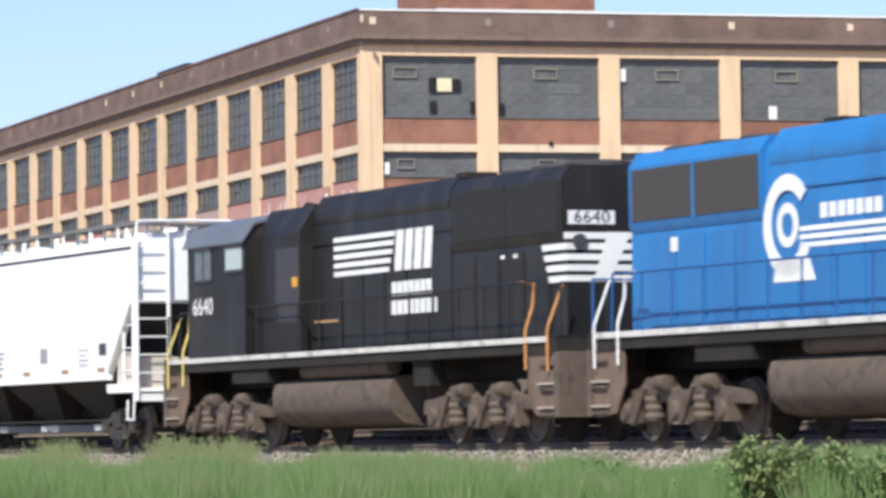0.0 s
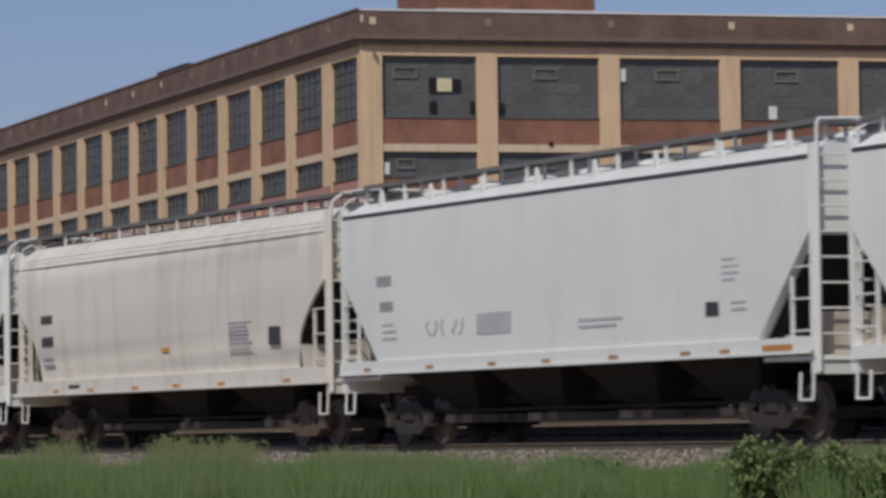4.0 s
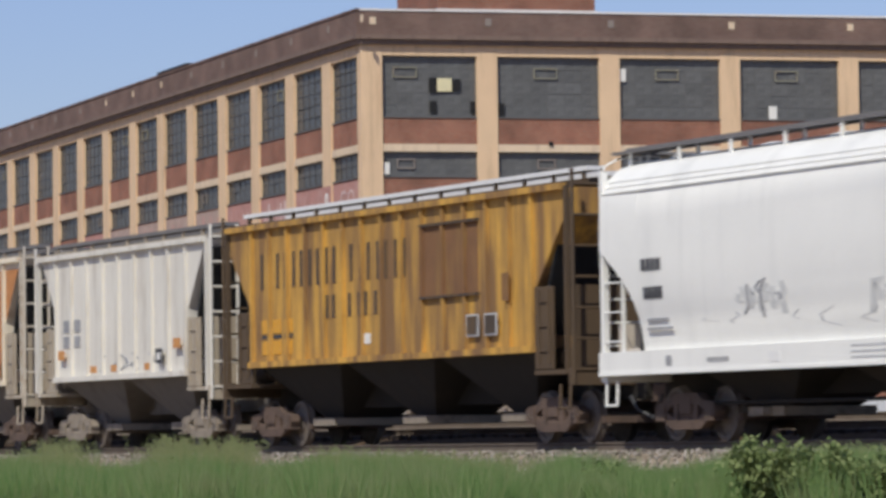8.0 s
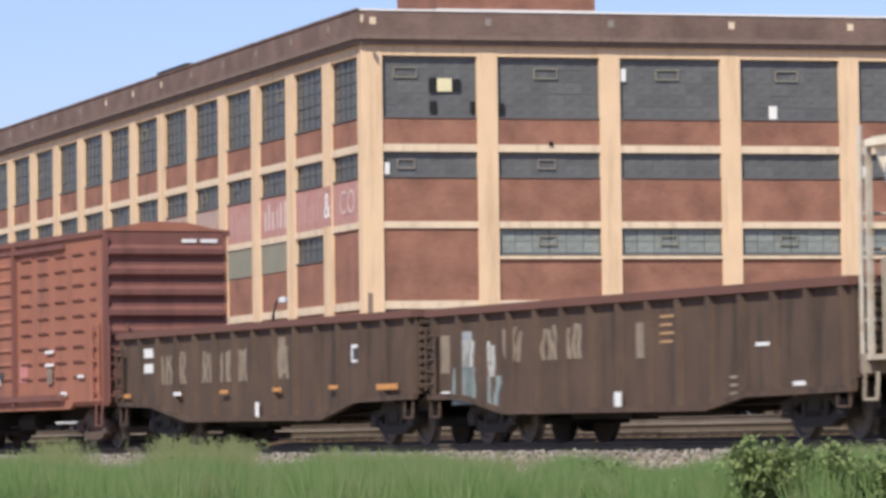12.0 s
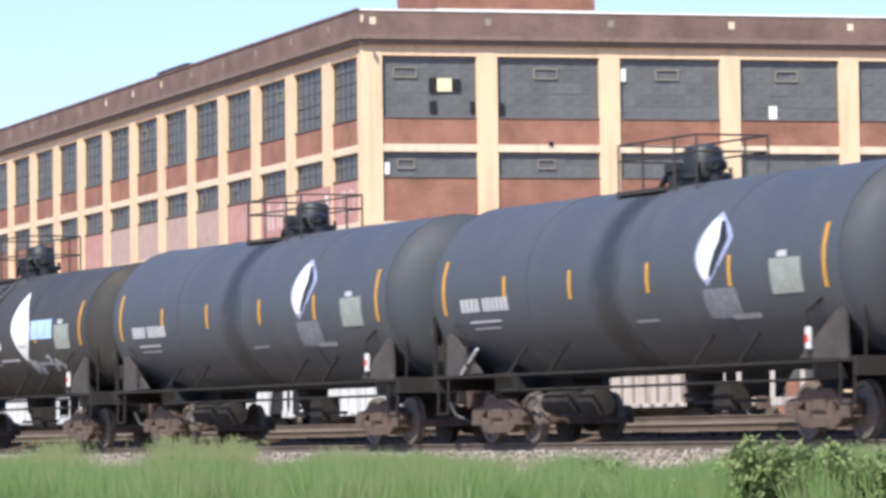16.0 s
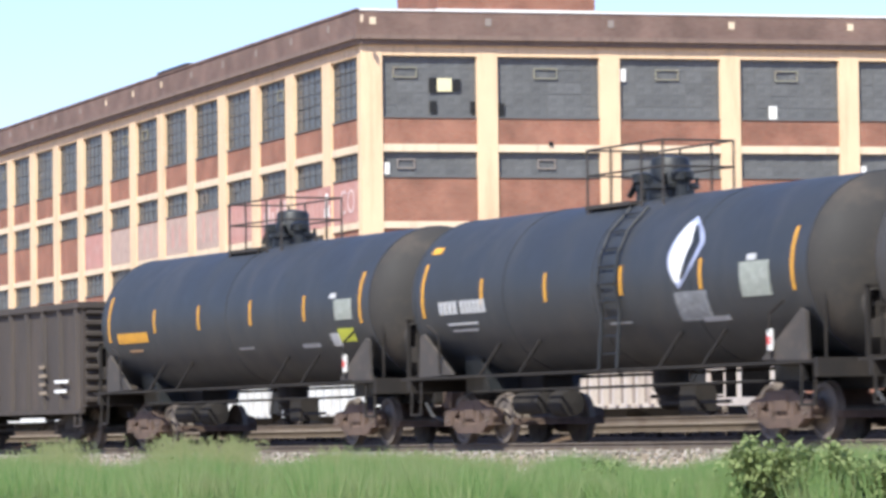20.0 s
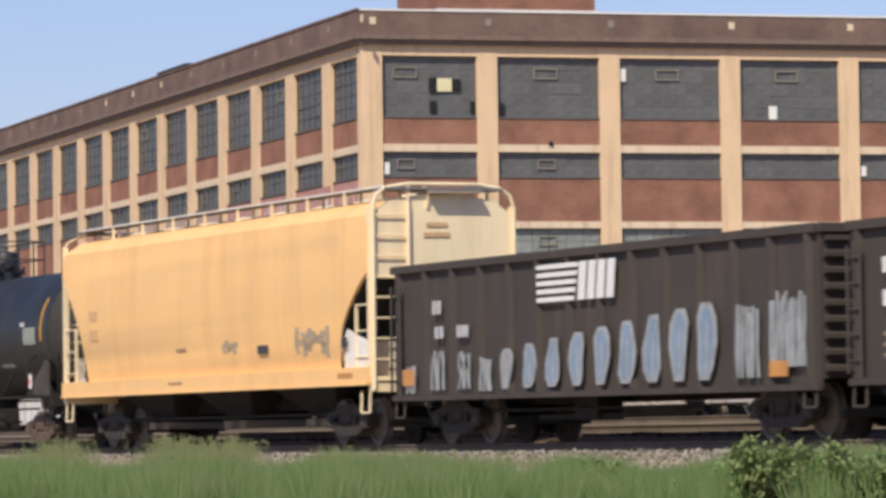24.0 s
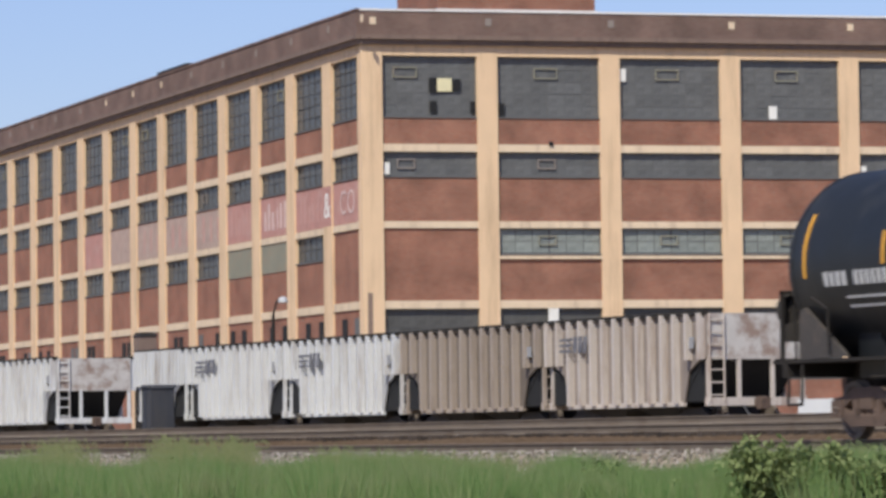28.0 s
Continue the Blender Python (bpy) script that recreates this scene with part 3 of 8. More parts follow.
P_BLACKGON = material("faded_black_gondola_paint", (0.056, 0.045, 0.038), 0.75, vary=0.25, size=1.0, dirt=(0.1, 0.074, 0.056), dirt_amount=0.6, streak=True, dirt_size=0.5)
P_BOX = material("faded_red_boxcar_paint", (0.335, 0.132, 0.08), 0.78, vary=0.22, size=1.2, dirt=(0.17, 0.085, 0.062), dirt_amount=0.75, streak=True, dirt_size=0.6)
# Darker than the side sheet: part of the ribs' shadow is in this red.
P_BOXMID = material("pressed_rib_paint_with_shade", (0.26, 0.102, 0.068), 0.78, vary=0.22, size=0.8, dirt=(0.14, 0.06, 0.045), dirt_amount=0.6, dirt_size=0.4)
P_BOXDARK = material("dark_red_boxcar_steel", (0.185, 0.075, 0.058), 0.75, vary=0.2, size=1.0, dirt=(0.09, 0.035, 0.03), dirt_amount=0.6, streak=True)
P_TANK = material("sooty_black_tank_paint", (0.029, 0.033, 0.039), 0.55, spec=0.5, vary=0.12, size=2.0, dirt=(0.065, 0.062, 0.06), dirt_amount=0.5, streak=True, dirt_size=0.9)
P_TANK_G = material("grey_black_tank_paint", (0.062, 0.069, 0.08), 0.55, spec=0.5, vary=0.1, size=2.0, dirt=(0.1, 0.1, 0.1), dirt_amount=0.5, streak=True, dirt_size=0.9, spill=(-0.5, 0.6, (0.024, 0.026, 0.03)))
P_TANK_B = material("brownish_black_tank_paint", (0.047, 0.044, 0.043), 0.58, spec=0.4, vary=0.14, size=1.6, dirt=(0.09, 0.08, 0.07), dirt_amount=0.55, streak=True, dirt_size=0.8)
P_HEAD = material("grimy_tank_head_paint", (0.042, 0.039, 0.036), 0.72, spec=0.25, vary=0.18, size=1.2, dirt=(0.095, 0.075, 0.058), dirt_amount=0.55, dirt_size=0.9)
P_HEAD_G = material("dull_grey_tank_head_paint", (0.056, 0.061, 0.068), 0.66, spec=0.3, vary=0.15, size=1.5, dirt=(0.09, 0.082, 0.074), dirt_amount=0.45, dirt_size=0.9)
P_TANK_N = material("glossy_black_tank_paint", (0.014, 0.016, 0.018), 0.5, spec=0.45, vary=0.12, size=2.0, dirt=(0.06, 0.058, 0.055), dirt_amount=0.45, streak=True, dirt_size=0.9)
P_CREAM = material("cream_orange_car_paint", (0.93, 0.57, 0.24), 0.5, vary=0.07, size=1.2, dirt=(0.72, 0.39, 0.16), dirt_amount=0.45, streak=True, dirt_size=1.1, dirt_low=0.5)
P_ENDWHITE = material("scuffed_white_plate", (0.8, 0.76, 0.7), 0.7, vary=0.12, size=0.4, dirt=(0.5, 0.42, 0.34), dirt_amount=0.5, dirt_size=0.3)
P_CREAM_END = material("pale_cream_car_paint", (0.9, 0.74, 0.48), 0.55, vary=0.08, size=1.5, dirt=(0.55, 0.4, 0.22), dirt_amount=0.4, streak=True)
P_LOCO = material("black_locomotive_paint", (0.0145, 0.0135, 0.0125), 0.5, vary=0.25, size=1.5, spec=0.35, dirt=(0.046, 0.036, 0.028), dirt_amount=0.65, streak=True, dirt_size=0.6)
P_BLUE = material("blue_locomotive_paint", (0.028, 0.17, 0.42), 0.42, vary=0.08, size=2, dirt=(0.03, 0.1, 0.26), dirt_amount=0.5, streak=True, dirt_size=0.6)
P_BLUEDK = material("dark_blue_rail_paint", (0.02, 0.09, 0.27), 0.5, vary=0.1)
UNDER = material("grimy_underframe_steel", (0.024, 0.021, 0.019), 0.9, vary=0.25, size=0.6, spec=0.3, dirt=(0.045, 0.036, 0.029), dirt_amount=0.6)
P_BAY = material("dusty_grey_bay_sheet", (0.15, 0.135, 0.12), 0.85, vary=0.15, size=0.8, dirt=(0.07, 0.06, 0.05), dirt_amount=0.5)
UNDER_LOCO = material("dusty_locomotive_running_gear", (0.115, 0.086, 0.064), 0.85, vary=0.35, size=0.4, dirt=(0.03, 0.024, 0.02), dirt_amount=0.85, dirt_size=0.35)
TRUCK_BROWN = material("rust_brown_truck_casting", (0.12, 0.08, 0.06), 0.85, vary=0.3, size=0.4, dirt=(0.04, 0.03, 0.025), dirt_amount=0.85, dirt_size=0.3)
TRUCK_TAN = material("dusty_tan_truck_casting", (0.28, 0.235, 0.185), 0.85, vary=0.3, size=0.3, dirt=(0.09, 0.07, 0.055), dirt_amount=0.85, dirt_size=0.3)
TRUCK_DARK = material("dark_truck_casting", (0.04, 0.034, 0.03), 0.85, vary=0.3, size=0.4, dirt=(0.085, 0.065, 0.05), dirt_amount=0.5)
WHEEL = material("wheel_steel", (0.17, 0.14, 0.115), 0.7, 0.1, vary=0.3, size=0.3, dirt=(0.06, 0.045, 0.036), dirt_amount=0.7, dirt_size=0.25)
M_WHITE = material("white_marking", (0.78, 0.77, 0.74), 0.6, vary=0.12, size=0.5)
M_FADED = material("faded_white_marking", (0.27, 0.215, 0.155), 0.75, vary=0.3, size=0.3, dirt=(0.13, 0.1, 0.08), dirt_amount=0.7, dirt_size=0.25)
M_BLACK = material("black_marking", (0.05, 0.05, 0.055), 0.6, vary=0.25, size=0.4)
M_GREY = material("grey_marking", (0.3, 0.3, 0.31), 0.65, vary=0.25, size=0.4)
M_SMUDGE = material("faint_grey_scrawl", (0.6, 0.6, 0.58), 0.7, vary=0.25, size=0.2, dirt=(0.72, 0.71, 0.68), dirt_amount=0.8, dirt_size=0.2)
M_SCRAWL = material("brownish_grey_scrawl", (0.42, 0.33, 0.23), 0.7, vary=0.3, size=0.2, dirt=(0.75, 0.48, 0.22), dirt_amount=0.7, dirt_size=0.15)
M_STRAW = material("pale_straw_marking", (0.58, 0.37, 0.2), 0.7, vary=0.25, size=0.1)
M_PALEGREY = material("pale_grey_marking", (0.5, 0.5, 0.5), 0.65, vary=0.2, size=0.4)
M_YELLOW = material("yellow_reflector", (0.66, 0.33, 0.035), 0.6, vary=0.1)
M_ORANGE = material("orange_marking", (0.56, 0.26, 0.08), 0.6, vary=0.2, size=0.3)
M_BROWN = material("brown_reflector", (0.4, 0.24, 0.12), 0.6, vary=0.2)
M_RED = material("red_marking", (0.6, 0.06, 0.05), 0.5, vary=0.15)
M_BLUEPAINT = material("pale_blue_spray_paint", (0.2, 0.28, 0.38), 0.7, vary=0.3, size=0.25, dirt=(0.3, 0.31, 0.33), dirt_amount=0.8, dirt_size=0.3)
M_WHITESPRAY = material("white_spray_paint", (0.34, 0.36, 0.375), 0.7, vary=0.3, size=0.25, dirt=(0.2, 0.19, 0.18), dirt_amount=0.7, dirt_size=0.3)
M_PALESPRAY = material("chalky_white_spray_paint", (0.5, 0.5, 0.47), 0.75, vary=0.3, size=0.2, dirt=(0.22, 0.19, 0.16), dirt_amount=0.8, dirt_size=0.2)
M_TEALSPRAY = material("grey_teal_spray_paint", (0.24, 0.29, 0.28), 0.75, vary=0.3, size=0.2, dirt=(0.12, 0.1, 0.085), dirt_amount=0.7, dirt_size=0.2)
M_GREEN = material("yellow_green_sticker", (0.5, 0.52, 0.05), 0.6, vary=0.2)
M_RUSTPATCH = material("rusted_patch", (0.2, 0.1, 0.045), 0.85, vary=0.3, size=0.4, dirt=(0.32, 0.2, 0.05), dirt_amount=0.6, streak=True, dirt_size=0.25)
# Dark grey that includes the shading of the boards.
ROOFWALK = material("galvanised_running_board", (0.2, 0.19, 0.185), 0.7, 0.3, vary=0.2)
ROOFWHITE = material("bright_galvanised_roof_walk", (0.78, 0.77, 0.75), 0.6, vary=0.1)
CAB_GLASS = glass_material("cab_window_glass", (0.1, 0.12, 0.13), 0.1)
# The bright reflection in the cab window is painted as a pale colour.
CAB_PALE = material("window_reflection_colour", (0.42, 0.47, 0.45), 0.2, vary=0.15)

CARS, SPINNERS = [], []     # (thing, s of its middle at the start), (wheelset, thing's s, radius, pose in its truck)

# ---- shared running gear ----


def wheelset_form(r, gauge=0.76):
    f = Form()
    for g in (-1, 1):
        y = g * gauge
        f.lathe([(y - g * 0.075, 0.2), (y - g * 0.075, r + 0.025), (y - g * 0.04, r + 0.024), (y - g * 0.03, r), (y + g * 0.065, r - 0.006), (y + g * 0.065, r - 0.07), (y + g * 0.02, r - 0.1),
                 (y + g * 0.03, 0.2), (y + g * 0.075, 0.16), (y + g * 0.09, 0.1)], "y", 20)
    f.tube((0, -1.0, 0), (0, 1.0, 0), 0.085, 10)
    for g in (-1, 1):       # bolt heads on the bearing end
        for i in range(3):
            a = 2.094 * i
            f.box(0.05 * math.sin(a) - 0.018, 0.05 * math.sin(a) + 0.018, *sorted((g * 1.13, g * 1.165)), 0.05 * math.cos(a) - 0.018, 0.05 * math.cos(a) + 0.018)
        f.tube((0, g * 0.99, 0), (0, g * 1.135, 0), 0.095, 10)
    return f


WHEEL_MESH = {}
TRUCK_MESH = {}


def freight_truck(car, x, mat, s, r=0.457):
    """Three-piece truck: bolster, two side frames with springs and bearing adapters, two wheelsets."""
    if mat.name not in TRUCK_MESH:
        fr = Form()
        fr.plate([(-1.12, 0.5), (-1.04, 0.64), (-0.62, 0.68), (-0.42, 0.8), (0.42, 0.8), (0.62, 0.68), (1.04, 0.64), (1.12, 0.5), (1.08, 0.42), (0.7, 0.5), (0.45, 0.62), (-0.45, 0.62), (-0.7, 0.5), (-1.08, 0.42)], -0.09, 0.09)
        fr.plate([(-1.0, 0.44), (-0.72, 0.5), (-0.42, 0.36), (0.42, 0.36), (0.72, 0.5), (1.0, 0.44), (0.52, 0.2), (-0.52, 0.2)], -0.085, 0.085)
        for g in (-1, 1):
            fr.box(g * 0.36 - 0.07, g * 0.36 + 0.07, -0.088, 0.088, 0.3, 0.7)
            fr.box(g * 0.89 - 0.17, g * 0.89 + 0.17, -0.12, 0.12, 0.34, 0.6)
        sp = Form()
        for dx in (-0.19, 0.0, 0.19):
            sp.lathe([(0.24, 0.075), (0.28, 0.09), (0.32, 0.075), (0.36, 0.09), (0.4, 0.075), (0.44, 0.09), (0.48, 0.075)], "z", 10, (dx, 0, 0))
        bo = Form().box(-0.22, 0.22, -1.12, 1.12, 0.46, 0.74).box(-0.3, 0.3, -0.35, 0.35, 0.72, 0.9)
        br = Form().box(-1.45, -1.33, -0.8, 0.8, 0.34, 0.46).box(1.33, 1.45, -0.8, 0.8, 0.34, 0.46).box(-1.4, 1.4, -0.5, -0.42, 0.36, 0.44).box(-1.4, 1.4, 0.42, 0.5, 0.36, 0.44)
        TRUCK_MESH[mat.name] = (bo.mesh("truck", mat), fr.mesh("side_frame", mat), sp.mesh("coil_spring", mat), br.mesh("brake_beam", mat))
    bo, fr, sp, br = TRUCK_MESH[mat.name]
    truck = part("truck", bo, None, car, m=pose(x, 0, 0))
    for y in (-1.02, 1.02):
        part("side_frame", fr, None, truck, m=pose(0, y, 0))
        part("coil_spring", sp, None, truck, m=pose(0, y, 0))
    part("brake_beam", br, None, truck)
    if r not in WHEEL_MESH:
        WHEEL_MESH[r] = wheelset_form(r).mesh("wheelset", WHEEL)
    for dx in (-0.89, 0.89):
        w = part("wheelset", WHEEL_MESH[r], None, truck, m=pose(dx, 0, r))
        SPINNERS.append((w, s, r, (dx, 0, r)))
    return truck


def coupler(car, x, g):
    """Draft gear, knuckle and air hose beyond an end sill."""
    f = Form().box(*sorted((x - g * 0.3, x + g * 0.35)), -0.1, 0.1, 0.75, 0.97)
    f.plate([(x + g * 0.3, 0.68), (x + g * 0.62, 0.7), (x + g * 0.66, 0.98), (x + g * 0.3, 1.02)], -0.17, 0.08)
    part("coupler", f, TRUCK_BROWN, car)
    part("air_hose", Form().path([(x, -0.4, 0.8), (x + g * 0.25, -0.38, 0.55), (x + g * 0.5, -0.2, 0.42)], 0.03, 6), M_BLACK, car)


def ladder(parent, name, p0, p1, across, rungs, mat, r=0.022, label="", stile=None):
    """Two stiles from p0 to p1, set apart by the vector across, with rungs."""
    a, b, c = Vector(p0), Vector(p1), Vector(across)
    stile = stile or r * 1.35
    lad = part(name, Form().tube(a, b, stile, 6), mat, parent, label)
    part("stile", Form().tube(a + c, b + c, stile, 6), mat, lad)
    me = Form().tube((0, 0, 0), c, r, 5).mesh("rung", mat)
    for i in range(rungs):
        q = a + (b - a) * ((i + 0.5) / rungs)
        part("rung", me, None, lad, m=pose(q.x, q.y, q.z))
    return lad


def mark(car, mat, x0, x1, z0, z1, y=-1.6, name="marking", label=""):
    return part(name, Form().box(x0, x1, y - 0.006, y + 0.01, z0, z1), mat, car, label)


def bars(car, mat, x, z, count, w, h, gap, y=-1.6, name="lettering", label=""):
    """Writing that cannot be read, as a row of upright bars."""
    f = Form()
    for i in range(count):
        f.box(x + i * (w + gap), x + i * (w + gap) + w, y - 0.006, y + 0.01, z, z + h)
    ob = part(name, f, mat, car, label)
    return tagged(ob, kind="stuff") if count > 1 else ob


def lines(car, mat, x0, x1, z, rows, h, gap, y=-1.6, name="lettering"):
    f = Form()
    rng = random.Random(int(x0 * 31 + z * 77))
    for i in range(rows):
        f.box(x0, x0 + (x1 - x0) * rng.uniform(0.7, 1), y - 0.006, y + 0.01, z - i * (h + gap), z - i * (h + gap) + h)
    ob = part(name, f, mat, car)
    return tagged(ob, kind="stuff") if rows > 1 else ob


def spray(car, mat, x0, x1, z0, z1, count, y, seed, name="graffiti", label="sprayed paint scrawl", r=0.04, curved=False, lift=0.0):
    """Loose sprayed strokes: bent flat ribbons on the side sheet."""
    rng = random.Random(seed)
    f = Form()
    for i in range(count):
        x = x0 + (x1 - x0) * (i + rng.uniform(0.2, 0.8)) / count
        w = (x1 - x0) / count * rng.uniform(0.25, 0.5)
        lo, hi = (rng.uniform(0, 0.55), rng.uniform(0.6, 1)) if curved else (0, 1)
        pts = [(x + rng.uniform(-w, w), z0 + (z1 - z0) * (lo + (hi - lo) * q) * rng.uniform(0.85, 1)) for q in (0, 0.35, 0.7, 1)]
        for (xa, za), (xb, zb) in zip(pts, pts[1:]):
            ya, yb = (-side_profile(za, True) - lift, -side_profile(zb, True) - lift) if curved else (y, y)
            f.loft([[(xa - r, ya - 0.005, za), (xa + r, ya - 0.005, za), (xa + r, ya + 0.02, za), (xa - r, ya + 0.02, za)], [(xb - r, yb - 0.005, zb), (xb + r, yb - 0.005, zb), (xb + r, yb + 0.02, zb), (xb - r, yb + 0.02, zb)]])
    return tagged(part(name, f, mat, car, label), kind="stuff")


# ---- covered hoppers with smooth sides ----
def side_profile(z, bulge):
    """Half width of the body at a height."""
    table = ((1.1, 1.36), (1.55, 1.47), (2.2, 1.56), (3.0, 1.6), (3.8, 1.59), (4.22, 1.55), (4.48, 1.4), (4.68, 1.15), (4.82, 0.7), (4.88, 0.0)) if bulge else \
            ((1.1, 1.56), (1.55, 1.56), (2.2, 1.57), (3.0, 1.575), (3.8, 1.57), (4.35, 1.55), (4.45, 1.46), (4.68, 1.08), (4.78, 0.5), (4.82, 0.0))
    if bulge == "eave":
        table = ((1.1, 1.36), (1.55, 1.47), (2.2, 1.56), (3.0, 1.6), (3.8, 1.585), (4.42, 1.54), (4.45, 1.5), (4.7, 1.1), (4.8, 0.6), (4.86, 0.0))
    for (a, wa), (b, wb) in zip(table, table[1:]):
        if a <= z <= b:
            return wa + (wb - wa) * (z - a) / (b - a)
    return 0.0


def end_cut(q, z0, z_cut):
    """Height of the bin's lower edge at a share q of the open end: an arch over the platform that falls steeply at its foot."""
    return z0 if q >= 1 else 2.0 + (z_cut - 2.0) * (1 - max(q, 0)) ** 0.62


ARCH = (0.15, 0.35, 0.55, 0.75, 0.9, 0.97, 0.995, 1.0)


def hopper_body(half, z0, cuts, run, bulge, rounded):
    """The bin: full height amidships, its ends rising from the sill along a slope or an arch. cuts: the edge's height at either end."""
    share = ARCH if rounded else (0.5, 1.0)
    xs = [-half, -half + 0.02] + [-half + run * q for q in share]
    xs += [-x for x in reversed(xs)]
    tops = [4.36, 4.42, 4.45, 4.57, 4.7, 4.8, 4.86] if bulge == "eave" else [4.35, 4.46, 4.56, 4.66, 4.74, 4.79, 4.88 if bulge else 4.82]
    rings = []
    for x in xs:
        q = round((half - abs(x)) / run, 6)
        z_cut = cuts[0] if x < 0 else cuts[1]
        zb = end_cut(q, z0, z_cut) if rounded else z0 if q >= 1 else z_cut + (z0 - z_cut) * q
        zs = [zb + (4.3 - zb) * i / 9 for i in range(10)] + tops
        ring = [(x, -side_profile(z, bulge), z) for z in zs] + [(x, side_profile(z, bulge), z) for z in reversed(zs)]
        rings.append(ring)
    return Form().loft(rings)


def covered_hopper(name, label, s0, s1, paint, sill, eave, bays, truck_mat, bulge=True, rounded=False, end_paint=None, truck_at=None, roof_mat=None, under=None, outlet_mat=None, shield=1.62, far_ladder=True, cuts=(3.25, 3.25), edge_mat=None):
    """Smooth-sided covered hopper. sill: (z0, z1) of the side sill or None; eave: 'black', 'ridges' or 'plain'."""
    half, s = (s1 - s0) / 2, (s0 + s1) / 2
    car = thing(name, label, "freight car", group="cars of the train")
    end_paint, roof_mat, under = end_paint or paint, roof_mat or ROOFWALK, under or UNDER
    z0 = sill[1] if sill else 1.6
    run = 1.42 if rounded else 1.75
    part("body", hopper_body(half - 0.05, z0, cuts, run, bulge, rounded), paint, car)
    ye = -side_profile(4.4, bulge)
    for g in (-1, 1):
        y = g * abs(ye)
        if eave == "black":
            part("eave_strip", Form().box(-half + 0.1, half - 0.1, *sorted((y - g * 0.02, y + g * 0.04)), 4.36, 4.44), M_BLACK, car, "black eave strip")
        elif eave == "ridges":
            for z in (4.22, 4.315, 4.41):
                w = side_profile(z, bulge)
                part("rain_ridge", Form().box(-half + 0.1, half - 0.1, *sorted((g * (w - 0.02), g * (w + 0.018))), z - 0.01, z + 0.01), end_paint, car)
        if sill:
            f = Form().box(-half, half, *sorted((g * 1.46, g * 1.6)), sill[0], sill[1])
            f.box(-half, half, *sorted((g * 1.4, g * 1.62)), sill[0], sill[0] + 0.05)
            part("side_sill", f, paint, car)
        else:
            part("side_sill", Form().box(-half + 1.7, half - 1.7, *sorted((g * 1.44, g * 1.58)), 1.52, 1.66), paint, car)
            for h in (-1, 1):
                part("end_side_sill", Form().box(*sorted((h * (half - 1.75), h * half)), *sorted((g * 1.4, g * 1.56)), 1.22, 1.42), paint, car)
    part("centre_sill", Form().box(-half - 0.1, half + 0.1, -0.3, 0.3, 0.74, 1.15), under, car)
    # bays with their outlet gates
    pitch = (2 * half - 4.2) / bays
    for i in range(bays):
        x = -half + 2.1 + pitch * (i + 0.5)
        f = Form().loft([[(x + a * pitch * 0.49, b * 1.42, z0) for a, b in ((-1, -1), (1, -1), (1, 1), (-1, 1))], [(x + a * 0.5, b * 0.62, 0.55) for a, b in ((-1, -1), (1, -1), (1, 1), (-1, 1))]])
        bay = part("hopper_bay", f, under, car)
        part("outlet_gate", Form().box(x - 0.62, x + 0.62, -0.85, 0.85, 0.4, 0.55).box(x - 0.2, x + 0.2, -1.0, -0.85, 0.42, 0.53), outlet_mat or TRUCK_TAN, bay, "pale outlet gate")
    part("train_line", Form().tube((-half + 1.5, -1.05, 0.62), (half - 1.5, -1.05, 0.62), 0.035, 6), under, car)
    # end platforms, posts, ladders, steps
    for g in (-1, 1):
        x = g * half
        part("end_platform", Form().box(*sorted((x - g * 1.75, x)), -1.5, 1.5, 1.24, 1.31), end_paint, car)
        part("end_sill", Form().box(*sorted((x - g * 0.14, x + g * 0.04)), -1.52, 1.52, 1.02, 1.32), end_paint, car)
        if rounded:
            z_cut = cuts[0] if g < 0 else cuts[1]
            arch = [(x - g * (0.07 + run * q), end_cut(q, z0, z_cut) - 0.015) for q in (0,) + ARCH]
            sheet = arch + [(a + g * 0.012, z - 0.03) for a, z in reversed(arch)]
        else:
            sheet = [(x - g * 0.12, 3.22), (x - g * 1.75, z0 + 0.02), (x - g * 1.75, z0 - 0.02), (x - g * 0.12, 3.16)]
        # the shade under the bin's end is painted on as near-black
        part("slope_sheet", Form().plate(sheet, -1.53 if rounded else -1.4, 1.53 if rounded else 1.4), DARK, car, "end slope sheet with shade as its colour")
        part("brake_reservoir", Form().lathe([(x - g * 1.25 - 0.4, 0.02), (x - g * 1.25 - 0.36, 0.2), (x - g * 1.25 + 0.36, 0.2), (x - g * 1.25 + 0.4, 0.02)], "x", 14, (0, -0.75, 1.62)), under, car)
        zs = shield if g > 0 else 1.55
        part("end_shield", Form().box(*sorted((x - g * 0.34, x - g * 0.3)), -1.36, 1.36, 1.31, 2.0), P_SHIELD, car, "dusty pale shield plate")
        part("side_shield", Form().plate([(x - g * 1.42, 1.31), (x - g * 0.12, 1.31), (x - g * 0.12, zs - 0.06), (x - g * 0.5, zs), (x - g * 1.1, zs + 0.03), (x - g * 1.38, zs - 0.12)], -1.43, -1.39), P_SHIELD, car, "dusty pale shield plate")
        for h in (-1, 1):
            part("corner_post", Form().box(*sorted((x - g * 0.1, x + g * 0.01)), *sorted((h * 1.44, h * 1.55)), 1.3, 4.6), end_paint, car)
            part("platform_post", Form().box(*sorted((x - g * 0.79, x - g * 0.74)), *sorted((h * 1.47, h * 1.53)), 1.3, 2.72), end_paint, car)
            for z in (1.7, 2.2, 2.7):
                part("side_rung", Form().tube((x - g * 0.77, h * 1.52, z), (x - g * 0.05, h * 1.52, z), 0.018), end_paint, car)
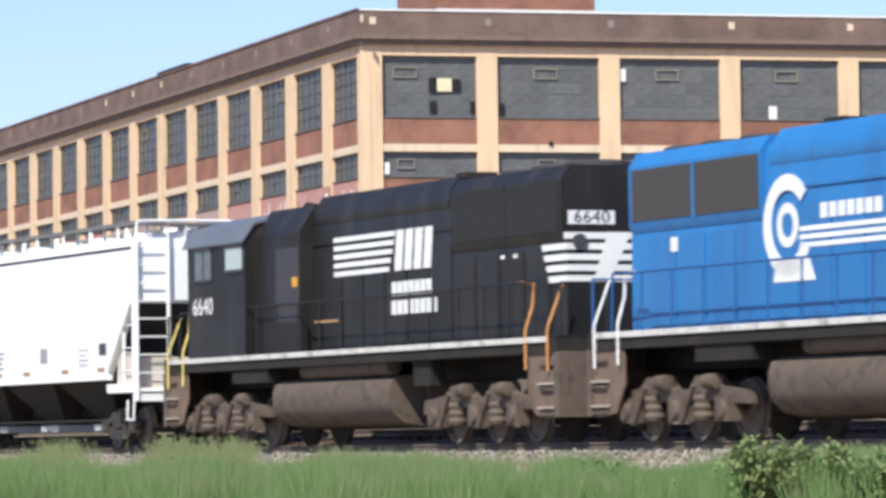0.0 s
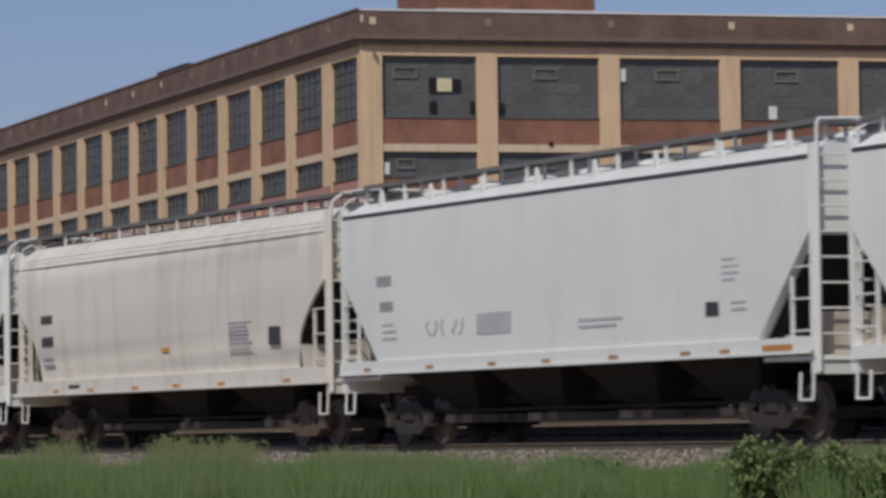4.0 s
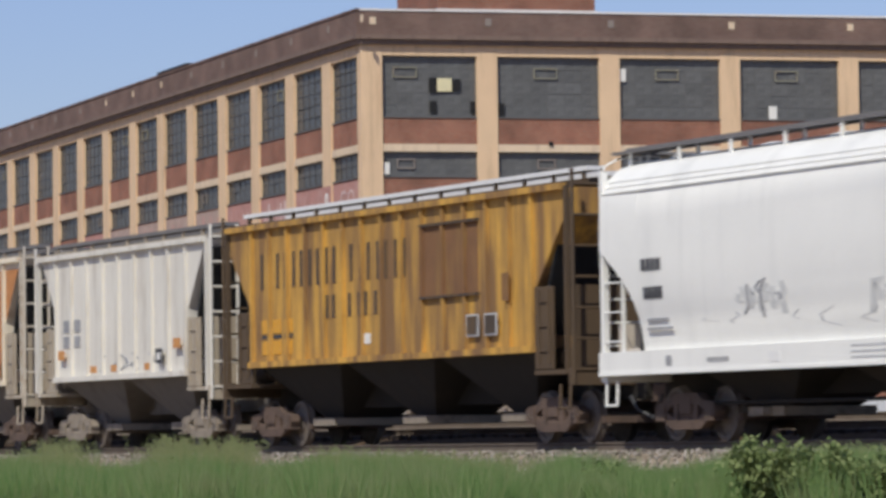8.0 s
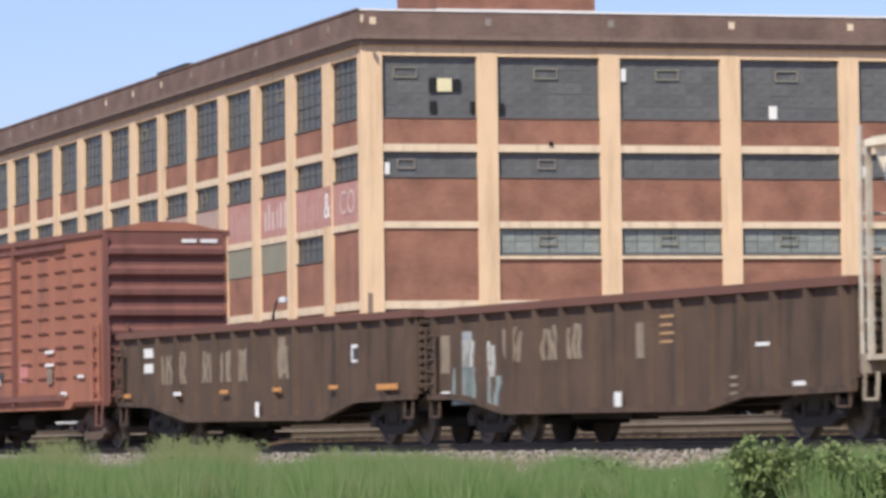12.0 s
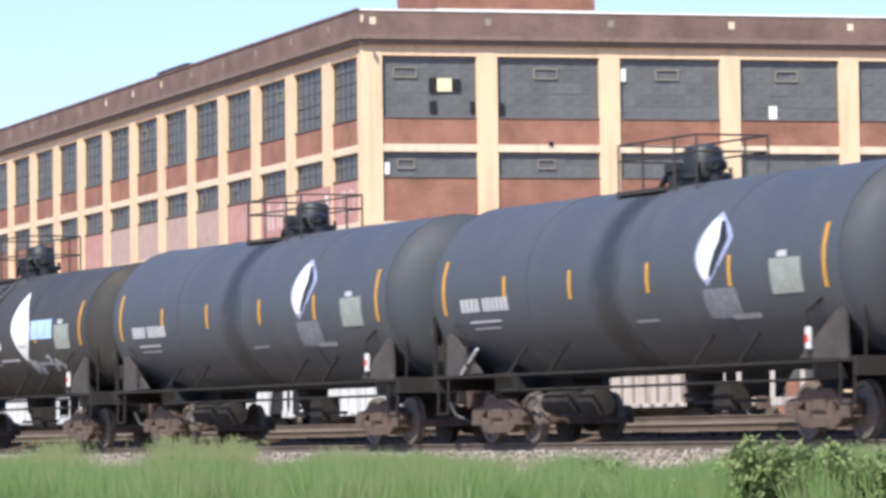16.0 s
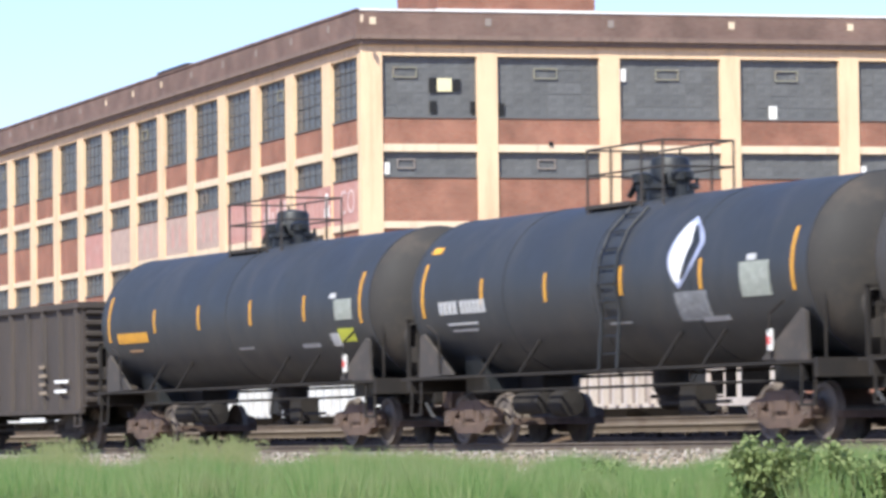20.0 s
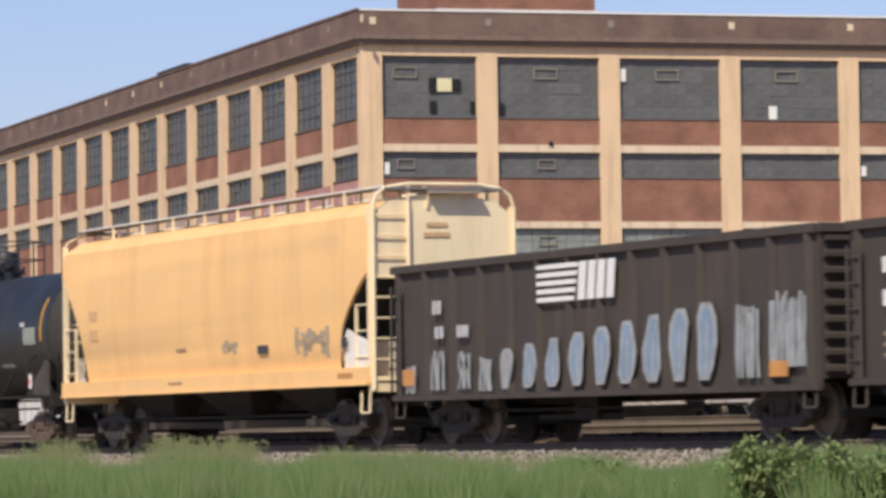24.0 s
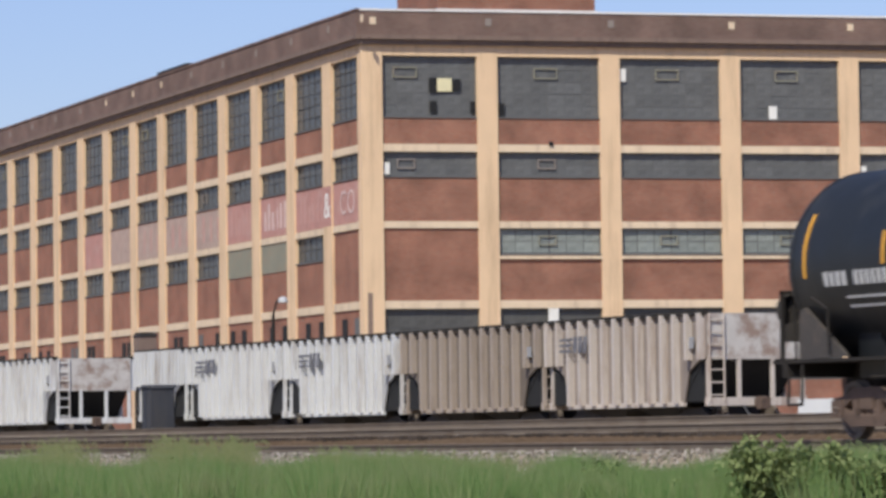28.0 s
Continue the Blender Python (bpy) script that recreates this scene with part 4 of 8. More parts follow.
            part("stirrup_step", Form().path([(x - g * 0.1, h * 1.5, 1.05), (x - g * 0.1, h * 1.52, 0.62), (x - g * 0.52, h * 1.52, 0.62), (x - g * 0.52, h * 1.5, 1.05)], 0.025), end_paint, car)
        ladder(car, "end_ladder", (x + g * 0.06, -1.48, 1.05), (x + g * 0.06, -1.48, 4.62), (0, 0.74, 0), 9, end_paint, 0.02, stile=0.045)
        if far_ladder:
            ladder(car, "end_ladder", (x + g * 0.06, 1.48, 1.05), (x + g * 0.06, 1.48, 4.62), (0, -0.74, 0), 9, end_paint, 0.02, stile=0.045)
        # the ladder's top bends over the roof as a grab hoop
        bend = ((1.48, 4.6), (1.42, 4.8), (1.22, 4.94), (0.74, 5.02)) if bulge else ((1.48, 4.6), (1.47, 4.93), (1.43, 4.98), (0.74, 5.0))
        if g < 0:
            bend = ((1.48, 4.6), (1.4, 4.72), (1.15, 4.84), (0.74, 4.9))
        part("grab_hoop", Form().path([(x + g * 0.06, -y, z) for y, z in bend] + [(x + g * 0.06, y, z) for y, z in reversed(bend)], (0.036 if bulge else 0.028) if g > 0 else 0.018, 8), end_paint, car)
        part("hoop_stay", Form().tube((x + g * 0.06, -0.74, 4.6), (x + g * 0.06, -0.74, 5.02), 0.03).tube((x + g * 0.06, -0.3, 5.02), (x - g * 0.4, -0.3, 4.9), 0.025), end_paint, car)
        part("crossover_board", Form().box(*sorted((x - g * 0.45, x + g * 0.12)), -1.25, 1.25, 4.9, 4.95), roof_mat, car)
        part("end_bracket", Form().plate([(x - g * 0.4, 4.55), (x + g * 0.04, 4.55), (x + g * 0.1, 4.9), (x - g * 0.44, 4.9)], -0.34, -0.3), end_paint, car)
        coupler(car, x, g)
    # roof: hatches and running boards
    zb = 4.94 if bulge else 4.98
    roof = part("running_board", Form().box(-half + 0.2, half - 0.2, -1.12, -0.72, zb + 0.02, zb + 0.05).box(-half + 0.2, half - 0.2, 0.72, 1.12, zb + 0.02, zb + 0.05), roof_mat, car)
    # with edge_mat only the near edge is pale; darker boards carry painted shade
    for yy in (-1.13, -0.72, 0.72, 1.13):
        part("board_edge", Form().box(-half + 0.2, half - 0.2, yy - 0.015, yy + 0.015, zb - (0.02 if not edge_mat else -0.03), zb + 0.06), (edge_mat if edge_mat and yy < -1 else roof_mat), roof)
    n = int(2 * half / 1.9)
    f = Form()
    for i in range(n + 1):
        x = -half + 0.3 + (2 * half - 0.6) * i / n
        for y in (-1.1, -0.75, 0.75, 1.1):
            f.box(x - 0.028, x + 0.028, y - 0.03, y + 0.02, 4.6, zb + 0.04)
    tagged(part("board_bracket", f, end_paint, roof), kind="stuff")
    hatch = Form().lathe([(4.72, 0.36), (4.86, 0.36), (4.9, 0.2), (4.91, 0.02)], "z", 12).mesh("roof_hatch", end_paint)
    catch = None if eave != "black" else Form().loft([[(-0.14, y, 4.45), (0.14, y, 4.45), (0.02, y, 4.86), (-0.02, y, 4.86)] for y in (-1.2, -1.14)]).mesh("hatch_catch", end_paint)
    k = 8
    for i in range(k):
        x = -half + 1.3 + (2 * half - 2.6) * i / (k - 1)
        part("roof_hatch", hatch, None, car, m=pose(x, 0, 0))
        if catch:
            part("hatch_catch", catch, None, car, m=pose(x, -0.05, 0.03))
    t = truck_at or half - 2.25
    for x in (-t, t):
        freight_truck(car, x, truck_mat, s)
    CARS.append((car, s))
    return car


def hopper_a():
    c = covered_hopper("covered_hopper", "clean white four-bay covered hopper with black eave line", -36.6, -17.0, P_WHITE, None, "black", 4, TRUCK_DARK, bulge=False, outlet_mat=M_PALEGREY, shield=2.12)
    y = -1.575
    bars(c, M_BLACK, -7.7, 2.93, 4, 0.16, 0.2, 0.03, y); bars(c, M_BLACK, -7.6, 2.43, 4, 0.14, 0.2, 0.03, y)
    lines(c, M_GREY, -7.6, -6.7, 2.1, 2, 0.05, 0.1, y)
    mark(c, M_GREY, -6.3, -6.05, 2.65, 2.93, y); mark(c, M_GREY, -3.8, -3.3, 2.0, 2.3, y); mark(c, M_GREY, 3.45, 3.95, 1.98, 2.32, y)
    lines(c, M_GREY, 0.05, 0.75, 2.25, 4, 0.05, 0.07, y); lines(c, M_PALEGREY, -1.4, -0.7, 2.05, 1, 0.04, 0.1, y); lines(c, M_PALEGREY, 6.2, 6.9, 2.2, 4, 0.04, 0.07, y)
    mark(c, M_BLACK, 7.6, 8.05, 2.08, 2.34, y)
    for x in (-7.7, -5.0, -2.3, 0.3, 2.4, 5.2, 7.7):
        mark(c, M_BROWN, x - 0.22, x + 0.22, 1.71, 1.8, y, "reflector")


def hopper_b():
    c = covered_hopper("covered_hopper", "white covered hopper with grey emblem and black eave line", -57.0, -37.8, P_WHITE_B, (1.34, 1.6), "black", 4, TRUCK_DARK, bulge=False)
    y = -1.575
    bars(c, M_GREY, -7.75, 3.0, 4, 0.15, 0.2, 0.03, y); bars(c, M_GREY, -7.6, 2.53, 4, 0.13, 0.18, 0.03, y); lines(c, M_PALEGREY, -7.5, -6.8, 2.25, 3, 0.05, 0.08, y)
    mark(c, M_PALEGREY, -3.1, -1.6, 1.98, 2.36, y, "emblem", "pale grey square emblem")
    spray(c, M_GREY, -5.5, -3.6, 2.0, 2.3, 5, y, 11, r=0.025)
    lines(c, M_PALEGREY, 1.2, 3.2, 2.08, 2, 0.05, 0.06, y); mark(c, M_BLACK, 6.0, 6.45, 2.02, 2.25, y); lines(c, M_PALEGREY, 6.6, 7.2, 2.9, 4, 0.04, 0.07, y)
    lines(c, M_PALEGREY, 6.9, 7.5, 2.2, 2, 0.04, 0.07, y)
    for x in (-8.2, -5.2, -2.4, -0.1, 2.6, 5.3, 6.7):
        mark(c, M_BROWN, x - 0.17, x + 0.17, 1.4, 1.47, -1.602, "reflector")
    mark(c, M_ORANGE, 8.0, 9.0, 1.4, 1.5, -1.602, "reflector")


def hopper_c():
    c = covered_hopper("covered_hopper", "dirty beige covered hopper with rust streaks along its sides", -77.05, -57.75, P_BEIGE, (1.22, 1.56), "ridges", 3, TRUCK_BROWN, bulge=True, rounded=True)
    bars(c, M_BLACK, -7.85, 2.88, 4, 0.17, 0.2, 0.04, -1.6); bars(c, M_BLACK, -7.85, 2.36, 4, 0.17, 0.22, 0.04, -1.585); lines(c, M_GREY, -7.8, -7.0, 2.05, 2, 0.05, 0.1, -1.56)
    lines(c, M_PALEGREY, 4.3, 5.7, 2.55, 8, 0.035, 0.045, -1.59); mark(c, M_BLACK, 6.6, 7.2, 2.05, 2.42, -1.59); mark(c, M_YELLOW, 0.2, 0.65, 2.05, 2.15, -1.56)
    for x in (-6.8, -4.4, -1.4, 1.2, 3.9, 7.6):
        mark(c, M_ORANGE, x - 0.2, x + 0.2, 1.27, 1.35, -1.602, "reflector")
    bars(c, M_BLACK, -5.9, 1.36, 6, 0.1, 0.09, 0.03, -1.602)
    part("brake_rod", Form().tube((-8.95, -1.42, 1.6), (-8.95, -1.42, 2.85), 0.04).box(-9.05, -8.85, -1.46, -1.38, 2.72, 2.92), TRUCK_BROWN, c, "rusty brake rod")
    part("equipment_box", Form().box(-9.5, -9.15, -1.4, -0.9, 1.31, 2.75), P_SHIELD, c, "dusty pale equipment box")


def hopper_e():
    c = covered_hopper("covered_hopper", "light grey covered hopper with sprayed scrawls along its side", -97.4, -78.1, P_GREY, (1.12, 1.52), "ridges", 3, TRUCK_BROWN, bulge=True, rounded=True, shield=2.0)
    bars(c, M_BLACK, -8.0, 2.85, 4, 0.15, 0.2, 0.04, -1.6); bars(c, M_BLACK, -7.95, 2.38, 4, 0.15, 0.2, 0.03, -1.58); lines(c, M_GREY, -7.85, -6.8, 2.0, 2, 0.05, 0.1, -1.56)
    spray(c, M_SMUDGE, -4.6, -2.9, 1.9, 2.6, 9, -1.585, 25, r=0.1, curved=True); spray(c, M_SMUDGE, -0.4, 5.9, 1.9, 2.5, 24, -1.585, 22, r=0.1, curved=True)
    spray(c, M_GREY, -4.5, -3.1, 1.95, 2.6, 4, -1.585, 26, r=0.04, label="dark grey sprayed stroke", curved=True, lift=0.006); spray(c, M_GREY, 0.6, 5.7, 2.0, 2.6, 11, -1.585, 27, r=0.04, label="dark grey sprayed stroke", curved=True, lift=0.006)
    spray(c, M_PALEGREY, -6.5, 6, 1.7, 2.2, 9, -1.56, 23, r=0.03, label="thin grey streaks", curved=True)
    mark(c, M_PALEGREY, 6.25, 7.3, 2.45, 2.78, -1.595, "panel"); mark(c, M_BLACK, 6.95, 7.4, 1.83, 2.15, -1.575)
    spray(c, M_BLUEPAINT, 7.3, 8.2, 2.0, 2.6, 4, -1.58, 24, r=0.04, curved=True)
    for x in (-3.3, 3.6):
        mark(c, M_WHITE, x - 0.2, x + 0.2, 1.24, 1.4, -1.602, "reflector")
    bars(c, M_GREY, -5.6, 1.28, 7, 0.08, 0.08, 0.03, -1.602); mark(c, M_GREY, -7.1, -6.9, 1.25, 1.42, -1.602); lines(c, M_PALEGREY, -0.8, 0.9, 1.42, 3, 0.03, 0.06, -1.602); bars(c, M_GREY, 6.6, 1.24, 1, 0.2, 0.15, 0.03, -1.602)


def hopper_cream():
    c = covered_hopper("covered_hopper", "cream-orange covered hopper with a pale end and small scrawls", -334.0, -315.8, P_CREAM, (1.15, 1.5), "plain", 3, TRUCK_DARK, bulge="eave", rounded=True, end_paint=P_CREAM_END, roof_mat=ROOFWALK, far_ladder=False, cuts=(3.9, 3.3), edge_mat=ROOFWHITE)
    bars(c, M_STRAW, -7.1, 2.85, 3, 0.12, 0.22, 0.06, -1.6); bars(c, M_STRAW, -7.1, 2.4, 3, 0.12, 0.25, 0.06, -1.585); lines(c, M_BROWN, -1.6, -0.8, 2.05, 1, 0.05, 0.1, -1.56)
    spray(c, M_SCRAWL, 1.2, 2.0, 1.88, 2.2, 5, -1.56, 31, r=0.1, curved=True); spray(c, M_SCRAWL, 5.3, 7.0, 1.72, 2.4, 11, -1.56, 32, r=0.1, label="grey sprayed scrawl", curved=True)
    spray(c, M_GREY, 5.4, 6.6, 1.9, 2.4, 3, -1.56, 33, r=0.045, label="dark grey sprayed stroke", curved=True, lift=0.006)
    mark(c, M_BLACK, 3.2, 3.75, 1.88, 2.05, -1.56); mark(c, M_BLACK, 7.7, 7.95, 1.9, 2.1, -1.56)
    lines(c, M_ORANGE, 7.6, 8.6, 1.3, 1, 0.1, 0.1, -1.602); lines(c, M_BROWN, -2, -1, 1.33, 1, 0.06, 0.1, -1.602)
    # number lines high on the end wall
    part("end_lettering", Form().box(9.11, 9.125, -0.35, 0.1, 4.2, 4.28).box(9.11, 9.125, -0.4, 0.15, 4.0, 4.09), M_STRAW, c)
    part("end_sheet", Form().prism([(-1.46, 3.2), (-1.53, 4.1), (-1.5, 4.44), (-1.1, 4.7), (-0.6, 4.8), (0, 4.85), (0.6, 4.8), (1.1, 4.7), (1.5, 4.44), (1.53, 4.1), (1.46, 3.2)], 9.0, 9.1), P_CREAM_END, c, "pale cream end wall")
    part("crossover_step", Form().plate([(9.1, 4.84), (9.36, 4.84), (9.36, 4.88), (9.1, 4.88)], -0.35, 0.75), P_TAN, c, "brown crossover step")
    part("end_channel", Form().box(9.1, 9.16, -0.92, -0.68, 1.3, 3.15), P_CREAM_END, c, "pale upright end channel")
    part("hoop_rail", Form().path([(9.16, 1.5, 3.3), (9.16, 1.5, 4.6)], 0.035), P_CREAM_END, c)
    part("end_shield", Form().plate([(7.75, 1.35), (9.05, 1.35), (9.05, 1.95), (7.85, 2.25), (7.72, 2.1)], -1.5, -1.46), P_ENDWHITE, c, "white end shield plate")


# ---- ribbed hoppers ----
def ribbed_hopper(name, label, s0, s1, flat, paint, rib_count, bays, truck_mat, z0=1.62, top=4.35, cut=2.9, under=None, roof_mat=None, end_paint=None, truck_at=None, ladder_paint=None, ear=None):
    """Older covered hopper: flat sides stiffened by upright ribs, open ends with posts and slope sheets. flat: half length of the side's foot."""
    half, s = (s1 - s0) / 2, (s0 + s1) / 2
    car = thing(name, label, "freight car", group="cars of the train")
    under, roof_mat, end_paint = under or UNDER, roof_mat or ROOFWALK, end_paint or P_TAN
    outline = [(-flat, z0), (flat, z0), (flat, cut)] + ([(half - 0.25, ear)] if ear else []) + [(half - 0.25, top), (-half + 0.25, top)] + ([(-half + 0.25, ear)] if ear else []) + [(-flat, cut)]
    part("body", Form().plate(outline, -1.46, 1.46), paint, car)
    for g in (-1, 1):
        for i in range(rib_count):
            x = -flat + 0.06 + (2 * flat - 0.12) * i / (rib_count - 1)
            zt = top - 0.02
            part("rib", Form().box(x - 0.045, x + 0.045, *sorted((g * 1.46, g * 1.53)), z0 + 0.02, zt), paint, car)
        part("side_sill", Form().box(-flat - 0.02, flat + 0.02, *sorted((g * 1.46, g * 1.575)), z0 - 0.08, z0 + 0.04), paint, car)
        part("top_chord", Form().box(-half + 0.22, half - 0.22, *sorted((g * 1.44, g * 1.575)), top - 0.05, top + 0.06), paint, car)
    roof = part("roof", Form().prism([(-1.5, top + 0.04), (-1.48, top + 0.1), (-0.6, top + 0.2), (0.6, top + 0.2), (1.48, top + 0.1), (1.5, top + 0.04)], -half + 0.25, half - 0.25), end_paint, car)
    part("running_board", Form().box(-half + 0.1, half - 0.1, -1.1, -0.75, top + 0.28, top + 0.36).box(-half + 0.1, half - 0.1, 0.75, 1.1, top + 0.28, top + 0.36), roof_mat, roof)
    f = Form()
    n = int(2 * half / 1.25)
    for i in range(n + 1):
        x = -half + 0.3 + (2 * half - 0.6) * i / n
        for y in (-1.05, 1.05):
            f.box(x - 0.03, x + 0.03, y - 0.03, y + 0.03, top + 0.1, top + 0.3)
    tagged(part("board_bracket", f, end_paint, roof), kind="stuff")
    part("hatch_trough", Form().box(-half + 0.8, half - 0.8, -0.45, 0.45, top + 0.2, top + 0.32), roof_mat, roof)
    part("centre_sill", Form().box(-half - 0.5, half + 0.5, -0.3, 0.3, 0.74, 1.2), under, car)
    pitch = 2 * flat / bays
    for i in range(bays):
        x = -flat + pitch * (i + 0.5)
        bay = part("hopper_bay", Form().loft([[(x + a * pitch * 0.49, b * 1.4, z0) for a, b in ((-1, -1), (1, -1), (1, 1), (-1, 1))], [(x + a * 0.45, b * 0.6, 0.55) for a, b in ((-1, -1), (1, -1), (1, 1), (-1, 1))]]), under, car)
        part("outlet_gate", Form().box(x - 0.55, x + 0.55, -0.85, 0.85, 0.4, 0.55), TRUCK_TAN, bay)
    for g in (-1, 1):
        e = g * (half + 0.1)
        # near-black colour stands for the shade under the slope
        part("slope_sheet", Form().plate([(g * (half - 0.4), top - 0.1), (g * flat, 2.0), (g * flat, 1.9), (g * (half - 0.32), top - 0.16)], -1.38, 1.38), DARK, car, "end slope sheet with shade as its colour")
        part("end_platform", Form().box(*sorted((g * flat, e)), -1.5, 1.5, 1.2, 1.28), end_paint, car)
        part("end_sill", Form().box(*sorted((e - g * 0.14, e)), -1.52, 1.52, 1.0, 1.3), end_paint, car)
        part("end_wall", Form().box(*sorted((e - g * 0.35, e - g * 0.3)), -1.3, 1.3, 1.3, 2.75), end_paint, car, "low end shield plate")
        part("corner_panel", Form().box(*sorted((g * flat, g * (flat + 0.75))), -1.48, -1.44, 1.3, 2.75), end_paint, car)
        for h in (-1, 1):
            for px in (half - 0.15,):
                part("end_post", Form().box(*sorted((g * px - 0.035, g * px + 0.035)), *sorted((h * 1.43, h * 1.52)), 1.2, top + 0.02), ladder_paint or end_paint, car)
            part("stirrup_step", Form().path([(e - g * 0.1, h * 1.5, 1.02), (e - g * 0.1, h * 1.52, 0.6), (e - g * 0.5, h * 1.52, 0.6), (e - g * 0.5, h * 1.5, 1.02)], 0.028), end_paint, car)
        ladder(car, "side_ladder", (g * (flat + 0.2), -1.5, 1.4), (g * (flat + 0.2), -1.5, 2.7), (g * 0.42, 0, 0), 3, end_paint, 0.016)
        ladder(car, "end_ladder", (e, -1.48, 1.0), (e, -1.48, top + 0.3), (0, 0.6, 0), 7, ladder_paint or end_paint, 0.027)
        ladder(car, "end_ladder", (e, 1.48, 1.0), (e, 1.48, top + 0.3), (0, -0.6, 0), 7, ladder_paint or end_paint, 0.027)
        part("brake_cylinder", Form().lathe([(g * (flat + 0.5) - 0.35, 0.02), (g * (flat + 0.5) - 0.33, 0.17), (g * (flat + 0.5) + 0.33, 0.17), (g * (flat + 0.5) + 0.35, 0.02)], "x", 12, (0, -0.9, 1.5)), end_paint, car)
        coupler(car, e, g)
        freight_truck(car, g * (truck_at or half - 1.6), truck_mat, s)
    CARS.append((car, s))
    return car


def hopper_yellow():
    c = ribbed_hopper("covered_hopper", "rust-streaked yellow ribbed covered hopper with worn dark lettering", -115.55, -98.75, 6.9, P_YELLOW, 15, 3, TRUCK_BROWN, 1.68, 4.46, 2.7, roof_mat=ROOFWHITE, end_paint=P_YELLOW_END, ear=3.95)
    y = -1.47
    f = Form()
    # nine tall worn letters, then four smaller ones below, as upright strokes
    for row, (x, z, n, w, h, gap) in enumerate(((-6.4, 3.18, 9, 0.56, 0.72, 0.31), (-2.9, 2.5, 4, 0.46, 0.46, 0.36))):
        for i in range(n):
            a = x + i * (w + gap)
            for b in (a, a + w * 0.72):
                part("letter_bar", Form().box(b, b + 0.14, y - 0.004, y + 0.01, z, z + h), M_WORN, c, "worn dark letter bar")
    patch = part("patch", Form().box(1.95, 4.45, -1.472, -1.46, 2.75, 4.05), M_RUSTPATCH, c, "square rust-brown patch")
    for i in range(15):
        x = -6.84 + 13.68 * i / 14
        if 1.95 < x < 4.45:
            part("patch_rib", Form().box(x - 0.05, x + 0.05, -1.536, -1.46, 2.75, 4.05), M_RUSTPATCH, patch)
    for za in (2.7, 4.05):
        part("patch_edge", Form().box(1.9, 4.5, -1.54, -1.46, za, za + 0.05), M_WORN, patch, "dark patch edge")
    mark(c, M_RUSTPATCH, 5.7, 5.98, 2.55, 3.05, -1.565); mark(c, M_WHITE, -1.1, -0.65, 1.95, 2.15, y)
    for x in (4.05, 4.85):
        mark(c, M_PALEGREY, x, x + 0.55, 1.95, 2.35, -1.535, "placard"); mark(c, M_WORN, x + 0.05, x + 0.5, 1.98, 2.32, -1.545, "placard")
    for i in range(3):
        for z in (2.28, 1.85):
            mark(c, M_YELLOW, -6.35 + i * 0.62, -5.95 + i * 0.62, z, z + 0.28, y)
        mark(c, M_BLACK, -6.35 + i * 0.62, -5.9 + i * 0.62, 2.18, 2.25, y)


def hopper_grey():
    c = ribbed_hopper("covered_hopper", "short weathered grey ribbed hopper with dusty tan ends", -127.9, -116.5, 4.35, P_OLDGREY, 9, 2, TRUCK_TAN, 1.6, 4.38, 2.95, under=P_BAY, truck_at=4.1, ladder_paint=P_OLDGREY)
    y = -1.47
    for x in (-3.85, -3.1):
        bars(c, M_GREY, x, 2.65, 1, 0.42, 0.28, 0.1, y); bars(c, M_GREY, x, 2.3, 1, 0.4, 0.26, 0.1, y)
    mark(c, M_ORANGE, -3.95, -3.55, 2.02, 2.24, -1.57); mark(c, M_ORANGE, 3.7, 4.1, 2.12, 2.34, -1.57); mark(c, M_BLACK, 2.6, 3.0, 1.82, 2.14, -1.57, "placard"); mark(c, M_WHITE, 2.7, 2.9, 1.9, 2.05, -1.576, "placard")
    spray(c, M_GREY, -1.5, 2.4, 1.72, 2.1, 5, y, 41, r=0.07)
    for x in (-2.0, -0.6, 1.6):
        mark(c, M_ORANGE, x, x + 0.4, 1.7, 1.85, y)


